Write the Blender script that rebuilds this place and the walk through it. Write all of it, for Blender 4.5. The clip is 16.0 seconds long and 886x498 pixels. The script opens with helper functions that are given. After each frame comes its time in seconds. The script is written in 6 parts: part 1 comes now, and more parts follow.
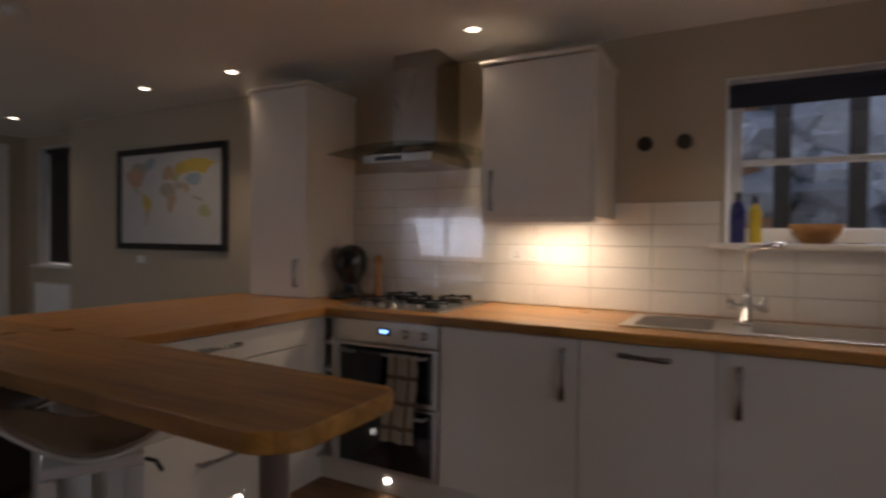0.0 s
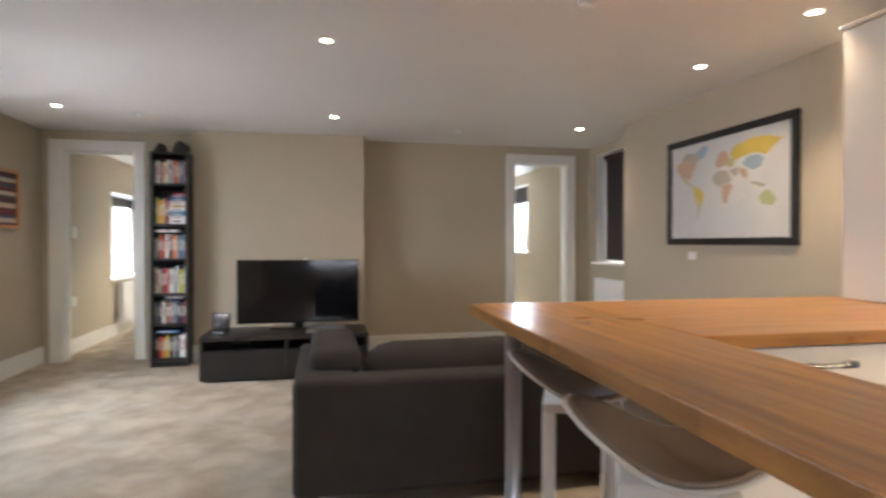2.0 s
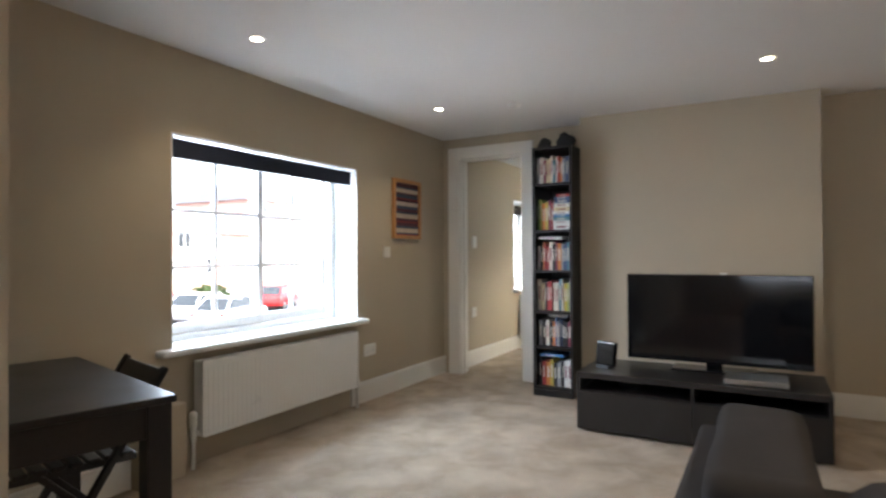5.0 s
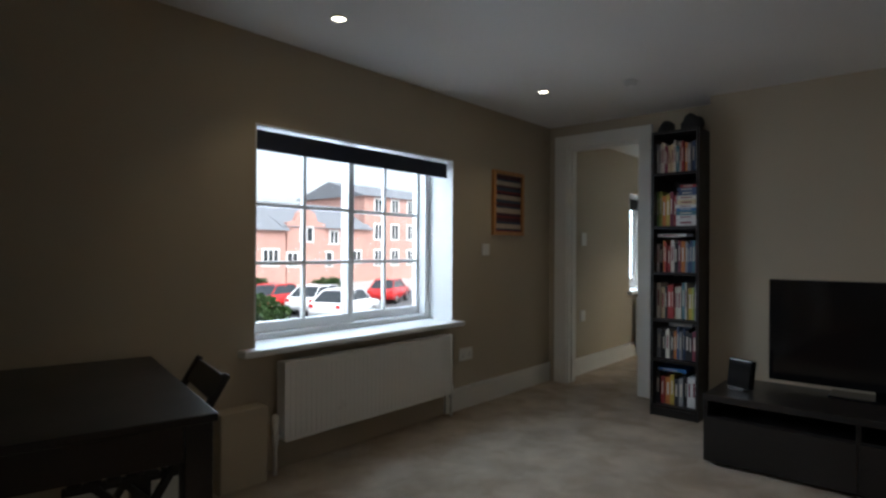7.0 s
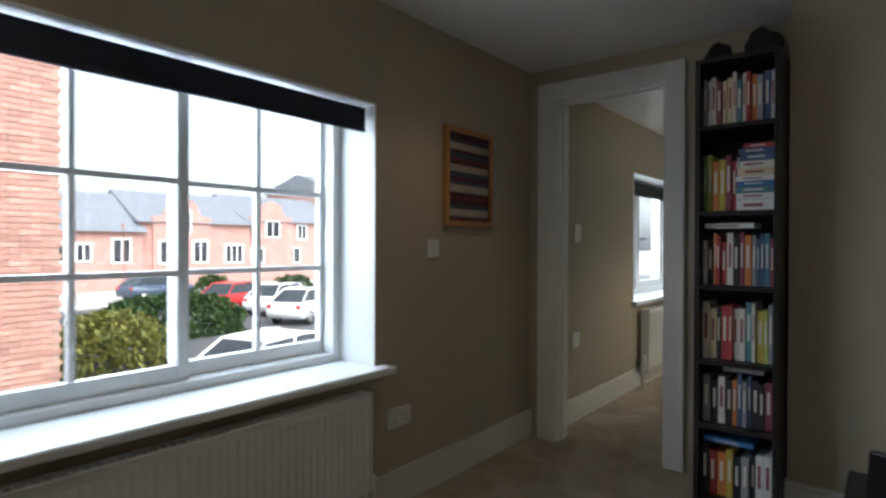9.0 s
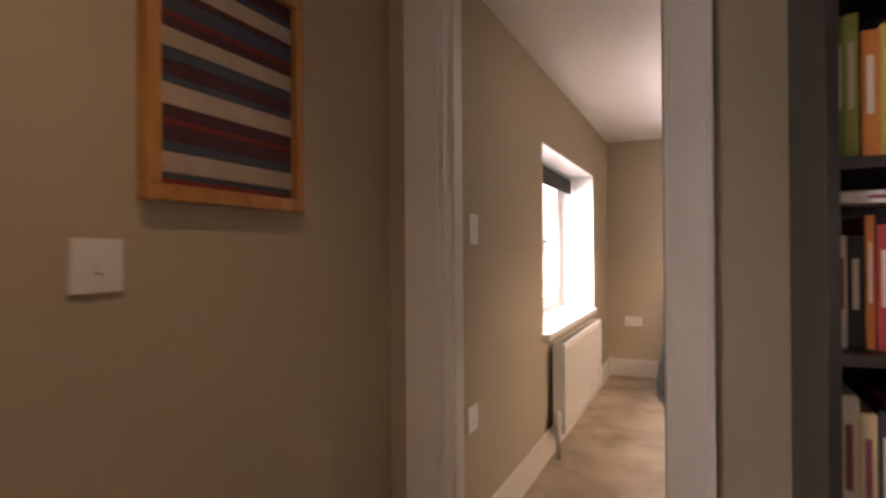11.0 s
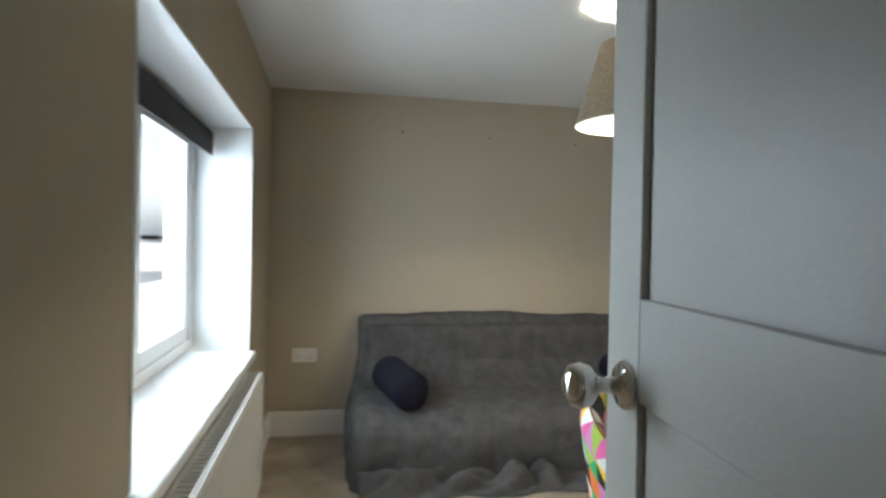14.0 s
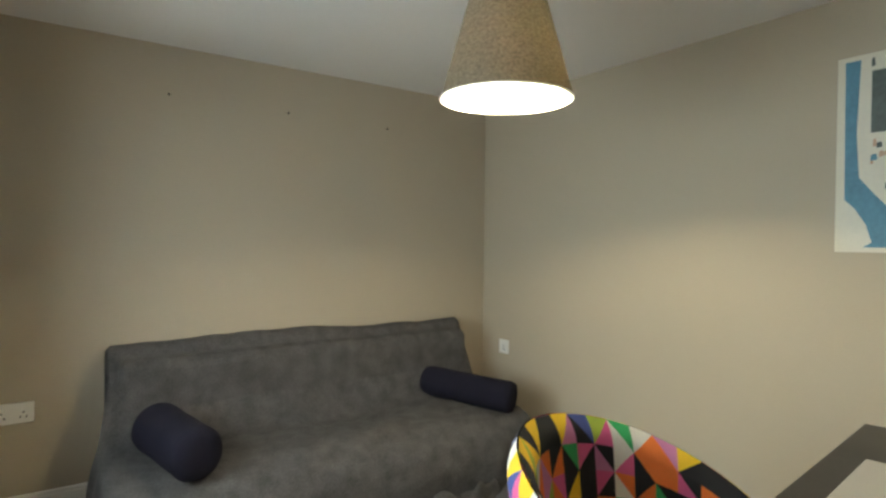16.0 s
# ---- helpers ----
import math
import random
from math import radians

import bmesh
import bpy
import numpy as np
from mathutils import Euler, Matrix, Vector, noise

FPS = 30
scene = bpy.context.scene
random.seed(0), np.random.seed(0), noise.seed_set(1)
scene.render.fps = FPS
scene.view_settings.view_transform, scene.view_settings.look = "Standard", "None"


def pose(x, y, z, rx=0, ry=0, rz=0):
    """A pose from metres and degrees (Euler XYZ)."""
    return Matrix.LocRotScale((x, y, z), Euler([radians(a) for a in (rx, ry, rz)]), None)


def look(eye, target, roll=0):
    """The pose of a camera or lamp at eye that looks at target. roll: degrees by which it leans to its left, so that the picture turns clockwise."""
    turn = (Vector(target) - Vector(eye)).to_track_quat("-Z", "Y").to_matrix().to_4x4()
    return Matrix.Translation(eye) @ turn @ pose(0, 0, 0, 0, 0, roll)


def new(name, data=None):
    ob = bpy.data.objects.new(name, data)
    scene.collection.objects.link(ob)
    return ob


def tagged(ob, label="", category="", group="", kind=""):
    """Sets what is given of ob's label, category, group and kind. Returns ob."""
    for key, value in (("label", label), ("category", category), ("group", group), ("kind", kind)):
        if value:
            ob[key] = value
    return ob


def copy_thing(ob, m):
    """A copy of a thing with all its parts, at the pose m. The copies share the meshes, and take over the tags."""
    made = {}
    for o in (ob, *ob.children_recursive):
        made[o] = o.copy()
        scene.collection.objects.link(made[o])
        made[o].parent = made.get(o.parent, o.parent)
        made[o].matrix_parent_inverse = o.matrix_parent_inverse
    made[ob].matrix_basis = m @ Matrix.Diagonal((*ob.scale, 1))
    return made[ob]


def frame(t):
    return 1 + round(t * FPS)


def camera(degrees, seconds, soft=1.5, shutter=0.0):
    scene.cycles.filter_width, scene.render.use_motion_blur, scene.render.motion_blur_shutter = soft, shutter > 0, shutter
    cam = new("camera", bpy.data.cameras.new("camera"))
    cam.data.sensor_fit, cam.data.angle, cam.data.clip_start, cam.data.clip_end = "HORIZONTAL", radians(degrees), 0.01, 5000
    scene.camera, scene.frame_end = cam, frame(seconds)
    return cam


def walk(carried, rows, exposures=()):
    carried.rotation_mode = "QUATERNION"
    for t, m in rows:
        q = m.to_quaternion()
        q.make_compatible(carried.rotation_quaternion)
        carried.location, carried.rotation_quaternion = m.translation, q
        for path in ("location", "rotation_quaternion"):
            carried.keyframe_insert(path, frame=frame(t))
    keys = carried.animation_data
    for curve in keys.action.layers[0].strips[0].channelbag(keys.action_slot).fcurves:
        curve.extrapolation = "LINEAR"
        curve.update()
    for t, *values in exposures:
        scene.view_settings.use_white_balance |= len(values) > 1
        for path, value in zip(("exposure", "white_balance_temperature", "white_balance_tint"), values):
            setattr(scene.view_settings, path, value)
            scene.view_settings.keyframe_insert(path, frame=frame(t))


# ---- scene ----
cam = camera(75.6, 16.0, 2.6, 0.5)
PATH = [
    (0, (0.373, 0.009, 1.258), (-0.577, 1.768, 1.224), 0.6),
    (0.5, (0.277, 0.081, 1.24), (-1.013, 1.61, 1.212), 0.5),
    (1, (0.134, 0.143, 1.187), (-1.424, 1.395, 1.157), 0.4),
    (1.5, (-0.011, 0.18, 1.168), (-1.847, 0.973, 1.14), 0.1),
    (2, (-0.117, 0.188, 1.164), (-2.075, 0.593, 1.144), -0.0),
    (2.5, (-0.302, 0.238, 1.153), (-2.302, 0.285, 1.14), -0.2),
    (3, (-0.52, 0.323, 1.174), (-2.493, -0.002, 1.164), -0.3),
    (3.5, (-0.672, 0.333, 1.17), (-2.596, -0.21, 1.161), -0.3),
    (4, (-0.945, 0.286, 1.144), (-2.827, -0.392, 1.151), -0.2),
    (4.5, (-1.171, 0.253, 1.171), (-3.005, -0.545, 1.176), -0.1),
    (5, (-1.45, 0.253, 1.153), (-3.191, -0.732, 1.172), -0.3),
    (7.5, (-1.989, 0.017, 1.17), (-3.5, -1.293, 1.172), 0.4),
    (8, (-2.344, -0.205, 1.177), (-3.861, -1.507, 1.176), 0.5),
    (8.5, (-2.77, -0.437, 1.196), (-4.301, -1.725, 1.191), 0.4),
    (9, (-3.173, -0.715, 1.192), (-4.746, -1.95, 1.179), 0.2),
    (11.5, (-5.066, -1.749, 1.197), (-6.938, -2.453, 1.194), 0.1),
    (12, (-5.362, -1.87, 1.242), (-7.284, -2.422, 1.216), 0.9),
    (12.5, (-5.718, -1.949, 1.271), (-7.7, -2.219, 1.235), 1.0),
    (13, (-6.059, -1.967, 1.267), (-8.056, -2.077, 1.24), 0.7),
    (13.5, (-6.373, -1.991, 1.254), (-8.371, -1.902, 1.227), 1.2),
    (14, (-6.63, -2.004, 1.26), (-8.595, -1.629, 1.239), 1.1),
    (14.5, (-6.886, -1.999, 1.268), (-8.796, -1.407, 1.241), 1.0),
    (15, (-7.121, -2.012, 1.264), (-8.928, -1.154, 1.255), 1.3),
    (15.5, (-7.289, -2.028, 1.287), (-8.957, -0.924, 1.259), 0.9),
    (16, (-7.336, -2.064, 1.288), (-8.978, -0.921, 1.26), 0.7),
]
EXPOSURES = [(0.0, -0.1, 6300, 19), (0.5, 0.4, 6500, 18), (1.0, 1.25, 6600, 16), (1.5, 1.95, 6600, 15), (2.0, 2.35, 6250, 12), (2.5, 2.6, 6200, 11), (3.0, 2.65, 6150, 11), (3.5, 2.55, 6150, 11),
             (4.0, 2.45, 6150, 11), (4.5, 2.25, 6150, 11), (5.0, 2.0, 6100, 10), (7.5, 0.1, 5900, 6), (8.0, 0.2, 5900, 6), (9.0, 0.4, 5950, 6), (9.3, 0.4, 6200, 9), (11.5, 1.4, 8700, 38),
             (12.0, 0.8, 7500, 21), (12.5, 0.35, 6500, 12), (13.0, 0.0, 5950, 6), (13.5, 0.1, 6000, 5), (14.0, 0.45, 6150, 5), (14.5, 0.65, 6400, 6), (15.0, 0.75, 6700, 8), (16.0, 0.55, 6750, 2)]
walk(cam, [(t, look(eye, target, roll)) for t, eye, target, roll in PATH], EXPOSURES)

# ---- world and lights ----
world = bpy.data.worlds.new("overcast_sky")
scene.world = world
world.use_nodes = True
wn = world.node_tree
sky = wn.nodes.new("ShaderNodeTexSky")
sky.sky_type = "NISHITA"
sky.sun_disc = False
sky.sun_elevation = radians(50)
sky.sun_rotation = radians(20)
sky.air_density, sky.dust_density, sky.ozone_density = 1.0, 3.5, 0.5
cloud = wn.nodes.new("ShaderNodeHueSaturation")
cloud.inputs["Saturation"].default_value, cloud.inputs["Value"].default_value = 0.3, 1.9
wn.links.new(sky.outputs[0], cloud.inputs["Color"])
wn.links.new(cloud.outputs[0], wn.nodes["Background"].inputs[0])
wn.nodes["Background"].inputs[1].default_value = 0.15

sun = new("sun", bpy.data.lights.new("sun", "SUN"))
sun.data.energy, sun.data.angle, sun.data.color = 4.5, radians(60), (1.0, 0.97, 0.93)
sun.matrix_world = look((0, 0, 10), (-2.9, -7.9, 0))

WARM = (1.0, 0.80, 0.56)


def spot(x, y, z, watts, size=112):
    li = new("downlight_beam", bpy.data.lights.new("downlight_beam", "SPOT"))
    li.data.energy, li.data.color, li.data.spot_size, li.data.spot_blend = watts, WARM, radians(size), 0.7
    li.data.shadow_soft_size = 0.03
    li.matrix_world = look((x, y, z), (x, y + 0.001, z - 1))
    return li


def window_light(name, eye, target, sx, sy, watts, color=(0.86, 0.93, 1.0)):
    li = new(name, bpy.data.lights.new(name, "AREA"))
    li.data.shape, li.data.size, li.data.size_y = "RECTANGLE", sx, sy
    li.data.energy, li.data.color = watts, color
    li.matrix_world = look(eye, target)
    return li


LAMP_W, KITCHEN_W = 3.8, 12.5
# the last one, (0.6, 2.3), is unseen, added to brighten the kitchen cabinets
DOWNLIGHTS = [(-3.3, 0.2), (-5.21, 0.27), (-3.3, 2.49), (-2.44, 2.48), (-5.27, 2.6), (-3.53, -2.02),
              (-5.24, -1.92), (-0.82, 2.5), (-2.43, 1.17), (0.6, 2.3)]
for lx, ly in DOWNLIGHTS:
    spot(lx, ly, 2.25, KITCHEN_W if ly > 1 and lx > -2.6 else LAMP_W)
under = window_light("cabinet_strip_light", (-0.5, 2.72, 1.335), (-0.5, 2.74, 0), 0.36, 0.08, 3.8, (1.0, 0.82, 0.56))
bulb = new("pendant_bulb_light", bpy.data.lights.new("pendant_bulb_light", "POINT"))
bulb.data.energy, bulb.data.color, bulb.data.shadow_soft_size = 62.0, (1.0, 0.87, 0.67), 0.04
bulb.location = (-8.73, -0.855, 1.84)
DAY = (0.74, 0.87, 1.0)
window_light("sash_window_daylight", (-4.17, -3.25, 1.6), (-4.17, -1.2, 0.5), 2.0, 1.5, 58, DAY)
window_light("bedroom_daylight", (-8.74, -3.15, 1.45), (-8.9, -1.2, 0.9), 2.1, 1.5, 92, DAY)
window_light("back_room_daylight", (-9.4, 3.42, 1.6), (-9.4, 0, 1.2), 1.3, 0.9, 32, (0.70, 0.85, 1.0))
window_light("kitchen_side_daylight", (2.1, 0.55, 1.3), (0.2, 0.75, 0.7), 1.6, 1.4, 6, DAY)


# ---- materials ----
def mat(name, color, rough=0.6, metal=0.0, var=0.12, scale=6.0, fine=60.0, bump=0.05, spec=0.5, island=False, objrand=0.0, coords="Object"):
    m = bpy.data.materials.new(name)
    m.use_nodes = True
    nt = m.node_tree
    N, L = nt.nodes, nt.links
    b = N["Principled BSDF"]
    b.inputs["Metallic"].default_value = metal
    b.inputs["Specular IOR Level"].default_value = spec
    tc = N.new("ShaderNodeTexCoord")
    n1 = N.new("ShaderNodeTexNoise")
    n1.inputs["Scale"].default_value, n1.inputs["Detail"].default_value = scale, 6
    n2 = N.new("ShaderNodeTexNoise")
    n2.inputs["Scale"].default_value, n2.inputs["Detail"].default_value = fine, 4
    L.new(tc.outputs[coords], n1.inputs["Vector"])
    L.new(tc.outputs[coords], n2.inputs["Vector"])
    add = N.new("ShaderNodeMath")
    add.operation = "ADD"
    L.new(n1.outputs[0], add.inputs[0])
    L.new(n2.outputs[0], add.inputs[1])
    mr = N.new("ShaderNodeMapRange")
    mr.inputs[1].default_value, mr.inputs[2].default_value = 0.6, 1.4
    mr.inputs[3].default_value, mr.inputs[4].default_value = 1 - var, 1 + var
    L.new(add.outputs[0], mr.inputs[0])
    mix = N.new("ShaderNodeMix")
    mix.data_type, mix.blend_type = "RGBA", "MULTIPLY"
    mix.inputs[0].default_value = 1.0
    mix.inputs[6].default_value = (*color, 1)
    L.new(mr.outputs[0], mix.inputs[7])
    out = mix.outputs[2]
    if objrand:
        oi = N.new("ShaderNodeObjectInfo")
        r2 = N.new("ShaderNodeMapRange")
        r2.inputs[3].default_value, r2.inputs[4].default_value = 1 - objrand, 1 + objrand
        L.new(oi.outputs["Random"], r2.inputs[0])
        mx = N.new("ShaderNodeMix")
        mx.data_type, mx.blend_type = "RGBA", "MULTIPLY"
        mx.inputs[0].default_value = 1.0
        L.new(out, mx.inputs[6])
        L.new(r2.outputs[0], mx.inputs[7])
        out = mx.outputs[2]
    L.new(out, b.inputs["Base Color"])
    rr = N.new("ShaderNodeMapRange")
    rr.inputs[3].default_value, rr.inputs[4].default_value = max(0.02, rough - 0.07), min(1, rough + 0.07)
    L.new(n1.outputs[0], rr.inputs[0])
    L.new(rr.outputs[0], b.inputs["Roughness"])
    if bump:
        bp = N.new("ShaderNodeBump")
        bp.inputs["Strength"].default_value, bp.inputs["Distance"].default_value = min(1.0, bump * 4), 0.01
        L.new(n2.outputs[0], bp.inputs["Height"])
        L.new(bp.outputs[0], b.inputs["Normal"])
    return m


def wood(name, dark, light, axis=0, rough=0.35, stretch=14.0, planks=0.0, objrand=0.0):
    m = mat(name, light, rough, 0, 0.1, 3, 90, 0.02, objrand=objrand)
    nt = m.node_tree
    N, L = nt.nodes, nt.links
    mix = [n for n in N if n.type == "MIX"][0]
    tc = [n for n in N if n.type == "TEX_COORD"][0]
    mp = N.new("ShaderNodeMapping")
    sc = [stretch] * 3
    sc[axis] = 1.1
    mp.inputs["Scale"].default_value = sc
    L.new(tc.outputs["Object"], mp.inputs["Vector"])
    g = N.new("ShaderNodeTexNoise")
    g.inputs["Scale"].default_value, g.inputs["Detail"].default_value = 2.2, 8
    L.new(mp.outputs[0], g.inputs["Vector"])
    cr = N.new("ShaderNodeValToRGB")
    cr.color_ramp.elements[0].position, cr.color_ramp.elements[1].position = 0.33, 0.68
    cr.color_ramp.elements[0].color, cr.color_ramp.elements[1].color = (*dark, 1), (*light, 1)
    L.new(g.outputs[0], cr.inputs[0])
    src = cr.outputs[0]
    if planks:
        br = N.new("ShaderNodeTexBrick")
        br.inputs["Scale"].default_value = 1.0
        br.inputs["Brick Width"].default_value, br.inputs["Row Height"].default_value = planks * 7, planks
        br.inputs["Mortar Size"].default_value = 0.0006
        br.inputs["Color1"].default_value, br.inputs["Color2"].default_value = (1.12, 1.1, 1.05, 1), (0.72, 0.68, 0.62, 1)
        br.inputs["Mortar"].default_value = (0.6, 0.55, 0.5, 1)
        L.new(tc.outputs["Object"], br.inputs["Vector"])
        mm = N.new("ShaderNodeMix")
        mm.data_type, mm.blend_type = "RGBA", "MULTIPLY"
        mm.inputs[0].default_value = 1.0
        L.new(src, mm.inputs[6])
        L.new(br.outputs[0], mm.inputs[7])
        src = mm.outputs[2]
    L.new(src, mix.inputs[6])
    return m


def emit(name, color, strength):
    m = bpy.data.materials.new(name)
    m.use_nodes = True
    b = m.node_tree.nodes["Principled BSDF"]
    b.inputs["Base Color"].default_value = (*color, 1)
    b.inputs["Emission Color"].default_value = (*color, 1)
    b.inputs["Emission Strength"].default_value = strength
    return m


def glass(name, tint=(1, 1, 1), rough=0.0):
    m = bpy.data.materials.new(name)
    m.use_nodes = True
    nt = m.node_tree
    N, L = nt.nodes, nt.links
    N.remove(N["Principled BSDF"])
    t = N.new("ShaderNodeBsdfTransparent")
    t.inputs[0].default_value = (*tint, 1)
    g = N.new("ShaderNodeBsdfGlossy")
    g.inputs["Roughness"].default_value = max(rough, 0.01)
    lw = N.new("ShaderNodeLayerWeight")
    lw.inputs[0].default_value = 0.5
    po_ = N.new("ShaderNodeMath")
    po_.operation = "POWER"
    po_.inputs[1].default_value = 5.0
    L.new(lw.outputs["Facing"], po_.inputs[0])
    fr = N.new("ShaderNodeMath")
    fr.operation = "MULTIPLY_ADD"
    fr.inputs[1].default_value, fr.inputs[2].default_value = 0.6, 0.03
    L.new(po_.outputs[0], fr.inputs[0])
    mx = N.new("ShaderNodeMixShader")
    L.new(fr.outputs[0], mx.inputs[0])
    L.new(t.outputs[0], mx.inputs[1])
    L.new(g.outputs[0], mx.inputs[2])
    L.new(mx.outputs[0], N["Material Output"].inputs[0])
    return m


def palette(name, colors, rough=0.7, bump=0.05, fine=200.0):
    """Each separate piece of the mesh takes one of the colours."""
    m = mat(name, (1, 1, 1), rough, 0, 0.08, 12, fine, bump)
    nt = m.node_tree
    N, L = nt.nodes, nt.links
    mix = [n for n in N if n.type == "MIX"][0]
    ge = N.new("ShaderNodeNewGeometry")
    cr = N.new("ShaderNodeValToRGB")
    cr.color_ramp.interpolation = "CONSTANT"
    ramp = cr.color_ramp.elements
    ramp.remove(ramp[1])
    ramp[0].position, ramp[0].color = 0.0, (*colors[0], 1)
    for i, c in enumerate(colors[1:], 1):
        ramp.new(i / len(colors)).color = (*c, 1)
    L.new(ge.outputs["Random Per Island"], cr.inputs[0])
    L.new(cr.outputs[0], mix.inputs[6])
    return m


WALL = mat("taupe_wall_paint", (0.47, 0.403, 0.30), 0.75, 0, 0.04, 1.5, 240, 0.015, 0.3)
CEIL = mat("ceiling_paint", (0.78, 0.76, 0.73), 0.85, 0, 0.03, 1.2, 200, 0.015, 0.2)
WHITE = mat("white_gloss_paint", (0.78, 0.76, 0.71), 0.35, 0, 0.03, 5, 160, 0.01)
PVC = mat("white_window_frame", (0.8, 0.8, 0.79), 0.35, 0, 0.03, 5, 160, 0.01)
RADIATOR = mat("radiator_enamel", (0.8, 0.79, 0.76), 0.3, 0, 0.02, 5, 160, 0.005)
CARPET = mat("beige_carpet", (0.57, 0.485, 0.385), 0.95, 0, 0.28, 3.2, 420, 0.25, 0.1)
_nt = CARPET.node_tree
_mix = [n for n in _nt.nodes if n.type == "MIX"][0]
_tn = _nt.nodes.new("ShaderNodeTexNoise")
_tn.inputs["Scale"].default_value, _tn.inputs["Detail"].default_value, _tn.inputs["Distortion"].default_value = 4.2, 7, 0.3
_nt.links.new([n for n in _nt.nodes if n.type == "TEX_COORD"][0].outputs["Object"], _tn.inputs["Vector"])
_cr = _nt.nodes.new("ShaderNodeValToRGB")
_cr.color_ramp.elements[0].position, _cr.color_ramp.elements[1].position = 0.36, 0.60
_cr.color_ramp.elements[0].color, _cr.color_ramp.elements[1].color = (0.49, 0.395, 0.29, 1), (0.625, 0.535, 0.425, 1)
_nt.links.new(_tn.outputs[0], _cr.inputs[0])
_nt.links.new(_cr.outputs[0], _mix.inputs[6])
CREAM = mat("cream_cabinet_front", (0.74, 0.68, 0.59), 0.35, 0, 0.03, 3, 150, 0.01)
OAK = wood("oiled_oak_worktop", (0.30, 0.13, 0.026), (0.52, 0.262, 0.062), 0, 0.3, 14, 0.085)
OAKY = wood("oiled_oak_side_worktop", (0.30, 0.125, 0.028), (0.50, 0.245, 0.065), 1, 0.3, 14)
PLANK = wood("brown_floor_plank", (0.16, 0.075, 0.03), (0.30, 0.15, 0.065), 0, 0.4, 10, 0, 0.25)
PALEWOOD = wood("pale_wood", (0.42, 0.25, 0.11), (0.58, 0.38, 0.18), 1, 0.5)
ORANGEWOOD = wood("orange_pine", (0.40, 0.17, 0.05), (0.56, 0.27, 0.085), 2, 0.4)
BOWLWOOD = wood("bowl_wood", (0.32, 0.15, 0.05), (0.5, 0.27, 0.1), 0, 0.5)
STEEL = mat("brushed_steel", (0.62, 0.60, 0.57), 0.3, 1.0, 0.06, 4, 220, 0.01)
HOODSTEEL = mat("dull_hood_steel", (0.40, 0.37, 0.34), 0.26, 1.0, 0.06, 4, 220, 0.01)
CHROME = mat("chrome", (0.82, 0.81, 0.79), 0.08, 1.0, 0.02, 4, 100, 0)
GREYPOST = mat("grey_metal_post", (0.45, 0.45, 0.46), 0.35, 0.8, 0.05, 8, 150, 0.01)
TILE = mat("white_glazed_tile", (0.76, 0.73, 0.67), 0.12, 0, 0.03, 9, 30, 0.012, objrand=0.03)
GROUT = mat("grey_grout", (0.42, 0.38, 0.32), 0.9, 0, 0.1, 10, 200, 0.05)
BLACK = mat("black_wood_veneer", (0.018, 0.015, 0.014), 0.35, 0, 0.3, 4, 120, 0.02)
BLACKGLOSS = mat("black_gloss", (0.008, 0.008, 0.009), 0.08, 0, 0.1, 4, 60, 0)
SCREEN = mat("tv_screen", (0.006, 0.006, 0.007), 0.09, 0, 0.1, 4, 60, 0)
DARKGREY = mat("dark_plastic", (0.03, 0.03, 0.032), 0.4, 0, 0.15, 6, 150, 0.02)
IRON = mat("cast_iron", (0.02, 0.02, 0.02), 0.6, 0.3, 0.2, 20, 200, 0.08)
SOFA = mat("charcoal_wool_upholstery", (0.062, 0.056, 0.053), 0.95, 0, 0.18, 7, 480, 0.2, 0.15)
THROW = mat("grey_fleece_throw", (0.105, 0.099, 0.096), 0.98, 0, 0.42, 14, 150, 0.5, 0.1)
NAVY = mat("navy_fabric", (0.016, 0.015, 0.026), 0.92, 0, 0.2, 12, 400, 0.2, 0.15)
BLIND = mat("navy_roller_blind", (0.022, 0.028, 0.05), 0.85, 0, 0.1, 6, 300, 0.06)
DARKBLIND = mat("dark_brown_blind", (0.03, 0.024, 0.022), 0.85, 0, 0.1, 6, 300, 0.06)
DOORPAINT = mat("grey_white_door_paint", (0.47, 0.465, 0.42), 0.4, 0, 0.04, 4, 140, 0.02)
PLASTIC = mat("white_plastic", (0.78, 0.77, 0.73), 0.35, 0, 0.02, 8, 120, 0)
STOOLW = mat("white_stool_shell", (0.74, 0.71, 0.66), 0.3, 0, 0.03, 8, 120, 0.01)
# taupe stands for the shade inside the white stool shell
STOOLSEAT = mat("taupe_stool_seat", (0.30, 0.23, 0.17), 0.55, 0, 0.08, 8, 220, 0.05)
SHADE = bpy.data.materials.new("linen_lampshade")
SHADE.use_nodes = True
_b = SHADE.node_tree.nodes["Principled BSDF"]
_n = SHADE.node_tree.nodes.new("ShaderNodeTexNoise")
_n.inputs["Scale"].default_value, _n.inputs["Detail"].default_value = 45, 6
_c = SHADE.node_tree.nodes.new("ShaderNodeValToRGB")
_c.color_ramp.elements[0].color, _c.color_ramp.elements[1].color = (0.15, 0.12, 0.08, 1), (0.25, 0.20, 0.135, 1)
_c.color_ramp.elements[0].position, _c.color_ramp.elements[1].position = 0.35, 0.65
SHADE.node_tree.links.new(_n.outputs[0], _c.inputs[0])
SHADE.node_tree.links.new(_c.outputs[0], _b.inputs["Base Color"])
_b.inputs["Roughness"].default_value = 0.9
_t = SHADE.node_tree.nodes.new("ShaderNodeBsdfTranslucent")
_x = SHADE.node_tree.nodes.new("ShaderNodeMixShader")
_x.inputs[0].default_value = 0.22
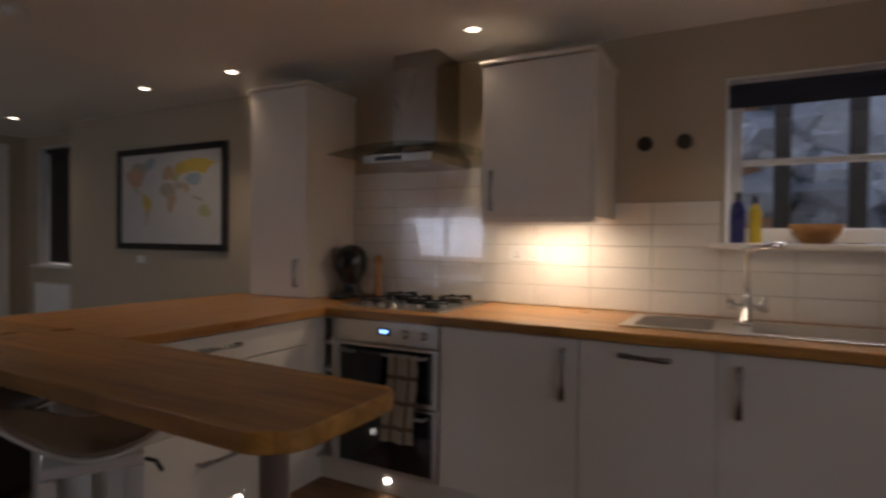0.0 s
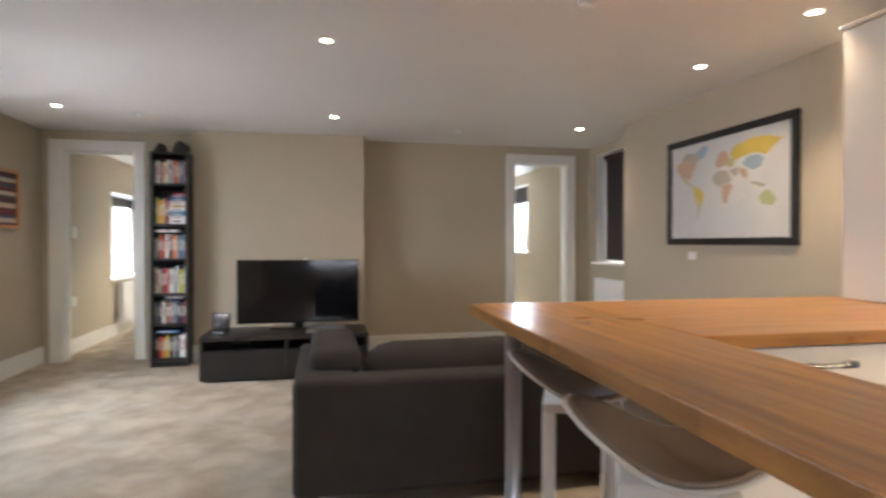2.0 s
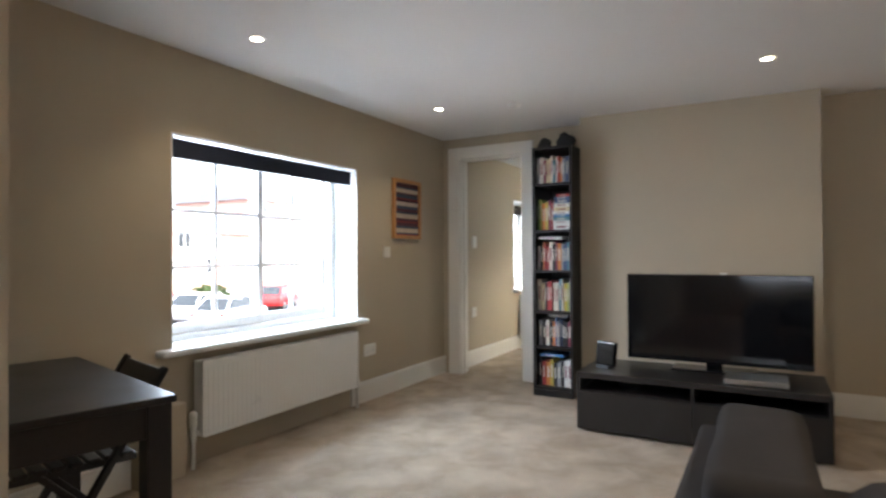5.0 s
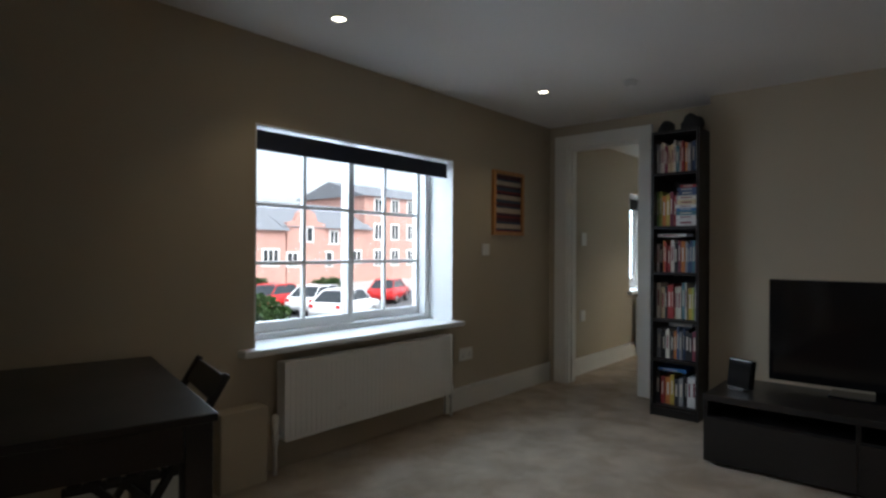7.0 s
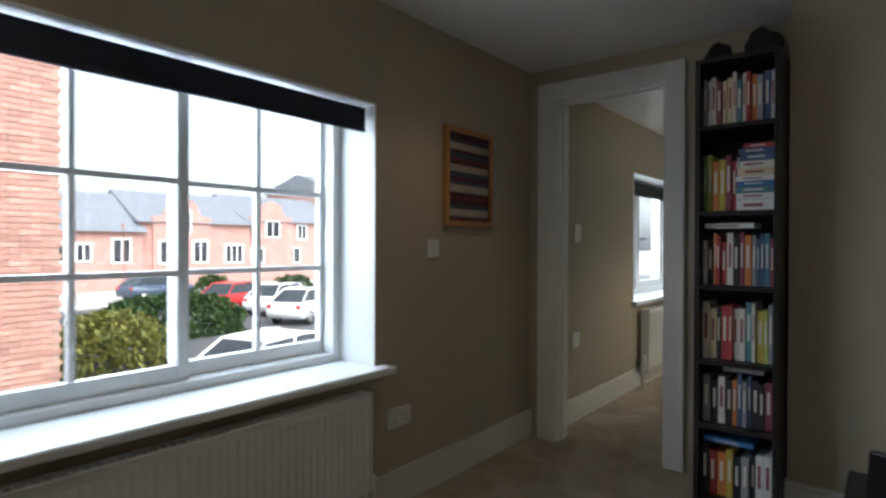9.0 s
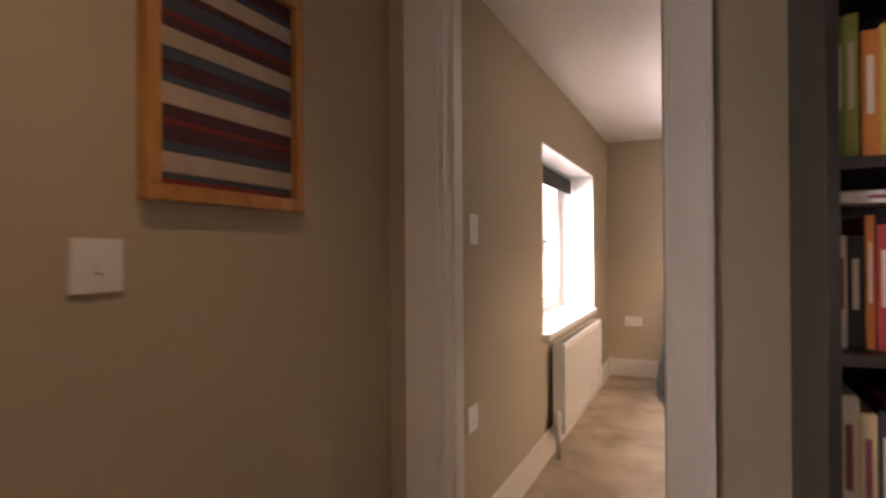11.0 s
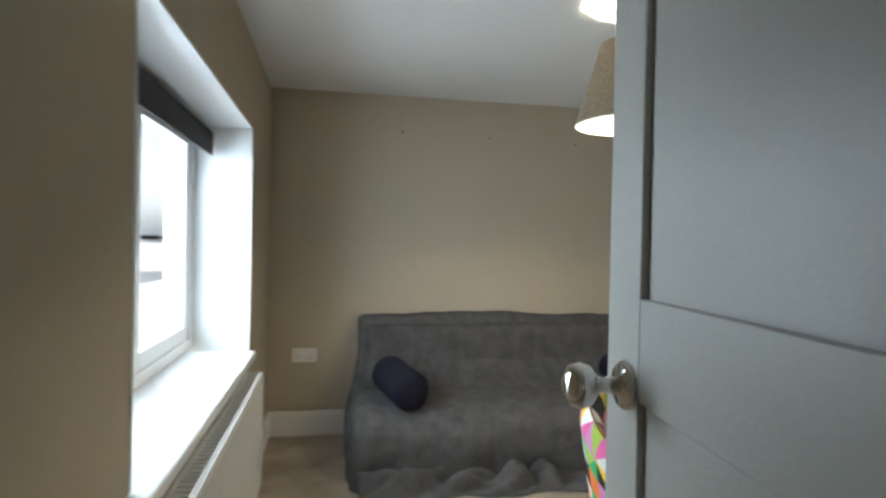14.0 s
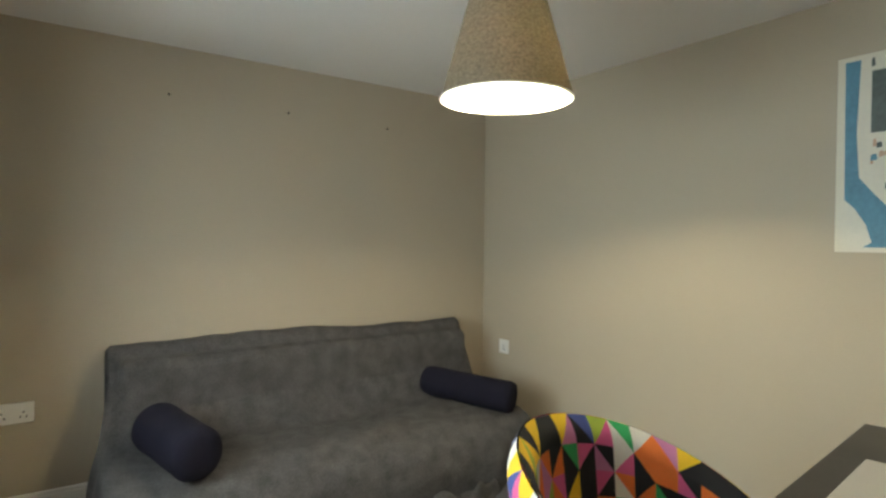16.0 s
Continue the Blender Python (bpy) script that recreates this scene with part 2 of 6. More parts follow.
SHADE.node_tree.links.new(_c.outputs[0], _t.inputs[0])
SHADE.node_tree.links.new(_b.outputs[0], _x.inputs[1])
SHADE.node_tree.links.new(_t.outputs[0], _x.inputs[2])
SHADE.node_tree.links.new(_x.outputs[0], SHADE.node_tree.nodes["Material Output"].inputs[0])
LAMPON = emit("lit_lamp_face", (1.0, 0.86, 0.62), 9.0)
LEDON = emit("plinth_led", (1.0, 0.95, 0.85), 14.0)
STRIPON = emit("strip_lamp_face", (1.0, 0.85, 0.6), 6.0)
CLOCKON = emit("oven_clock_digits", (0.2, 0.45, 1.0), 6.0)
PANE = glass("window_pane")
HOODGLASS = glass("hood_glass", (0.75, 0.78, 0.76), 0.02)
BRICKM = mat("red_brick", (0.44, 0.24, 0.19), 0.9, 0, 0.2, 5, 90, 0.2, objrand=0.22)
BRICKFAR = mat("red_brick_facade", (0.42, 0.24, 0.20), 0.9, 0, 0.16, 1.2, 14, 0.2)
MORTAR = mat("brick_wall_mortar", (0.36, 0.24, 0.19), 0.95, 0, 0.15, 4, 80, 0.1)
SLATE = mat("slate_roof", (0.17, 0.18, 0.20), 0.8, 0, 0.15, 1.5, 12, 0.2)
ASPHALT = mat("asphalt", (0.075, 0.075, 0.078), 0.9, 0, 0.2, 0.6, 40, 0.2)
PAVE = mat("pale_paving", (0.34, 0.32, 0.30), 0.9, 0, 0.12, 0.8, 30, 0.15)
LEAF = palette("hedge_leaf", [(0.05, 0.10, 0.03), (0.08, 0.14, 0.04), (0.04, 0.085, 0.03), (0.10, 0.16, 0.05)], 0.7, 0)
LEAFY = palette("golden_leaf", [(0.22, 0.22, 0.05), (0.28, 0.26, 0.07), (0.17, 0.19, 0.05)], 0.7, 0)
CARWHITE = mat("white_car_paint", (0.75, 0.75, 0.76), 0.2, 0, 0.02, 3, 60, 0)
CARRED = mat("red_car_paint", (0.50, 0.03, 0.03), 0.2, 0, 0.03, 3, 60, 0)
CARBLUE = mat("dark_blue_car_paint", (0.05, 0.07, 0.11), 0.2, 0, 0.03, 3, 60, 0)
CARGLASS = mat("car_glass", (0.03, 0.035, 0.04), 0.06, 0, 0.05, 3, 40, 0)
TYRE = mat("tyre_rubber", (0.02, 0.02, 0.02), 0.85, 0, 0.1, 10, 120, 0.05)
# grey stone; the blue cast of the daylight is put into its base colour
STONE = mat("grey_rubble_stone", (0.30, 0.37, 0.48), 0.9, 0, 0.35, 5, 60, 0.35, objrand=0.35)
STRIPES = [mat("weave_cream", (0.55, 0.45, 0.36), 0.95, 0, 0.2, 20, 300, 0.2), mat("weave_plum", (0.10, 0.035, 0.05), 0.95, 0, 0.2, 20, 300, 0.2),
           mat("weave_blue", (0.07, 0.09, 0.13), 0.95, 0, 0.2, 20, 300, 0.2), mat("weave_red", (0.25, 0.04, 0.04), 0.95, 0, 0.2, 20, 300, 0.2)]
MAPPAPER = mat("map_paper", (0.62, 0.60, 0.57), 0.35, 0, 0.05, 8, 60, 0)
POSTERPAPER = mat("poster_paper", (0.72, 0.68, 0.56), 0.6, 0, 0.05, 8, 60, 0)
MAPYELLOW = mat("map_yellow", (0.62, 0.46, 0.10), 0.35, 0, 0.1, 12, 60, 0)
MAPBLUE = mat("map_blue", (0.33, 0.42, 0.48), 0.35, 0, 0.1, 12, 60, 0)
MAPORANGE = mat("map_orange", (0.55, 0.36, 0.24), 0.35, 0, 0.1, 12, 60, 0)
MAPGREY = mat("map_tan", (0.42, 0.38, 0.30), 0.35, 0, 0.1, 12, 60, 0)
MAPGREEN = mat("map_green", (0.46, 0.48, 0.24), 0.35, 0, 0.1, 12, 60, 0)
RIVER = mat("poster_blue", (0.10, 0.25, 0.34), 0.6, 0, 0.2, 14, 60, 0)
POSTERDARK = mat("poster_dark_panel", (0.10, 0.12, 0.11), 0.6, 0, 0.25, 14, 60, 0)
HARLEQUIN = palette("harlequin_cloth", [(0.72, 0.12, 0.30), (0.012, 0.012, 0.015), (0.85, 0.55, 0.03), (0.04, 0.38, 0.12), (0.85, 0.20, 0.04), (0.06, 0.09, 0.30), (0.75, 0.72, 0.65), (0.36, 0.46, 0.06), (0.012, 0.012, 0.015), (0.60, 0.22, 0.42), (0.85, 0.20, 0.04), (0.012, 0.012, 0.015)], 0.85, 0.05, 400)
BOTTLEBLUE = mat("blue_plastic_bottle", (0.03, 0.035, 0.16), 0.3, 0, 0.05, 8, 80, 0)
BOTTLEYEL = mat("yellow_plastic_bottle", (0.65, 0.48, 0.03), 0.3, 0, 0.05, 8, 80, 0)
TOWEL = mat("cream_tea_towel", (0.74, 0.66, 0.52), 0.95, 0, 0.1, 30, 300, 0.2)
TOWELLINE = mat("tea_towel_check", (0.32, 0.22, 0.15), 0.95, 0, 0.1, 30, 300, 0.2)
TOWELGREY = mat("grey_tea_towel", (0.10, 0.10, 0.105), 0.95, 0, 0.1, 30, 300, 0.2)
OVENGLASS = mat("oven_black_glass", (0.01, 0.011, 0.014), 0.06, 0, 0.1, 3, 40, 0)
BRASSDARK = mat("dark_bronze_knob", (0.06, 0.05, 0.04), 0.4, 0.6, 0.1, 10, 100, 0.02)

# ---- mesh helpers ----
WORLD_OF = {}


def thing(name, loc, label, category, group="", kind=""):
    e = new(name)
    e.location = loc
    WORLD_OF[e.name] = Matrix.Translation(loc)
    e.empty_display_size = 0.05
    return tagged(e, label, category, group, kind)


def part(name, bm, material, parent=None, label="", smooth=False, kind=""):
    me = bpy.data.meshes.new(name)
    bm.normal_update()
    bm.to_mesh(me)
    bm.free()
    for m in (material if isinstance(material, (list, tuple)) else [material]):
        me.materials.append(m)
    if smooth:
        me.polygons.foreach_set("use_smooth", [True] * len(me.polygons))
    ob = new(name, me)
    if parent is not None:
        ob.parent = parent
        ob.matrix_parent_inverse = WORLD_OF.get(parent.name, Matrix.Identity(4)).inverted()
    return tagged(ob, label, "", "", kind)


def single(name, bm, material, label, category, group="", kind="", smooth=False):
    return tagged(part(name, bm, material, None, "", smooth), label, category, group, kind)


def box(bm, x0, x1, y0, y1, z0, z1, bev=0.0, seg=2, mi=0, m=None):
    """A box with rounded edges added to bm; m places it."""
    x0, x1, y0, y1, z0, z1 = min(x0, x1), max(x0, x1), min(y0, y1), max(y0, y1), min(z0, z1), max(z0, z1)
    t = bmesh.new()
    bmesh.ops.create_cube(t, size=1)
    for v in t.verts:
        v.co = Vector((x0 + (v.co.x + 0.5) * (x1 - x0), y0 + (v.co.y + 0.5) * (y1 - y0), z0 + (v.co.z + 0.5) * (z1 - z0)))
    if bev:
        bmesh.ops.bevel(t, geom=t.edges[:], offset=min(bev, 0.45 * min(x1 - x0, y1 - y0, z1 - z0)), segments=seg, affect="EDGES", profile=0.5)
    return merge(bm, t, mi, m)


def merge(bm, t, mi=0, m=None):
    if m is not None:
        bmesh.ops.transform(t, matrix=m, verts=t.verts[:])
    vs = {v: bm.verts.new(v.co) for v in t.verts}
    for f in t.faces:
        g = bm.faces.new([vs[v] for v in f.verts])
        g.material_index, g.smooth = mi or f.material_index, f.smooth
    t.free()
    return bm


def lathe(bm, profile, centre, seg=24, mi=0, axis="z", m=None):
    """A body turned from (radius, height) steps round centre."""
    t = bmesh.new()
    rings = []
    for r, h in profile:
        ring = []
        for i in range(seg):
            a = 2 * math.pi * i / seg
            ring.append(t.verts.new((r * math.cos(a), r * math.sin(a), h)))
        rings.append(ring)
    for a, b in zip(rings, rings[1:]):
        for i in range(seg):
            f = t.faces.new((a[i], a[(i + 1) % seg], b[(i + 1) % seg], b[i]))
            f.smooth = True
    for ring, flip in ((rings[0], True), (rings[-1], False)):
        t.faces.new(ring[::-1] if flip else ring)
    turn = {"z": Matrix.Identity(4), "x": Matrix.Rotation(radians(90), 4, "Y"), "y": Matrix.Rotation(radians(-90), 4, "X")}[axis]
    mm = Matrix.Translation(centre) @ turn
    return merge(bm, t, mi, (m @ mm) if m is not None else mm)


def tube(bm, pts, r, seg=10, mi=0):
    """A round bar along the points."""
    pts = [Vector(p) for p in pts]
    rings = []
    for i, p in enumerate(pts):
        d = (pts[min(i + 1, len(pts) - 1)] - pts[max(i - 1, 0)]).normalized()
        u = d.orthogonal().normalized() if i == 0 else (u - d * u.dot(d)).normalized()
        w = d.cross(u)
        rings.append([bm.verts.new(p + r * (math.cos(2 * math.pi * k / seg) * u + math.sin(2 * math.pi * k / seg) * w)) for k in range(seg)])
    for a, b in zip(rings, rings[1:]):
        for k in range(seg):
            f = bm.faces.new((a[k], a[(k + 1) % seg], b[(k + 1) % seg], b[k]))
            f.smooth, f.material_index = True, mi
    bm.faces.new(rings[0][::-1]).material_index = mi
    bm.faces.new(rings[-1]).material_index = mi
    return bm


def prism(bm, outline, z0, z1, bev=0.0, mi=0, m=None):
    """A flat plate cut to an outline in x and y."""
    t = bmesh.new()
    f = t.faces.new([t.verts.new((x, y, z0)) for x, y in outline])
    r = bmesh.ops.extrude_face_region(t, geom=[f])
    for v in r["geom"]:
        if isinstance(v, bmesh.types.BMVert):
            v.co.z = z1
    bmesh.ops.recalc_face_normals(t, faces=t.faces[:])
    if bev:
        es = [e for e in t.edges if len(e.link_faces) == 2 and abs(e.link_faces[0].normal.z - e.link_faces[1].normal.z) > 0.5]
        bmesh.ops.bevel(t, geom=es, offset=bev, segments=2, affect="EDGES", profile=0.5)
    return merge(bm, t, mi, m)


def B():
    return bmesh.new()


def wall(name, axis, p0, p1, a0, a1, z0, z1, holes, label, material=None):
    """A wall from a0 to a1 along x or y, p0 to p1 thick, with openings (a0, a1, z0, z1) through it."""
    bm = B()
    cuts = sorted({a0, a1, *[h[0] for h in holes], *[h[1] for h in holes]})
    for c0, c1 in zip(cuts, cuts[1:]):
        mid = (c0 + c1) / 2
        spans, low = [], z0
        for h in sorted([h for h in holes if h[0] < mid < h[1]], key=lambda h: h[2]):
            if h[2] > low:
                spans.append((low, h[2]))
            low = h[3]
        if low < z1:
            spans.append((low, z1))
        for s0, s1 in spans:
            if axis == "x":
                box(bm, c0, c1, p0, p1, s0, s1)
            else:
                box(bm, p0, p1, c0, c1, s0, s1)
    return single(name, bm, material or WALL, label, "wall", "", "structure")


H = 2.27      # ceiling
YN, YS = 2.95, -2.50      # kitchen wall, window wall
XW = -6.33    # wall with the two doorways
XW2 = -6.47   # its other face
R2S, R2N, R2W = -2.41, 0.42, -10.41
HANDLE = mat("satin_dark_handle", (0.30, 0.29, 0.28), 0.28, 1.0, 0.05, 8, 150, 0.01)
SHADEIN = bpy.data.materials.new("white_shade_lining")
SHADEIN.use_nodes = True
_nt = SHADEIN.node_tree
_t2, _x2 = _nt.nodes.new("ShaderNodeBsdfTranslucent"), _nt.nodes.new("ShaderNodeMixShader")
_nt.nodes["Principled BSDF"].inputs["Base Color"].default_value = (0.85, 0.82, 0.75, 1)
_nt.nodes["Principled BSDF"].inputs["Roughness"].default_value = 0.7
_t2.inputs[0].default_value = (0.85, 0.80, 0.68, 1)
_x2.inputs[0].default_value = 0.12
_nt.links.new(_nt.nodes["Principled BSDF"].outputs[0], _x2.inputs[1])
_nt.links.new(_t2.outputs[0], _x2.inputs[2])
_nt.links.new(_x2.outputs[0], _nt.nodes["Material Output"].inputs[0])

# ---- large structure ----
wall("wall_south", "x", YS - 0.40, YS, -6.33, 1.7, 0, H, [(-4.965, -3.38, 0.63, 1.815)], "taupe painted wall with the sash window")
wall("wall_north", "x", YN, YN + 0.30, -5.05, 1.7, 0, H, [(0.26, 1.06, 1.235, 2.01)], "taupe painted kitchen wall above white tiles")
wall("wall_north_recess", "x", 3.22, 3.40, -6.33, -5.05, 0, H, [(-6.12, -5.12, 0.95, 2.16)], "taupe painted wall of the window recess")
wall("wall_recess_side", "y", -5.05, -4.93, YN + 0.30, 3.40, 0, H, [], "short taupe return wall")
wall("wall_west", "y", XW2, XW, -2.80, 3.40, 0, H, [(-2.33, -1.66, 0, 2.085), (2.29, 2.95, 0, 2.09)], "taupe painted wall with two doorways")
wall("wall_east", "y", 1.7, 1.85, -2.80, 3.25, 0, H, [(-0.15, 1.25, 0.63, 1.815)], "plain taupe painted wall")
wall("wall_partition", "x", -1.24, -1.12, -2.04, 1.7, 0, H, [], "taupe painted partition beside the dining table")
bm = B()
box(bm, -6.08, XW, -1.07, 0.585, 0, H)
single("chimney_breast", bm, WALL, "pale taupe painted chimney breast behind the television", "wall", "", "structure")
wall("wall_bedroom_south", "x", R2S - 0.40, R2S, R2W - 0.15, XW2, 0, H, [(-9.58, -7.90, 0.69, 1.81)], "taupe bedroom wall with a deep window")
wall("wall_bedroom_west", "y", R2W - 0.15, R2W, R2S, 1.0, 0, H, [], "taupe bedroom wall behind the sofa bed")
wall("wall_bedroom_north", "x", R2N, R2N + 0.15, R2W, XW2, 0, H, [], "pale taupe bedroom wall with a poster")
wall("wall_backroom_north", "x", 3.30, 3.60, -11.2, XW2, 0, H, [(-10.2, -8.6, 1.03, 2.1)], "pale wall of the back room")
wall("wall_backroom_west", "y", -11.35, -11.2, R2N, 3.60, 0, H, [], "pale wall of the back room")
bm = B()
box(bm, -11.4, 1.85, -2.9, 3.6, -0.2, -0.005)
single("floor", bm, CARPET, "floor slab under the rooms", "floor", "", "structure")
bm = B()
t = bmesh.new()
bmesh.ops.create_grid(t, x_segments=90, y_segments=70, size=0.5)
for v in t.verts:
    x, y = -6.9 + v.co.x * 8.86, 0.35 + v.co.y * 6.2
    v.co = (x, y, 0.003 + 0.004 * noise.noise((x * 2.1, y * 2.1, 0)))
merge(bm, t)
single("carpet", bm, CARPET, "beige deep-pile carpet with trodden marks", "carpet", "", "structure", True)
bm = B()
box(bm, -11.4, 1.85, -2.9, 3.6, H, H + 0.15)
single("ceiling", bm, CEIL, "off-white painted plaster ceiling", "ceiling", "", "structure")

HB = 2.228
bm = B()
box(bm, R2W, XW2, R2S, R2N, HB, H - 0.004)
single("ceiling_bedroom", bm, CEIL, "off-white painted bedroom ceiling", "ceiling", "", "structure")

# skirting
bm = B()
for x0, x1, y0, y1, h in ((-6.33, -4.88, YS, YS + 0.018, 0.165), (-3.40, 1.7, YS, YS + 0.018, 0.165), (XW, XW + 0.018, 0.585, 2.20, 0.165),
                          (-6.08, -6.062, -1.07, 0.585, 0.165), (-6.33, -6.062, 0.585, 0.603, 0.165), (-6.33, -6.062, -1.088, -1.07, 0.165),
                          (R2W, XW2, R2S, R2S + 0.018, 0.16), (R2W, R2W + 0.018, R2S, R2N, 0.16), (R2W, XW2, R2N - 0.018, R2N, 0.16),
                          (-6.33, -5.05, 3.202, 3.22, 0.165), (-5.05, -2.5, YN - 0.018, YN, 0.165), (-2.058, -2.04, -1.24, -1.12, 0.165), (-11.2, XW2, 3.282, 3.30, 0.16)):
    box(bm, x0, x1, y0, y1, 0, h - 0.02)
    box(bm, x0, x1, y0 + (0.005 if y1 - y0 < 0.02 and y0 == YN - 0.018 else 0), y1, h - 0.018, h, 0.004)
single("baseboard", bm, WHITE, "white painted deep skirting board", "skirting", "", "structure")
bm = B()
box(bm, -3.40, -3.15, YS + 0.002, YS + 0.10, 0, 0.385, 0.006)
single("pipe_boxing", bm, WALL, "painted low pipe boxing beside the radiator", "boxing", "", "structure")


def doorway(name, x0, x1, y0, y1, top, w, label, sides=(1, 1), wl=None):
    """Lining and architraves of an opening through a wall that is thick in x."""
    d = thing(name, ((x0 + x1) / 2, (y0 + y1) / 2, 0), label, "door frame", "", "structure")
    bm = B()
    box(bm, x0 - 0.004, x1 + 0.004, y0, y0 + 0.022, 0, top)
    box(bm, x0 - 0.004, x1 + 0.004, y1 - 0.022, y1, 0, top)
    box(bm, x0 - 0.004, x1 + 0.004, y0 + 0.022, y1 - 0.022, top - 0.022, top)
    box(bm, (x0 + x1) / 2 - 0.02, (x0 + x1) / 2 + 0.02, y0 + 0.022, y0 + 0.034, 0, top - 0.022)
    box(bm, (x0 + x1) / 2 - 0.02, (x0 + x1) / 2 + 0.02, y0 + 0.034, y1 - 0.022, top - 0.034, top - 0.022)
    part("lining", bm, WHITE, d)
    for xs, sg in ((x1, 1), (x0, -1)):
        bm = B()
        wl_ = wl or w
        box(bm, xs, xs + sg * 0.022, y0 - wl_ + 0.012, y0 + 0.012, 0, top + w - 0.012, 0.005)
        box(bm, xs, xs + sg * 0.022, y1 - 0.012, y1 + w - 0.012, 0, top + w - 0.012, 0.005)
        box(bm, xs, xs + sg * 0.022, y0 + 0.012, y1 - 0.012, top - 0.012, top + w - 0.012, 0.005)
        box(bm, xs, xs + sg * 0.030, y1 + w - 0.035, y1 + w - 0.012, 0, top + w - 0.012, 0.005)
        part("architrave", bm, WHITE, d)
    return d


doorway("door_frame_1", XW2, XW, -2.33, -1.66, 2.085, 0.105, "white painted door frame into the bedroom", wl=0.118)
doorway("door_frame_2", XW2, XW, 2.29, 2.95, 2.09, 0.10, "white painted door frame into the back room")


def sash(parent, name, x0, x1, y, z0, z1, cols, rows, stile=0.045, bar=0.022, depth=0.035):
    """A glazed sash in the plane y, with its bars and panes."""
    bm = B()
    box(bm, x0, x0 + stile, y - depth / 2, y + depth / 2, z0, z1, 0.003)
    box(bm, x1 - stile, x1, y - depth / 2, y + depth / 2, z0, z1, 0.003)
    box(bm, x0 + stile, x1 - stile, y - depth / 2, y + depth / 2, z0, z0 + stile * 1.3, 0.003)
    box(bm, x0 + stile, x1 - stile, y - depth / 2, y + depth / 2, z1 - stile, z1, 0.003)
    s = part(name, bm, PVC, parent)
    gx0, gx1, gz0, gz1 = x0 + stile, x1 - stile, z0 + stile * 1.3, z1 - stile
    for i in range(1, cols):
        bm = B()
        c = gx0 + (gx1 - gx0) * i / cols
        box(bm, c - bar / 2, c + bar / 2, y - depth * 0.4, y + depth * 0.4, gz0, gz1, 0.003)
        part("glazing_bar", bm, PVC, s)
    for j in range(1, rows):
        bm = B()
        c = gz0 + (gz1 - gz0) * j / rows
        box(bm, gx0, gx1, y - depth * 0.45, y + depth * 0.45, c - bar / 2, c + bar / 2, 0.003)
        part("glazing_bar", bm, PVC, s)
    for i in range(cols):
        for j in range(rows):
            bm = B()
            w, h = (gx1 - gx0) / cols, (gz1 - gz0) / rows
            box(bm, gx0 + i * w, gx0 + (i + 1) * w, y - 0.002, y + 0.002, gz0 + j * h, gz0 + (j + 1) * h)
            p = part("pane", bm, PANE, s)
            p.visible_shadow = False
    return s


def reveal(parent, x0, x1, y0, y1, z0, z1, t=0.008):
    bm = B()
    box(bm, x0, x0 + t, y0, y1, z0, z1)
    box(bm, x1 - t, x1, y0, y1, z0, z1)
    box(bm, x0 + t, x1 - t, y0, y1, z1 - t, z1)
    return part("reveal", bm, PVC, parent, "white painted reveal")


# sash window over the car park
w1 = thing("window_1", (-4.17, YS - 0.15, 0.63), "white sliding sash window with small panes", "window", "", "structure")
reveal(w1, -4.965, -3.38, -2.89, YS + 0.003, 0.63, 1.815)
bm = B()
for a in ((-4.957, -4.915, -2.84, -2.72, 0.66, 1.80), (-3.46, -3.388, -2.84, -2.72, 0.66, 1.80), (-4.915, -3.46, -2.84, -2.72, 0.66, 0.695), (-4.915, -3.46, -2.84, -2.72, 1.77, 1.80)):
    box(bm, *a, 0.004)
part("window_frame", bm, PVC, w1)
sash(w1, "sash", -4.94, -4.205, -2.805, 0.695, 1.80, 2, 3)
sash(w1, "sash", -4.25, -3.485, -2.765, 0.695, 1.80, 2, 3)
bm = B()
box(bm, -5.03, -3.29, -2.72, YS + 0.075, 0.625, 0.66, 0.012, 3)
box(bm, -4.955, -3.39, -2.89, -2.72, 0.63, 0.66)
part("window_sill", bm, PVC, w1)
rb = thing("roller_blind", (-4.17, -2.57, 1.8), "navy roller blind rolled up at the window head", "blind")
bm = B()
lathe(bm, [(0.03, 0), (0.03, 1.52)], (-4.93, -2.56, 1.765), 20, 0, "x")
part("roll", bm, BLIND, rb)
bm = B()
box(bm, -4.93, -3.41, -2.535, -2.53, 1.70, 1.79)
box(bm, -4.93, -3.41, -2.54, -2.525, 1.685, 1.70, 0.004)
part("fabric", bm, BLIND, rb)

# bedroom window
w2 = thing("window_2", (-8.74, -2.65, 0.69), "white casement window in a deep reveal", "window", "", "structure")
reveal(w2, -9.58, -7.90, -2.80, R2S + 0.003, 0.69, 1.81)
bm = B()
for a in ((-9.57, -9.51, -2.74, -2.67, 0.73, 1.80), (-7.97, -7.91, -2.74, -2.67, 0.73, 1.80), (-9.51, -7.97, -2.74, -2.67, 0.73, 0.78), (-9.51, -7.97, -2.74, -2.67, 1.75, 1.80), (-8.78, -8.70, -2.74, -2.67, 0.78, 1.75)):
    box(bm, *a, 0.004)
part("window_frame", bm, PVC, w2)
sash(w2, "casement", -9.51, -8.78, -2.70, 0.78, 1.75, 1, 1, 0.05)
sash(w2, "casement", -8.70, -7.97, -2.70, 0.78, 1.75, 1, 1, 0.05)
bm = B()
box(bm, -9.47, -7.86, -2.68, R2S + 0.05, 0.69, 0.73, 0.01, 3)
part("window_sill", bm, PVC, w2)
bm = B()
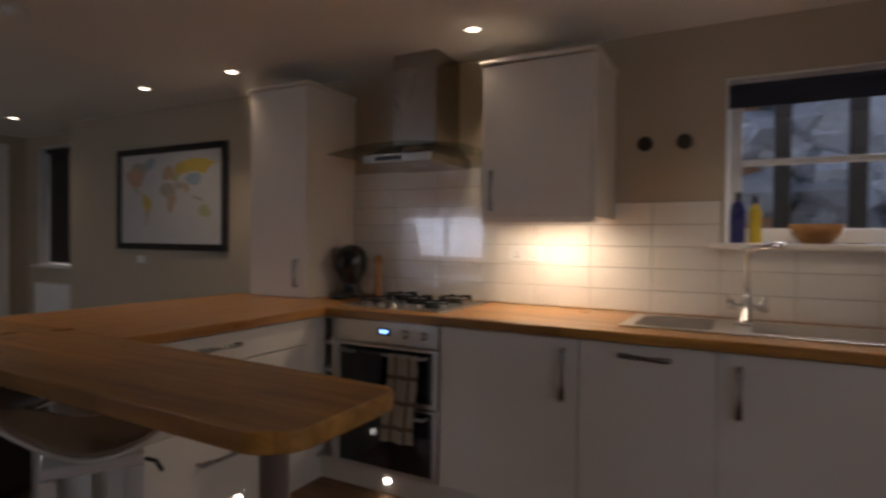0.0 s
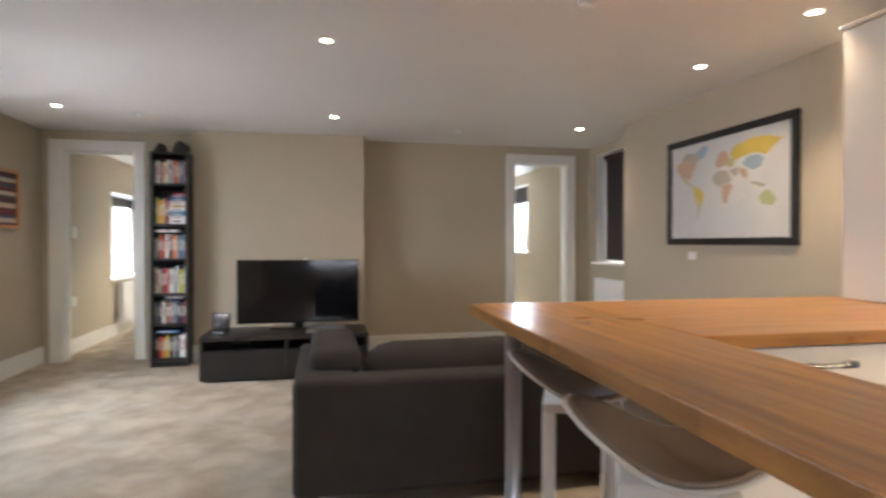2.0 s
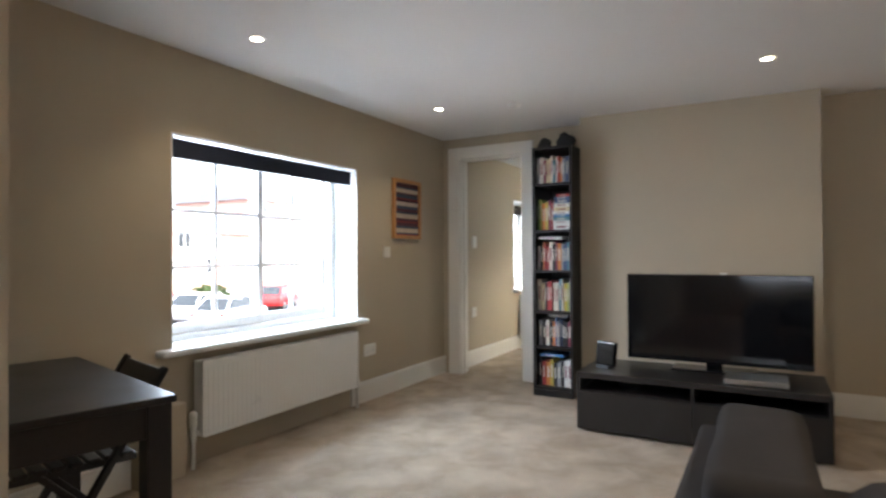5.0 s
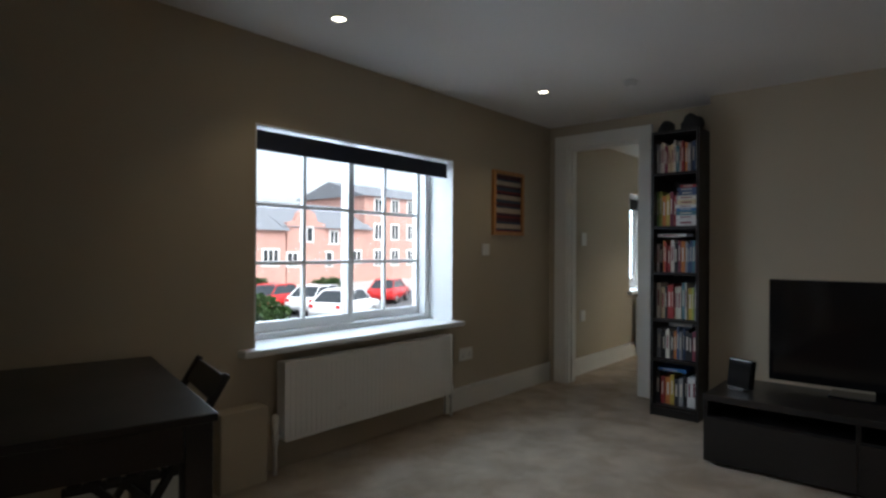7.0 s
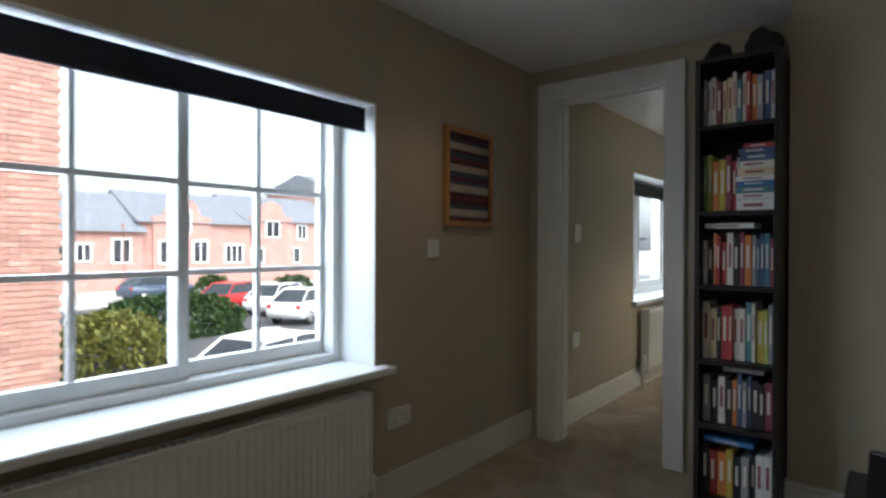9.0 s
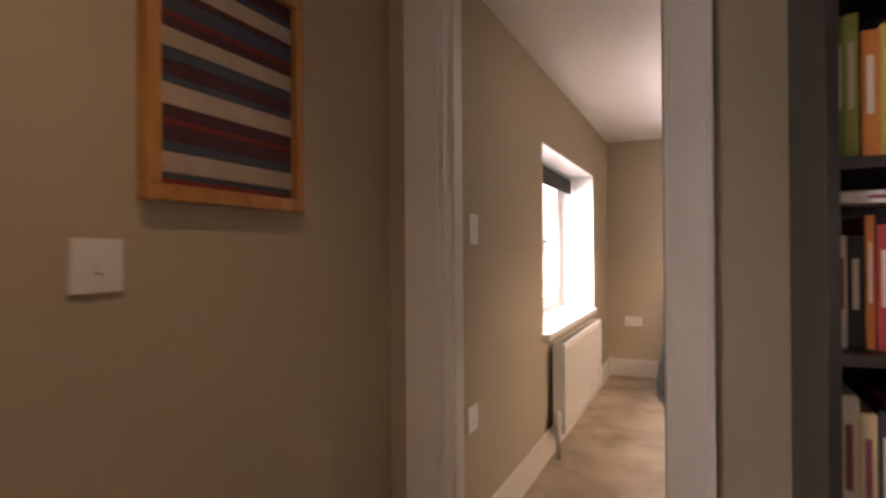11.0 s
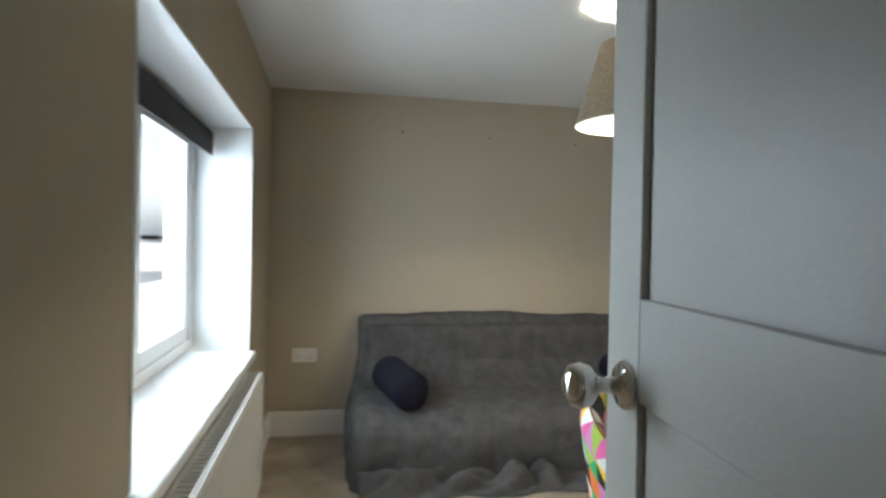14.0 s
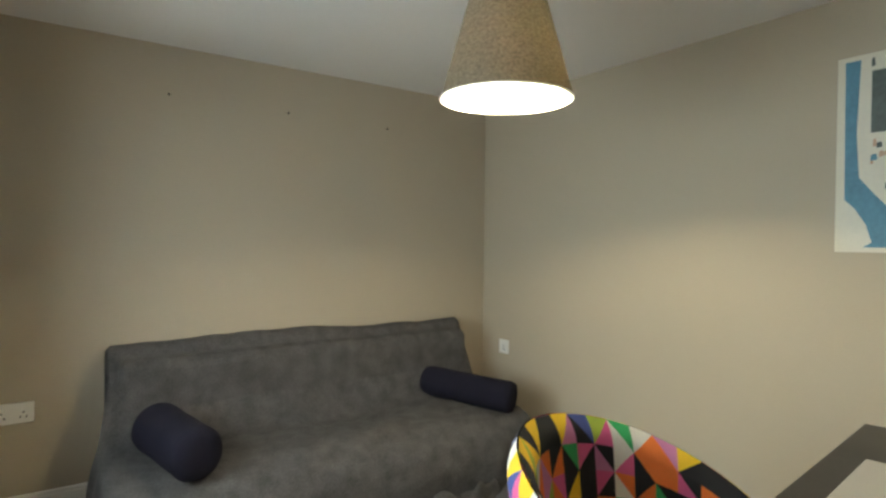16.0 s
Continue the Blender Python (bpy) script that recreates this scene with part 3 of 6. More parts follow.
tube(bm, [(-8.80, -2.67, 1.26), (-8.80, -2.63, 1.26), (-8.90, -2.63, 1.26)], 0.008)
part("window_handle", bm, DARKGREY, w2)
rb = thing("roller_blind", (-8.74, -2.62, 1.8), "dark roller blind rolled up in the bedroom window", "blind")
bm = B()
lathe(bm, [(0.035, 0), (0.035, 1.62)], (-9.55, -2.62, 1.755), 20, 0, "x")
part("roll", bm, DARKBLIND, rb)
bm = B()
box(bm, -9.55, -7.93, -2.59, -2.585, 1.66, 1.76)
part("fabric", bm, DARKBLIND, rb)

# kitchen window
wk = thing("window_3", (0.66, 3.1, 1.24), "white two-light kitchen window", "window", "", "structure")
reveal(wk, 0.26, 1.06, YN - 0.003, 3.25, 1.235, 2.01)
sash(wk, "sash", 0.275, 1.045, 3.12, 1.26, 2.0, 1, 2, 0.05, 0.028)
bm = B()
box(bm, 0.20, 1.10, YN - 0.045, 3.10, 1.225, 1.255, 0.008, 3)
part("window_sill", bm, WHITE, wk)
rb = thing("roller_blind", (0.66, 3.0, 1.95), "dark roller blind rolled up over the sink", "blind")
bm = B()
lathe(bm, [(0.03, 0), (0.03, 0.78)], (0.27, 3.0, 1.96), 20, 0, "x")
part("roll", bm, BLIND, rb)
bm = B()
box(bm, 0.27, 1.05, 2.972, 2.977, 1.875, 1.96)
part("fabric", bm, BLIND, rb)

# side window of the kitchen, mirrored in the television
we = thing("window_6", (1.78, 0.55, 0.63), "white casement window at the end of the kitchen", "window", "", "structure")
bm = B()
for a in ((-0.15, -0.09, 0.63, 1.815), (1.19, 1.25, 0.63, 1.815), (-0.09, 1.19, 0.63, 0.69), (-0.09, 1.19, 1.755, 1.815), (0.52, 0.58, 0.69, 1.755)):
    box(bm, 1.74, 1.81, a[0], a[1], a[2], a[3], 0.004)
part("window_frame", bm, PVC, we)
for y0, y1 in ((-0.09, 0.52), (0.58, 1.19)):
    bm = B()
    box(bm, 1.773, 1.777, y0, y1, 0.69, 1.755)
    p = part("pane", bm, PANE, we)
    p.visible_shadow = False
bm = B()
box(bm, 1.62, 1.74, -0.2, 1.3, 0.60, 0.63, 0.008, 3)
part("window_sill", bm, PVC, we)

# recess window with its blind down
wr = thing("window_4", (-5.6, 3.3, 0.95), "recess window with a dark blind drawn down", "window", "", "structure")
reveal(wr, -6.12, -5.12, 3.22, 3.40, 0.95, 2.16)
bm = B()
box(bm, -6.16, -5.08, 3.17, 3.36, 0.93, 0.955, 0.006)
part("window_sill", bm, WHITE, wr)
sash(wr, "sash", -6.11, -5.13, 3.37, 0.96, 2.15, 2, 1)
rb = thing("roller_blind", (-5.6, 3.3, 2.1), "dark brown roller blind drawn fully down", "blind")
bm = B()
box(bm, -6.10, -5.14, 3.315, 3.32, 0.975, 2.12)
part("fabric", bm, DARKBLIND, rb)
bm = B()
lathe(bm, [(0.025, 0), (0.025, 0.96)], (-6.10, 3.305, 2.125), 16, 0, "x")
part("roll", bm, DARKBLIND, rb)

# back room window
wb = thing("window_5", (-9.4, 3.4, 1.03), "white window in the back room", "window", "", "structure")
reveal(wb, -10.2, -8.6, 3.30, 3.6, 1.03, 2.1)
sash(wb, "sash", -10.19, -9.4, 3.5, 1.05, 2.09, 1, 1)
sash(wb, "sash", -9.4, -8.61, 3.5, 1.05, 2.09, 1, 1)
bm = B()
box(bm, -10.25, -8.55, 3.25, 3.47, 1.0, 1.03, 0.006)
part("window_sill", bm, PVC, wb)
rb = thing("roller_blind", (-9.4, 3.36, 2.0), "dark roller blind in the back room window", "blind")
bm = B()
box(bm, -10.19, -8.61, 3.36, 3.365, 1.82, 2.08)
part("fabric", bm, DARKBLIND, rb)


def radiator(name, x0, x1, y, z0, z1, label, sgn=1):
    """A panel radiator hung on a wall at y, in front of it towards +y (sgn 1) or -y (-1)."""
    r = thing(name, ((x0 + x1) / 2, y, z0), label, "radiator")
    f = y + sgn * 0.095
    bm = B()
    box(bm, x0 + 0.012, x1 - 0.012, f - sgn * 0.012, f, z0, z1 - 0.006, 0.006)
    part("front_panel", bm, RADIATOR, r)
    bm = B()
    n = int((x1 - x0 - 0.06) / 0.033)
    for i in range(n):
        c = x0 + 0.045 + i * (x1 - x0 - 0.09) / max(1, n - 1)
        box(bm, c - 0.011, c + 0.011, f, f + sgn * 0.003, z0 + 0.025, z1 - 0.035, 0.0028, 1)
    part("pressed_relief", bm, RADIATOR, r, "", False, "stuff")
    bm = B()
    box(bm, x0 + 0.012, x1 - 0.012, y + sgn * 0.03, y + sgn * 0.04, z0, z1 - 0.006, 0.003)
    part("back_panel", bm, RADIATOR, r)
    for xs in (x0, x1 - 0.012):
        bm = B()
        box(bm, xs, xs + 0.012, y + sgn * 0.025, f + sgn * 0.004, z0 + 0.01, z1, 0.003)
        part("side_cover", bm, RADIATOR, r)
    bm = B()
    box(bm, x0 + 0.012, x1 - 0.012, y + sgn * 0.028, y + sgn * 0.04, z1 - 0.006, z1)
    box(bm, x0 + 0.012, x1 - 0.012, f - sgn * 0.014, f + sgn * 0.003, z1 - 0.006, z1)
    for i in range(int((x1 - x0) / 0.03)):
        c = x0 + 0.02 + i * 0.03
        box(bm, c, c + 0.008, y + sgn * 0.04, f - sgn * 0.014, z1 - 0.006, z1 - 0.001)
    part("top_grille", bm, RADIATOR, r)
    for xs, hgt in ((x0 - 0.03, 0.11), (x1 + 0.03, 0.20)):
        bm = B()
        lathe(bm, [(0.011, 0), (0.011, z0 - 0.02), (0.016, z0 - 0.01), (0.018, z0 + 0.02), (0.016, z0 + hgt - 0.14), (0.022, z0 + hgt - 0.13), (0.02, z0 + hgt - 0.06), (0.008, z0 + hgt - 0.05)], (xs, y + sgn * 0.06, 0), 14)
        tube(bm, [(xs, y + sgn * 0.06, z0 + 0.03), ((x0 if xs < x0 else x1), y + sgn * 0.06, z0 + 0.03)], 0.010)
        part("valve", bm, PLASTIC, r)
    return r


radiator("radiator", -4.855, -3.50, YS, 0.165, 0.582, "white panel radiator under the sash window")
radiator("radiator", -9.34, -8.02, R2S, 0.13, 0.655, "white panel radiator under the bedroom window")
radiator("radiator", -6.0, -5.2, 3.22, 0.15, 0.78, "white panel radiator in the window recess", -1)


def downlight(x, y):
    d = thing("downlight", (x, y, H), "small round lit white recessed ceiling downlight", "ceiling light", "ceiling downlights")
    bm = B()
    t = bmesh.new()
    seg = 28
    prof = [(0.030, 0.000), (0.033, -0.006), (0.044, -0.005), (0.046, 0.0)]
    rings = [[t.verts.new((r * math.cos(6.28319 * i / seg), r * math.sin(6.28319 * i / seg), h)) for i in range(seg)] for r, h in prof]
    for a, b in zip(rings, rings[1:]):
        for i in range(seg):
            t.faces.new((a[i], b[i], b[(i + 1) % seg], a[(i + 1) % seg]))
    merge(bm, t, 0, Matrix.Translation((x, y, H)))
    part("rim", bm, WHITE, d, "", True)
    bm = B()
    lathe(bm, [(0.031, -0.0035), (0.031, -0.0015)], (x, y, H), 24)
    part("lamp_face", bm, LAMPON, d, "glowing lamp face")


# also builds a fitting for the added, unseen lamp at (0.6, 2.3)
for lx, ly in DOWNLIGHTS:
    downlight(lx, ly)
for sx, sy, sz in ((-2.54, 1.36, H), (-5.54, 1.47, H), (-5.39, -1.36, H), (-7.6, -1.35, HB)):
    d = thing("smoke_detector", (sx, sy, sz), "white round ceiling detector", "smoke detector", "ceiling detectors")
    bm = B()
    lathe(bm, [(0.045, -0.001), (0.05, -0.012), (0.046, -0.02)], (sx, sy, sz), 24)
    part("base", bm, PLASTIC, d)
    bm = B()
    lathe(bm, [(0.040, -0.02), (0.036, -0.034), (0.02, -0.038)], (sx, sy, sz), 24)
    part("cover", bm, PLASTIC, d)


def plate(name, x, y, z, w, h, axis, sgn, label, cat, rockers=1, sockets=0):
    """A switch or socket plate on a wall."""
    p = thing(name, (x, y, z), label, cat)
    if axis == "y":
        m = Matrix.Translation((x, y, z)) @ Matrix.Rotation(0 if sgn < 0 else math.pi, 4, "Z")
    else:
        m = Matrix.Translation((x, y, z)) @ Matrix.Rotation(radians(90 if sgn > 0 else -90), 4, "Z")
    bm = B()
    box(bm, -w / 2, w / 2, -0.009, 0, -h / 2, h / 2, 0.003, 2, 0, m)
    part("faceplate", bm, PLASTIC, p)
    for i in range(max(rockers, 1)):
        c = (i + 0.5) / max(rockers, 1) * w - w / 2
        bm = B()
        box(bm, c - 0.007, c + 0.007, -0.0125, -0.009, -0.002 + (h * 0.22 if sockets else 0) - 0.010, 0.012 + (h * 0.22 if sockets else 0), 0.0015, 1, 0, m)
        part("rocker", bm, PLASTIC, p)
    for i in range(sockets):
        c = (i + 0.5) / sockets * w - w / 2
        for dx, dz in ((0, 0.004), (-0.011, -0.017), (0.011, -0.017)):
            bm = B()
            box(bm, c + dx - 0.003, c + dx + 0.003, -0.0094, -0.006, dz - 0.004, dz + 0.004, 0, 1, 0, m)
            part("pin_hole", bm, DARKGREY, p)
    return p


plate("light_switch", -5.36, YS, 1.175, 0.09, 0.09, "y", 1, "white single light switch on the wall", "light switch")
plate("wall_socket", -5.12, YS, 0.40, 0.15, 0.09, "y", 1, "white double wall socket above the skirting", "socket", 2, 2)
plate("light_switch", -6.82, R2S, 1.28, 0.09, 0.12, "y", 1, "white light switch inside the bedroom door", "light switch")
plate("wall_socket", -6.80, R2S, 0.55, 0.10, 0.10, "y", 1, "white single wall socket in the bedroom", "socket", 1, 1)
plate("wall_socket", R2W, -2.18, 0.52, 0.155, 0.09, "x", 1, "white double wall socket beside the sofa bed", "socket", 2, 2)
plate("wall_socket", -10.18, R2N, 0.60, 0.09, 0.09, "y", -1, "white wall socket behind the sofa bed", "socket", 1, 1)
plate("wall_socket", -4.02, YN, 1.07, 0.09, 0.06, "y", -1, "white wall plate under the framed map", "socket", 1, 0)

# ---- kitchen ----
TOP = 0.91      # worktop
FY = 2.28       # cabinet fronts


def bow_handle(parent, p, q, out, name="handle"):
    """A bowed bar handle from p to q, standing out by the vector out."""
    p, q, out = Vector(p), Vector(q), Vector(out)
    bm = B()
    pts = [p, p + out * 0.8] + [p.lerp(q, k / 6) + out * (0.9 + 0.25 * math.sin(math.pi * k / 6)) for k in range(7)] + [q + out * 0.8, q]
    tube(bm, pts, 0.0075, 10)
    d = (q - p).normalized()
    for e, s in ((p, 1), (q, -1)):
        c = e + d * s * 0.02 + out * 0.95
        w = d.cross(out.normalized())
        tt = bmesh.new()
        bmesh.ops.create_cube(tt, size=1)
        for v in tt.verts:
            v.co = c + d * v.co.x * 0.05 + w * v.co.y * 0.02 + out.normalized() * v.co.z * 0.007
        merge(bm, tt)
    return part(name, bm, HANDLE, parent, "dark satin steel handle")


def base_unit(name, x0, x1, label, handle, cat="kitchen cabinet"):
    u = thing(name, ((x0 + x1) / 2, 2.6, 0), label, cat, "kitchen base units")
    bm = B()
    box(bm, x0 + 0.001, x1 - 0.001, FY + 0.022, YN, 0.13, TOP - 0.041)
    part("body", bm, CREAM, u)
    bm = B()
    box(bm, x0 + 0.002, x1 - 0.002, FY, FY + 0.020, 0.135, TOP - 0.048, 0.003)
    d = part("door", bm, CREAM, u)
    if handle == "left":
        bow_handle(d, (x0 + 0.07, FY, 0.815), (x0 + 0.07, FY, 0.64), (0, -0.028, 0))
    elif handle == "right":
        bow_handle(d, (x1 - 0.06, FY, 0.815), (x1 - 0.06, FY, 0.62), (0, -0.028, 0))
    else:
        c = (x0 + x1) / 2
        bow_handle(d, (c - 0.09, FY, 0.82), (c + 0.09, FY, 0.815), (0, -0.028, 0))
    return u


base_unit("base_cabinet", -0.865, -0.23, "cream slab-front base cabinet beside the oven", "right")
base_unit("dishwasher_cabinet", -0.23, 0.275, "cream integrated appliance front with a bar handle", "top")
base_unit("sink_cabinet", 0.275, 0.88, "cream base cabinet under the steel sink", "left")
base_unit("base_cabinet", 0.88, 1.69, "cream slab-front base cabinet at the wall", "left")

# open rack beside the oven
u = thing("open_shelf_unit", (-1.54, 2.6, 0), "narrow cream open shelf unit beside the oven", "shelf unit")
bm = B()
for x0 in (-1.608, -1.486):
    box(bm, x0, x0 + 0.016, FY, YN, 0.13, TOP - 0.041, 0.002)
part("side_panel", bm, CREAM, u)
for z in (0.13, 0.28, 0.43, 0.58, 0.72, 0.853):
    bm = B()
    box(bm, -1.592, -1.486, FY + 0.005, YN, z, z + 0.016, 0.002)
    part("shelf", bm, CREAM, u)
bm = B()
box(bm, -1.592, -1.486, 2.80, 2.81, 0.146, 0.853)
part("back_panel", bm, CREAM, u)

# oven
ov = thing("double_oven", (-1.17, 2.6, 0.12), "stainless steel built-in double oven with black glass", "oven")
OX0, OX1 = -1.466, -0.869
bm = B()
box(bm, OX0, OX1, FY + 0.02, YN - 0.05, 0.125, 0.866)
part("body", bm, STEEL, ov)
bm = B()
box(bm, OX0, OX1, FY - 0.004, FY + 0.02, 0.755, 0.862, 0.004)
cp = part("control_panel", bm, STEEL, ov)
bm = B()
box(bm, -1.20, -1.13, FY - 0.006, FY - 0.003, 0.795, 0.83, 0.001)
dsp = part("clock_display", bm, OVENGLASS, cp)
bm = B()
for i, w in enumerate((0.008, 0.008, 0.008)):
    box(bm, -1.185 + i * 0.014, -1.185 + i * 0.014 + w, FY - 0.0072, FY - 0.006, 0.805, 0.822)
part("digits", bm, CLOCKON, dsp, "glowing blue clock digits")
for kx in (-1.05, -0.95):
    bm = B()
    lathe(bm, [(0.022, 0), (0.022, 0.006), (0.018, 0.008), (0.016, 0.026), (0.013, 0.028)], (kx, FY - 0.002, 0.81), 20, 0, "y", None)
    for v in bm.verts:
        v.co.y = 2 * (FY - 0.002) - v.co.y
    part("knob", bm, STEEL, cp)
for z0, z1 in ((0.475, 0.745), (0.135, 0.465)):
    bm = B()
    box(bm, OX0, OX1, FY, FY + 0.02, z0, z1, 0.003)
    dr = part("oven_door", bm, STEEL, ov)
    bm = B()
    box(bm, OX0 + 0.035, OX1 - 0.035, FY - 0.004, FY + 0.001, z0 + 0.02, z1 - 0.012, 0.002)
    part("door_glass", bm, OVENGLASS, dr, "black oven glass")
    bm = B()
    tube(bm, [(OX0 + 0.06, FY, z1 - 0.035), (OX0 + 0.06, FY - 0.04, z1 - 0.035), (OX1 - 0.06, FY - 0.04, z1 - 0.035), (OX1 - 0.06, FY, z1 - 0.035)], 0.008)
    part("oven_handle", bm, STEEL, dr)


def towel(name, x0, x1, drop, material, label, check=False):
    tw = thing(name, ((x0 + x1) / 2, FY - 0.045, 0.71), label, "tea towel")
    bm = B()
    n, mrows = 14, 26
    grid = []
    for j in range(mrows):
        row = []
        for i in range(n):
            s = j / (mrows - 1)
            x = x0 + (x1 - x0) * i / (n - 1) + 0.012 * math.sin(s * 5) + 0.02 * s * (i / n - 0.3)
            if s < 0.18:
                y, z = FY - 0.028 - 0.002, 0.715 - (0.18 - s) / 0.18 * 0.16
                if s > 0.13:
                    y, z = FY - 0.036, 0.722
            else:
                y, z = FY - 0.053 - 0.010 * math.sin(i * 0.9 + 0.6) * min(1, s * 1.5) - 0.015 * s, 0.716 - (s - 0.18) / 0.82 * drop
            row.append(bm.verts.new((x, y, z)))
        grid.append(row)
    for j in range(mrows - 1):
        for i in range(n - 1):
            f = bm.faces.new((grid[j][i], grid[j][i + 1], grid[j + 1][i + 1], grid[j + 1][i]))
            f.smooth = True
            if check and (i in (3, 9) or j % 6 == 3):
                f.material_index = 1
    bmesh.ops.solidify(bm, geom=bm.faces[:], thickness=0.004)
    part("cloth", bm, [material, TOWELLINE], tw)


towel("tea_towel", -1.12, -0.965, 0.40, TOWEL, "cream checked tea towel hung over the oven handle", True)
towel("tea_towel", -1.31, -1.16, 0.22, TOWELGREY, "dark grey tea towel hung over the oven handle")

# plinth
bm = B()
box(bm, -1.60, 1.69, FY + 0.045, FY + 0.06, 0, 0.128)
box(bm, -1.60, -1.585, 1.24, FY + 0.045, 0, 0.16)
single("plinth", bm, CREAM, "cream kitchen plinth under the units", "plinth", "", "structure")
for px, py, ax in ((-1.17, FY + 0.045, 0), (-0.34, FY + 0.045, 0), (-1.585, 1.77, 1)):
    d = thing("plinth_light", (px, py, 0.08), "tiny bright round plinth light", "plinth light", "plinth lights")
    bm = B()
    if ax == 0:
        lathe(bm, [(0.014, -0.006), (0.014, 0.0)], (px, py, 0.075), 16, 0, "y")
    else:
        lathe(bm, [(0.014, 0.0), (0.014, 0.006)], (px, py, 0.115), 16, 0, "x")
    part("lamp_face", bm, LEDON, d, "glowing lamp face")

# peninsula with drawers
pu = thing("drawer_unit", (-1.85, 1.75, 0), "cream peninsula drawer unit with steel bow handles", "drawers")
bm = B()
box(bm, -2.12, -1.552, 1.225, FY, 0.165, TOP - 0.041)
part("body", bm, CREAM, pu)
for z0, z1, hz in ((0.17, 0.505, 0.36), (0.51, 0.735, 0.0), (0.74, 0.862, 0.81)):
    bm = B()
    box(bm, -1.55, -1.53, 1.23, 2.14, z0, z1, 0.003)
    d = part("drawer_front", bm, CREAM, pu)
    if hz:
        bow_handle(d, (-1.53, 1.52, hz), (-1.53, 1.71, hz), (0.028, 0, 0))
bm = B()
box(bm, -1.55, -1.533, 2.145, FY, 0.17, 0.862, 0.002)
part("corner_post", bm, CREAM, pu)
bm = B()
box(bm, -2.135, -2.121, 1.225, YN, 0, TOP - 0.041)
part("end_panel", bm, CREAM, pu)

# worktops
wt = thing("oak_worktop", (-1.0, 2.6, TOP - 0.04), "oiled oak butcher-block worktop with a breakfast bar", "worktop")
SX0, SX1, SY0, SY1 = 0.36, 0.86, 2.42, 2.82
bm = B()
for a in ((-1.50, SX0, FY - 0.03, YN), (SX1, 1.69, FY - 0.03, YN), (SX0, SX1, FY - 0.03, SY0), (SX0, SX1, SY1, YN)):
    box(bm, *a, TOP - 0.04, TOP)
box(bm, -1.498, 1.69, FY - 0.034, FY - 0.028, TOP - 0.038, TOP - 0.002, 0.0025)
part("back_run", bm, OAK, wt)
bm = B()
prism(bm, [(-2.43, 1.20), (-1.502, 1.20), (-1.502, YN), (-2.30, YN), (-2.43, 2.5)], TOP - 0.04, TOP, 0.003)
part("peninsula_top", bm, OAKY, wt)
bm = B()
pts = [(-2.45, 1.198), (-2.45, 0.80), (-2.44, 0.785)]
for k in range(9):
    a = radians(-90 + 90 * k / 8)
    pts.append((-0.44 + 0.10 * math.cos(a), 0.84 + 0.10 * math.sin(a)))
for k in range(9):
    a = radians(0 + 90 * k / 8)
    pts.append((-0.40 + 0.06 * math.cos(a), 1.08 + 0.06 * math.sin(a)))
pts += [(-1.44, 1.198)]
prism(bm, pts, TOP - 0.045, TOP - 0.001, 0.004)
part("breakfast_bar", bm, OAK, wt)
for lx, ly in ((-2.10, 0.86), (-0.47, 0.86)):
    bm = B()
    lathe(bm, [(0.04, 0.0), (0.04, 0.012), (0.030, 0.016), (0.030, TOP - 0.062), (0.045, TOP - 0.058), (0.045, TOP - 0.046)], (lx, ly, 0), 24)
    part("bar_leg", bm, GREYPOST, wt, "round grey metal bar leg")

# hob
hb = thing("gas_hob", (-1.19, 2.6, TOP), "steel gas hob with black cast iron pan supports", "hob")
bm = B()
box(bm, -1.49, -0.89, 2.36, 2.86, TOP, TOP + 0.008, 0.004)
part("hob_plate", bm, STEEL, hb)
for bx, by, r in ((-1.36, 2.48, 0.035), (-1.36, 2.74, 0.045), (-1.19, 2.61, 0.055), (-1.02, 2.48, 0.04), (-1.02, 2.74, 0.035)):
    bm = B()
    lathe(bm, [(r, 0.008), (r, 0.018), (r * 0.8, 0.020), (r * 0.8, 0.028), (r * 0.5, 0.03)], (bx, by, TOP), 20)
    part("burner", bm, IRON, hb)
    bm = B()
    for k in range(4):
        a = math.pi / 4 + k * math.pi / 2
        tube(bm, [(bx + 0.085 * math.cos(a), by + 0.085 * math.sin(a), TOP + 0.006), (bx + 0.085 * math.cos(a), by + 0.085 * math.sin(a), TOP + 0.045), (bx + 0.03 * math.cos(a), by + 0.03 * math.sin(a), TOP + 0.045)], 0.005, 6)
    tube(bm, [(bx + 0.085 * math.cos(2 * math.pi * k / 20), by + 0.085 * math.sin(2 * math.pi * k / 20), TOP + 0.034) for k in range(21)], 0.005, 6)
    part("pan_support", bm, IRON, hb)
for k in range(5):
    bm = B()
    lathe(bm, [(0.016, 0.008), (0.014, 0.026), (0.012, 0.028)], (-1.33 + k * 0.07, 2.385, TOP), 14)
    part("hob_knob", bm, STEEL, hb)

# extractor hood
hd = thing("extractor_hood", (-1.25, 2.8, 1.62), "stainless steel chimney extractor hood with a glass visor", "extractor hood")
bm = B()
box(bm, -1.385, -1.115, 2.67, YN, 1.77, H, 0.003)
part("chimney", bm, HOODSTEEL, hd)
bm = B()
t = bmesh.new()
bmesh.ops.create_cube(t, size=1)
for v in t.verts:
    up = v.co.z > 0
    v.co = Vector(((-1.40 if v.co.x < 0 else -1.10) if up else (-1.46 if v.co.x < 0 else -1.04), (2.66 if v.co.y < 0 else YN) if up else (2.50 if v.co.y < 0 else YN), 1.77 if up else 1.70))
merge(bm, t)
box(bm, -1.46, -1.04, 2.495, YN, 1.655, 1.70, 0.003)
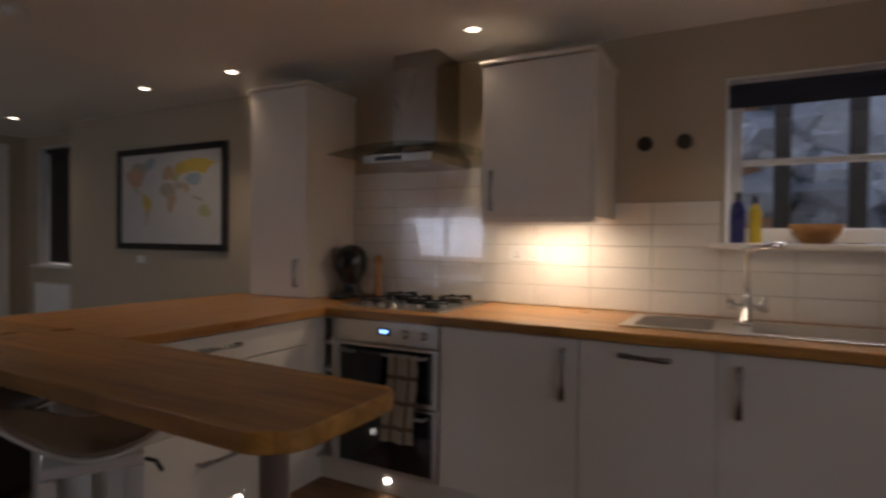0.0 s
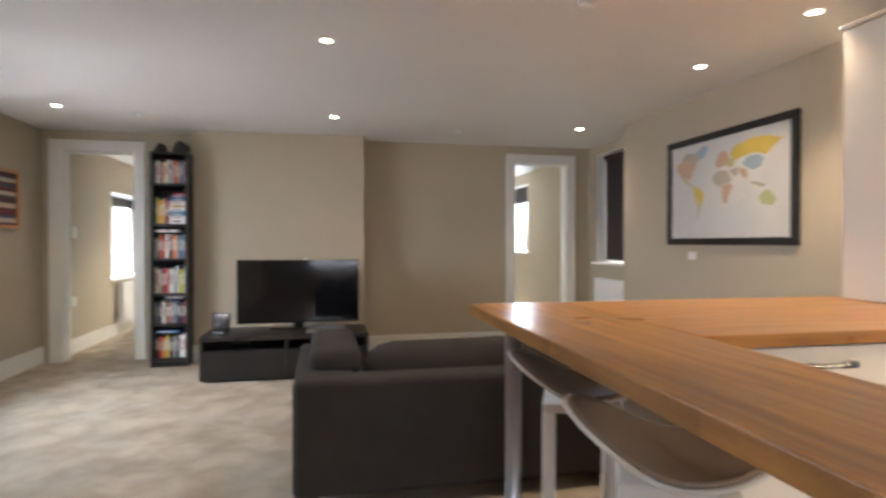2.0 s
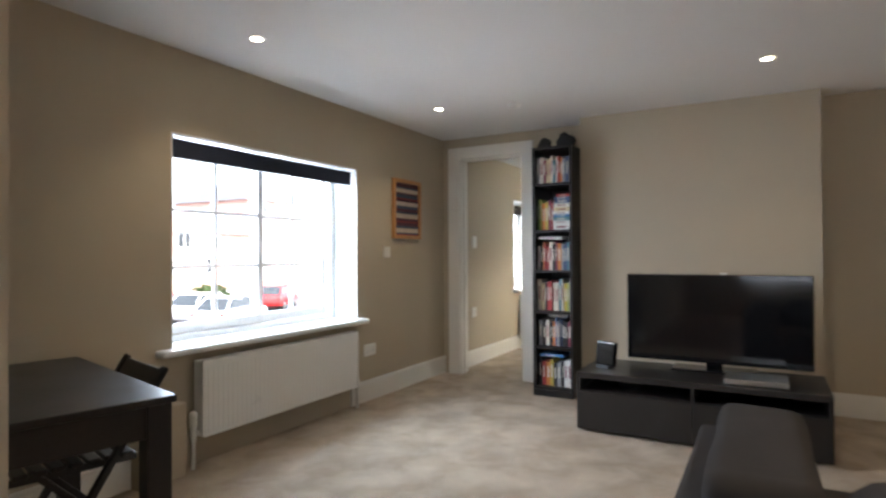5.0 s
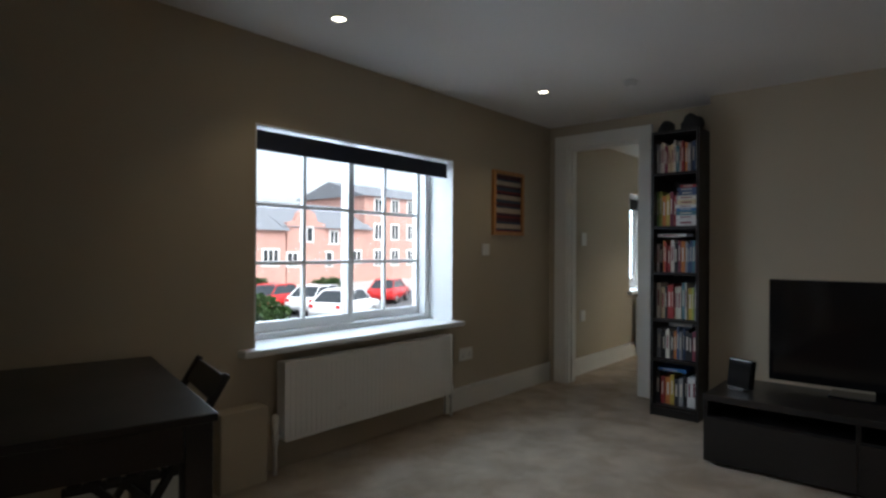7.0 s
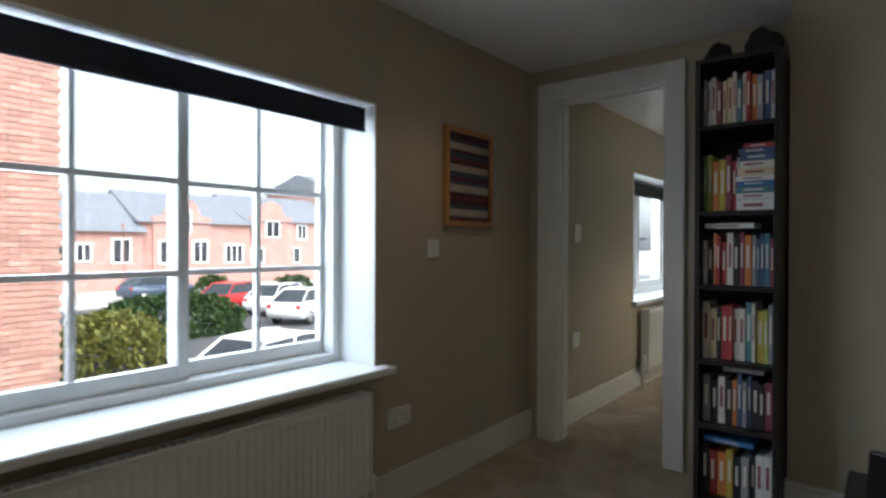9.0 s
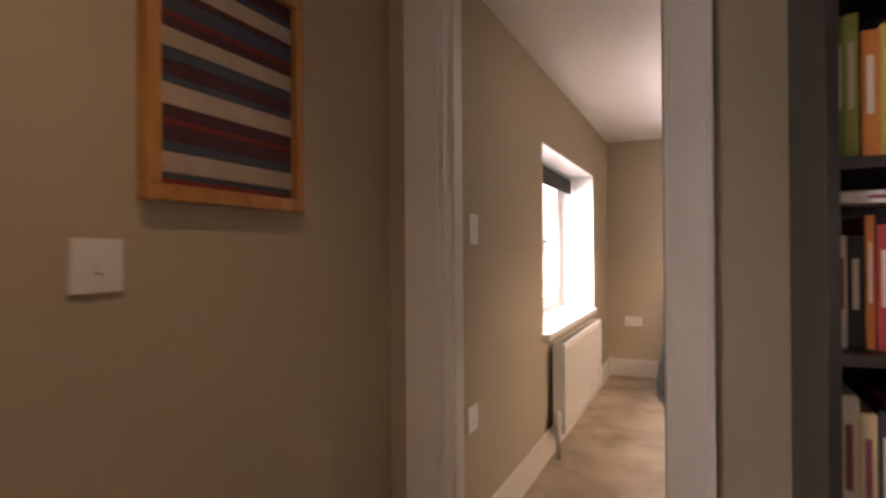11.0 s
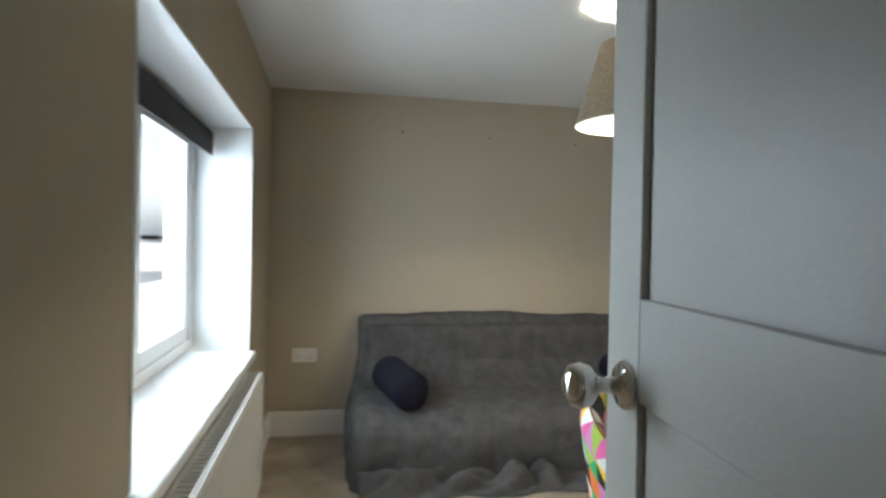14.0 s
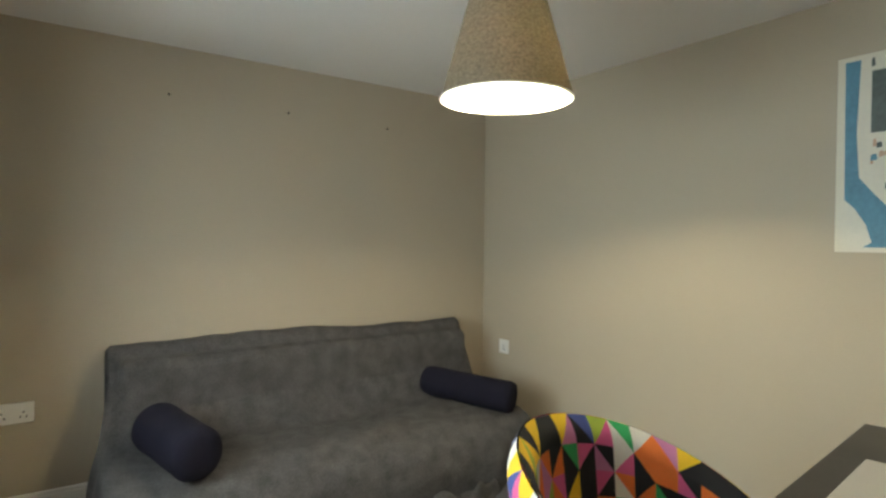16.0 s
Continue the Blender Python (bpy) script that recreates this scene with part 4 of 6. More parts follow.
part("canopy", bm, HOODSTEEL, hd)
bm = B()
box(bm, -1.38, -1.22, 2.492, 2.497, 1.668, 1.688, 0.001)
part("button_strip", bm, DARKGREY, hd)
bm = B()
n = 12
for k in range(n):
    a0, a1 = k / n, (k + 1) / n
    xa, xb = -1.67 + 0.84 * a0, -1.67 + 0.84 * a1
    za, zb = 1.71 + 0.04 * math.sin(math.pi * a0), 1.71 + 0.04 * math.sin(math.pi * a1)
    vs = [bm.verts.new(p) for p in ((xa, 2.45, za), (xb, 2.45, zb), (xb, YN, zb), (xa, YN, za), (xa, 2.45, za + 0.006), (xb, 2.45, zb + 0.006), (xb, YN, zb + 0.006), (xa, YN, za + 0.006))]
    for f in ((0, 3, 2, 1), (4, 5, 6, 7), (0, 1, 5, 4), (2, 3, 7, 6)):
        bm.faces.new([vs[i] for i in f])
bmesh.ops.remove_doubles(bm, verts=bm.verts[:], dist=0.0002)
part("glass_visor", bm, HOODGLASS, hd, "curved glass visor", True)

# tall unit on the worktop
tu = thing("tall_cupboard", (-2.08, 2.7, TOP), "tall cream cupboard standing on the worktop", "cupboard")
bm = B()
box(bm, -2.30, -1.856, 2.522, YN, TOP, 2.13, 0.002)
part("body", bm, CREAM, tu)
bm = B()
box(bm, -2.30, -1.856, 2.50, 2.520, TOP + 0.004, 2.125, 0.003)
d = part("door", bm, CREAM, tu)
bow_handle(d, (-1.925, 2.50, 1.13), (-1.925, 2.50, 0.98), (0, -0.028, 0))
bm = B()
box(bm, -2.312, -1.846, 2.49, YN, 2.13, 2.15, 0.004)
part("cornice", bm, CREAM, tu)

# wall cupboard
wc = thing("wall_cupboard", (-0.5, 2.75, 1.35), "cream wall cupboard with a strip light beneath", "cupboard")
bm = B()
box(bm, -0.775, -0.235, 2.535, YN, 1.365, 2.09, 0.002)
part("body", bm, CREAM, wc)
bm = B()
box(bm, -0.772, -0.252, 2.513, 2.533, 1.372, 2.083, 0.003)
d = part("door", bm, CREAM, wc)
bow_handle(d, (-0.715, 2.513, 1.58), (-0.715, 2.513, 1.40), (0, -0.028, 0))
bm = B()
box(bm, -0.775, -0.235, 2.515, 2.535, 1.338, 1.364, 0.002)
part("light_pelmet", bm, CREAM, wc)
bm = B()
box(bm, -0.785, -0.225, 2.505, YN, 2.09, 2.11, 0.003)
part("cornice", bm, CREAM, wc)
bm = B()
box(bm, -0.70, -0.30, 2.70, 2.75, 1.345, 1.363, 0.003)
part("strip_light", bm, STRIPON, wc, "lit strip light")

# glass splashback behind the hob
bm = B()
box(bm, -1.50, -0.865, YN - 0.018, YN - 0.012, TOP + 0.002, 1.385, 0.001)
single("glass_splashback", bm, PANE, "clear glossy glass splashback behind the hob", "splashback")

# sink and tap
sk = thing("steel_sink", (0.45, 2.62, TOP), "stainless steel sink with a drainer", "sink")
bm = B()
box(bm, -0.10, SX0, 2.40, 2.84, TOP + 0.001, TOP + 0.006, 0.002)
for a in ((SX0, SX1 + 0.03, 2.40, SY0 + 0.02), (SX0, SX1 + 0.03, SY1 - 0.02, 2.84), (SX0, SX0 + 0.02, SY0 + 0.02, SY1 - 0.02), (SX1 - 0.02, SX1 + 0.03, SY0 + 0.02, SY1 - 0.02)):
    box(bm, *a, TOP + 0.001, TOP + 0.007, 0.002)
part("rim", bm, STEEL, sk)
for k in range(7):
    bm = B()
    box(bm, -0.05, 0.24, 2.46 + k * 0.05, 2.475 + k * 0.05, TOP + 0.006, TOP + 0.010, 0.002)
    part("drainer_ridge", bm, STEEL, sk)
bm = B()
for a in ((SX0 + 0.01, SX0 + 0.014, SY0 + 0.01, SY1 - 0.01, TOP - 0.17, TOP + 0.002), (SX1 - 0.014, SX1 - 0.01, SY0 + 0.01, SY1 - 0.01, TOP - 0.17, TOP + 0.002),
          (SX0 + 0.014, SX1 - 0.014, SY0 + 0.01, SY0 + 0.014, TOP - 0.17, TOP + 0.002), (SX0 + 0.014, SX1 - 0.014, SY1 - 0.014, SY1 - 0.01, TOP - 0.17, TOP + 0.002), (SX0 + 0.01, SX1 - 0.01, SY0 + 0.01, SY1 - 0.01, TOP - 0.174, TOP - 0.17)):
    box(bm, *a)
part("bowl", bm, STEEL, sk)
tp = thing("mixer_tap", (0.36, 2.80, TOP), "chrome twin-lever kitchen mixer tap", "tap")
bm = B()
lathe(bm, [(0.026, 0.006), (0.026, 0.012), (0.018, 0.02), (0.017, 0.10), (0.013, 0.11), (0.012, 0.14)], (0.36, 2.80, TOP), 18)
tube(bm, [(0.30, 2.80, TOP + 0.07), (0.42, 2.80, TOP + 0.07)], 0.011)
part("base", bm, CHROME, tp)
bm = B()
tube(bm, [(0.36, 2.80, TOP + 0.13), (0.36, 2.80, TOP + 0.30), (0.37, 2.785, TOP + 0.318), (0.40, 2.73, TOP + 0.325), (0.47, 2.62, TOP + 0.34)], 0.011)
box(bm, 0.455, 0.485, 2.60, 2.63, TOP + 0.325, TOP + 0.35, 0.004)
part("spout", bm, CHROME, tp)
for s in (-1, 1):
    bm = B()
    lathe(bm, [(0.016, 0.0), (0.016, 0.045), (0.010, 0.05)], (0.36 + s * 0.065, 2.80, TOP + 0.05), 14)
    tube(bm, [(0.36 + s * 0.065, 2.80, TOP + 0.09), (0.36 + s * 0.075, 2.76, TOP + 0.115)], 0.007)
    part("lever", bm, CHROME, tp)
bd = thing("chopping_board", (0.93, 2.9, TOP), "dark wooden board leaning by the sink", "chopping board")
bm = B()
box(bm, -0.09, 0.09, -0.012, 0.012, 0, 0.27, 0.006, 2, 0, pose(0.96, 2.87, TOP + 0.001, -10, 0, 0))
part("board", bm, BLACK, bd)

# on the sill
for name, x, y, z, prof, m_, cap, label, r in (
        ("blue_bottle", 0.315, 2.955, 1.255, [(0.030, 0), (0.033, 0.01), (0.033, 0.15), (0.024, 0.18), (0.013, 0.195)], BOTTLEBLUE, BLACK, "dark blue plastic bottle on the window sill", 0.012),
        ("washing_up_bottle", 0.385, 2.975, 1.255, [(0.026, 0), (0.028, 0.01), (0.026, 0.08), (0.028, 0.14), (0.016, 0.17), (0.010, 0.18)], BOTTLEYEL, BLACK, "yellow washing-up liquid bottle with a dark cap", 0.010)):
    b = thing(name, (x, y, z), label, "bottle")
    bm = B()
    lathe(bm, prof, (x, y, z), 18)
    part("bottle_body", bm, m_, b)
    bm = B()
    h = prof[-1][1]
    lathe(bm, [(r, h), (r, h + 0.03), (r * 0.5, h + 0.04)], (x, y, z), 14)
    part("cap", bm, cap, b)
bw = thing("wooden_bowl", (0.62, 2.97, 1.255), "small turned wooden bowl on the window sill", "bowl")
bm = B()
lathe(bm, [(0.05, 0), (0.055, 0.003), (0.09, 0.04), (0.105, 0.085), (0.098, 0.085), (0.08, 0.045), (0.03, 0.015)], (0.62, 2.972, 1.255), 26)
part("bowl_body", bm, BOWLWOOD, bw)
for hx in (-0.095, 0.085):
    k = thing("towel_hook", (hx, YN, 1.735), "dark round hook fixed to the wall", "hook", "hooks above the tiles")
    bm = B()
    lathe(bm, [(0.036, 0.0), (0.036, 0.008), (0.030, 0.014), (0.012, 0.016)], (hx, YN, 1.735), 22, 0, "y")
    for v in bm.verts:
        v.co.y = 2 * YN - v.co.y
    part("disc", bm, BRASSDARK, k)
plate("wall_socket", -0.70, YN - 0.012, 1.185, 0.19, 0.085, "y", -1, "white double socket set in the tiles", "socket", 2, 2)

# kettle-like machine and pepper mill in the corner
km = thing("coffee_machine", (-1.72, 2.72, TOP), "black rounded coffee machine on the worktop", "coffee machine")
bm = B()
lathe(bm, [(0.075, 0.0), (0.08, 0.01), (0.075, 0.03), (0.055, 0.05), (0.060, 0.10), (0.088, 0.16), (0.095, 0.22), (0.082, 0.27), (0.05, 0.30), (0.02, 0.31)], (-1.72, 2.74, TOP), 28)
part("machine_body", bm, BLACKGLOSS, km)
bm = B()
box(bm, -1.76, -1.68, 2.60, 2.72, TOP, TOP + 0.025, 0.008)
part("drip_tray", bm, DARKGREY, km)
bm = B()
tube(bm, [(-1.72, 2.66, TOP + 0.23), (-1.72, 2.635, TOP + 0.21), (-1.72, 2.63, TOP + 0.17)], 0.016)
part("spout", bm, DARKGREY, km)
pm = thing("pepper_mill", (-1.585, 2.82, TOP), "dark wooden pepper mill on the worktop", "pepper mill")
bm = B()
lathe(bm, [(0.028, 0), (0.03, 0.02), (0.02, 0.08), (0.024, 0.15), (0.016, 0.19), (0.022, 0.20), (0.026, 0.22), (0.02, 0.245), (0.006, 0.25)], (-1.585, 2.82, TOP), 20)
part("mill_body", bm, BOWLWOOD, pm)


# bar stools
def bar_stool():
    s = thing("bar_stool", (0, 0, 0), "white moulded bar stool, its seat painted taupe for shade", "bar stool", "bar stools")
    n, k = 32, 12
    for nm, off, mt, lab in (("shell", 0.0, STOOLW, "white moulded shell"), ("seat_pad", 0.013, STOOLSEAT, "inner seat skin with shade painted in taupe")):
        bm = B()
        sc = 1.0 if off == 0 else 0.95
        c = bm.verts.new((0, 0, 0.655 + off))
        rows = []
        for j in range(1, k + 1):
            row = []
            for i in range(n):
                a = 2 * math.pi * i / n
                r = sc * j / k
                x, y = 0.225 * r * math.cos(a), 0.195 * r * math.sin(a) * (1 - 0.10 * math.cos(a))
                lift = 0.055 * (x / 0.2) ** 2 if x > 0 else 0.14 * (-x / 0.225) ** 1.7
                row.append(bm.verts.new((x - 0.25 * max(0, lift - 0.06), y, 0.655 + lift + 0.022 * (y / 0.19) ** 2 + off)))
            rows.append(row)
        for i in range(n):
            bm.faces.new((c, rows[0][i], rows[0][(i + 1) % n]))
        for a, b in zip(rows, rows[1:]):
            for i in range(n):
                bm.faces.new((a[i], b[i], b[(i + 1) % n], a[(i + 1) % n]))
        bmesh.ops.recalc_face_normals(bm, faces=bm.faces[:])
        bmesh.ops.solidify(bm, geom=bm.faces[:], thickness=0.010)
        part(nm, bm, mt, s, lab, True)
    bm = B()
    box(bm, -0.125, 0.125, -0.125, 0.125, 0.615, 0.648, 0.008, 2)
    part("seat_frame", bm, STOOLW, s)
    for sx in (-1, 1):
        for sy in (-1, 1):
            bm = B()
            box(bm, sx * 0.105 - 0.02, sx * 0.105 + 0.02, sy * 0.105 - 0.02, sy * 0.105 + 0.02, 0.0, 0.614, 0.006, 2)
            part("leg", bm, STOOLW, s)
    for a in (((-0.105, -0.105, 0.14), (0.105, -0.105, 0.14)), ((-0.105, 0.105, 0.14), (0.105, 0.105, 0.14)), ((0.105, -0.105, 0.22), (0.105, 0.105, 0.22)), ((-0.105, -0.105, 0.22), (-0.105, 0.105, 0.22))):
        bm = B()
        tube(bm, a, 0.010, 10)
        part("footrest", bm, CHROME, s, "chrome footrest bar")
    bm = B()
    tube(bm, [(0.11, -0.10, 0.63), (0.15, -0.14, 0.625), (0.165, -0.16, 0.60)], 0.006, 8)
    part("lift_lever", bm, DARKGREY, s, "dark lever")
    return s


st = bar_stool()
st.matrix_basis = pose(-1.29, 0.97, 0, 0, 0, 62)
copy_thing(st, pose(-1.92, 1.04, 0, 0, 0, 66))

# framed map
mp = thing("framed_map", (-3.66, YN, 1.15), "large world map in a dark wooden frame", "map")
MX0, MX1, MZ0, MZ1 = -4.315, -3.005, 1.152, 1.965
for a in ((MX0, MX1, MZ0, MZ0 + 0.05), (MX0, MX1, MZ1 - 0.05, MZ1), (MX0, MX0 + 0.05, MZ0 + 0.05, MZ1 - 0.05), (MX1 - 0.05, MX1, MZ0 + 0.05, MZ1 - 0.05)):
    bm = B()
    box(bm, a[0], a[1], YN - 0.028, YN - 0.001, a[2], a[3], 0.004)
    part("frame_side", bm, BLACK, mp)
bm = B()
box(bm, MX0 + 0.05, MX1 - 0.05, YN - 0.014, YN - 0.002, MZ0 + 0.05, MZ1 - 0.05)
sheet = part("map_sheet", bm, MAPPAPER, mp, "pale printed map")


MW, MH = MX1 - MX0 - 0.1, MZ1 - MZ0 - 0.1
LANDS = (
    (MAPORANGE, [(.05, .80), (.12, .84), (.20, .82), (.26, .76), (.22, .70), (.21, .65), (.17, .64), (.10, .67), (.07, .73)]),
    (MAPGREY, [(.10, .85), (.17, .92), (.25, .90), (.28, .84), (.25, .78), (.19, .83)]),
    (MAPBLUE, [(.25, .90), (.32, .96), (.37, .93), (.33, .84), (.29, .80)]),
    (MAPGREEN, [(.11, .665), (.17, .635), (.19, .59), (.24, .55), (.22, .545), (.15, .59)]),
    (MAPYELLOW, [(.23, .55), (.28, .53), (.33, .46), (.31, .38), (.27, .33), (.24, .44)]),
    (MAPGREY, [(.27, .325), (.305, .37), (.28, .26), (.275, .19), (.26, .20)]),
    (MAPORANGE, [(.43, .74), (.46, .84), (.52, .86), (.55, .78), (.53, .71), (.47, .69)]),
    (MAPGREEN, [(.535, .72), (.56, .78), (.60, .74), (.585, .69), (.55, .68)]),
    (MAPYELLOW, [(.55, .80), (.60, .89), (.72, .92), (.85, .91), (.95, .86), (.88, .80), (.83, .74), (.74, .78), (.64, .76), (.59, .75)]),
    (MAPBLUE, [(.65, .70), (.70, .76), (.78, .76), (.82, .71), (.79, .64), (.74, .62), (.69, .65)]),
    (MAPORANGE, [(.63, .66), (.68, .65), (.70, .60), (.675, .52), (.65, .59)]),
    (MAPGREY, [(.55, .66), (.62, .68), (.62, .60), (.58, .58)]),
    (MAPGREY, [(.41, .62), (.45, .67), (.54, .655), (.57, .57), (.55, .53), (.46, .51), (.42, .55)]),
    (MAPORANGE, [(.48, .51), (.555, .53), (.58, .50), (.55, .42), (.53, .33), (.50, .34), (.49, .43)]),
    (MAPGREEN, [(.78, .37), (.83, .43), (.87, .41), (.90, .34), (.87, .28), (.80, .30)]),
    (MAPGREY, [(.73, .52), (.78, .50), (.84, .47), (.80, .455), (.74, .49)]),
)
rnd_map = random.Random(5)
for mt, shape in LANDS:
    edge = []
    for (u0, v0), (u1, v1) in zip(shape, shape[1:] + shape[:1]):
        edge += [(u0, v0), ((u0 + u1) / 2 + rnd_map.uniform(-0.008, 0.008), (v0 + v1) / 2 + rnd_map.uniform(-0.012, 0.012))]
    bm = B()
    prism(bm, [(MX0 + 0.05 + u * MW, -(MZ0 + 0.05 + v * MH)) for u, v in edge], 0, 0.0012, 0, 0, Matrix.Translation((0, YN - 0.0141, 0)) @ Matrix.Rotation(radians(-90), 4, "X") @ Matrix.Scale(-1, 4, (0, 0, 1)))
    bmesh.ops.recalc_face_normals(bm, faces=bm.faces[:])
    part("land_print", bm, mt, sheet)

# ---- living room ----
# sofa, seen from behind
so = thing("sofa", (-3.1, 1.0, 0), "charcoal wool two-seat sofa with its back to the bar", "sofa")
bm = B()
box(bm, -2.80, -2.62, 0.05, 2.05, 0.06, 0.572, 0.03, 4)
part("back", bm, SOFA, so)
for y0, y1 in ((0.05, 0.32), (1.80, 2.05)):
    bm = B()
    box(bm, -3.62, -2.802, y0, y1, 0.06, 0.565, 0.018, 3)
    part("arm", bm, SOFA, so)
bm = B()
box(bm, -3.58, -2.80, 0.32, 1.80, 0.06, 0.26, 0.02, 3)
part("seat_base", bm, SOFA, so)


def cushion(x0, x1, y0, y1, z0, z1, puff):
    bm = B()
    box(bm, x0, x1, y0, y1, z0, z1, min(x1 - x0, z1 - z0, y1 - y0) * puff, 6)
    bmesh.ops.subdivide_edges(bm, edges=[e for e in bm.edges if e.calc_length() > 0.15], cuts=5, use_grid_fill=True)
    c = Vector(((x0 + x1) / 2, (y0 + y1) / 2, (z0 + z1) / 2))
    for v in bm.verts:
        v.co += 0.008 * Vector(noise.noise_vector(v.co * 5))
    return bm


for y0, y1 in ((0.33, 1.06), (1.065, 1.79)):
    part("seat_cushion", cushion(-3.60, -2.95, y0, y1, 0.26, 0.43, 0.3), SOFA, so, "", True)
for y0, y1 in ((0.115, 0.36), (1.76, 1.985)):
    part("arm_pad", cushion(-3.60, -2.86, y0, y1, 0.535, 0.655, 0.36), SOFA, so, "rounded arm pad", True)
bm = B()
lathe(bm, [(0.02, 0.0), (0.06, 0.006), (0.10, 0.03), (0.132, 0.075), (0.148, 0.15), (0.15, 0.4), (0.152, 0.8), (0.15, 1.1), (0.146, 1.27), (0.125, 1.34), (0.08, 1.38), (0.02, 1.39)], (0, 0, 0), 32, 0, "y")
for v in bm.verts:
    v.co = Vector((-2.945 + v.co.x * 0.85, 0.375 + v.co.y, 0.535 + v.co.z)) + 0.010 * Vector(noise.noise_vector(v.co * 6))
part("back_cushion", bm, SOFA, so, "rolled back cushion", True)
for lx in (-3.52, -2.72):
    for ly in (0.14, 1.95):
        bm = B()
        lathe(bm, [(0.022, 0.0), (0.028, 0.062)], (lx, ly, 0), 14)
        part("foot", bm, BLACK, so)

# bookcase
bk = thing("bookcase", (-6.08, -1.24, 0), "tall narrow black-brown bookcase full of books", "bookcase")
BX0, BX1, BY0, BY1, BZ = -6.30, -5.874, -1.408, -1.078, 2.02
for y in (BY0, BY1 - 0.02):
    bm = B()
    box(bm, BX0, BX1, y, y + 0.02, 0, BZ, 0.001)
    part("side_panel", bm, BLACK, bk)
bm = B()
box(bm, BX0, BX0 + 0.006, BY0 + 0.02, BY1 - 0.02, 0.0, BZ)
part("back_panel", bm, BLACK, bk)
SHELVES = [0.08, 0.405, 0.69, 1.02, 1.346, 1.724]
for z in SHELVES + [BZ - 0.02]:
    bm = B()
    box(bm, BX0 + 0.006, BX1 - 0.003, BY0 + 0.02, BY1 - 0.02, z - 0.02 if z < 2 else z, z if z < 2 else BZ, 0.001)
    part("shelf", bm, BLACK, bk)
bm = B()
box(bm, BX1 - 0.02, BX1 - 0.004, BY0 + 0.02, BY1 - 0.02, 0, 0.055)
part("plinth", bm, BLACK, bk)
rnd = random.Random(11)
SPINES = [mat("spine_" + n, c, 0.55, 0, 0.1, 20, 120, 0.02) for n, c in (
    ("cream", (0.70, 0.66, 0.57)), ("white", (0.76, 0.75, 0.72)), ("buff", (0.66, 0.55, 0.33)), ("red", (0.40, 0.05, 0.05)), ("navy", (0.07, 0.11, 0.22)), ("orange", (0.60, 0.21, 0.05)), ("black", (0.03, 0.03, 0.035)),
    ("teal", (0.10, 0.23, 0.28)), ("mustard", (0.52, 0.40, 0.07)), ("maroon", (0.25, 0.06, 0.09)), ("green", (0.13, 0.25, 0.08)), ("grey", (0.30, 0.31, 0.33)), ("lime", (0.42, 0.48, 0.12)), ("blue", (0.06, 0.20, 0.45)))]
SP = {m.name[6:]: m for m in SPINES}


def book(y0, w, z, h, d, m_, lay=False, tilt=0.0):
    """A book standing (or lying) with its spine to the room."""
    b = thing("book", (BX1 - 0.06, y0 + w / 2, z), m_.name.replace("spine_", "") + "-spined book on the bookcase shelf", "book", "books on the bookcase")
    xf = BX1 - 0.045 - rnd.random() * 0.02
    mm = Matrix.Translation((0, y0, z)) @ Matrix.Rotation(radians(tilt), 4, "X") @ Matrix.Translation((0, -y0, -z))
    bm = B()
    if lay:
        box(bm, xf - d, xf, y0, y0 + w, z, z + h, 0.003, 2)
    else:
        box(bm, xf - d, xf, y0, y0 + w, z, z + h, 0.003, 2, 0, mm)
    part("cover", bm, m_, b)
    bm = B()
    lab = SP["cream"] if m_.name.split("_")[1] not in ("cream", "white", "buff") else SP["maroon"]
    if lay:
        box(bm, xf - 0.002, xf + 0.0006, y0 + w * 0.2, y0 + w * 0.7, z + h * 0.35, z + h * 0.62)
    else:
        box(bm, xf - 0.002, xf + 0.0006, y0 + w * 0.3, y0 + w * 0.68, z + h * 0.35, z + h * 0.8, 0, 1, 0, mm)
    part("spine_title", bm, lab, b)


ROWS = [["black", "red", "orange", "mustard", "black", "grey", "black", "white", "white"],
        ["grey", "black", "cream", "black", "orange", "navy", "grey", "navy", "black", "black", "maroon"],
        ["cream", "buff", "black", "red", "red", "cream", "cream", "teal", "cream", "mustard", "lime", "grey"],
        ["white", "black", "orange", "red", "red", "cream", "black", "maroon", "orange", "grey", "navy", "navy", "teal", "maroon"],
        ["green", "lime", "orange", "mustard", "maroon", "red"],
        ["grey", "white", "cream", "maroon", "buff", "buff", "cream", "teal", "cream", "red", "orange", "grey", "navy", "white"]]
for zi, (z, cols) in enumerate(zip(SHELVES, ROWS)):
    y = BY0 + 0.024
    room = BY1 - BY0 - 0.05 if zi != 4 else 0.135
    ws = [rnd.uniform(0.6, 1.35) for _ in cols]
    f = room / sum(ws)
    for c, w in zip(cols, ws):
        hh = (0.21 if zi not in (2, 4) else 0.24) + rnd.uniform(-0.02, 0.022)
        book(y, w * f - 0.001, z + 0.0005, hh, rnd.uniform(0.13, 0.2), SP[c], False, 0)
        y += w * f
zz = SHELVES[4] + 0.0005
for c, h, w in (("white", 0.05, 0.15), ("white", 0.025, 0.148), ("teal", 0.03, 0.15), ("blue", 0.02, 0.145), ("white", 0.022, 0.15), ("buff", 0.035, 0.14), ("cream", 0.03, 0.15), ("navy", 0.03, 0.13), ("navy", 0.022, 0.14), ("red", 0.02, 0.12)):
    book(BY1 - 0.024 - w, w, zz, h, 0.18, SP[c], True)
    zz += h + 0.0006
book(BY0 + 0.165 - 0.006, 0.013, SHELVES[4] + 0.0005, 0.235, 0.2, SP["grey"])
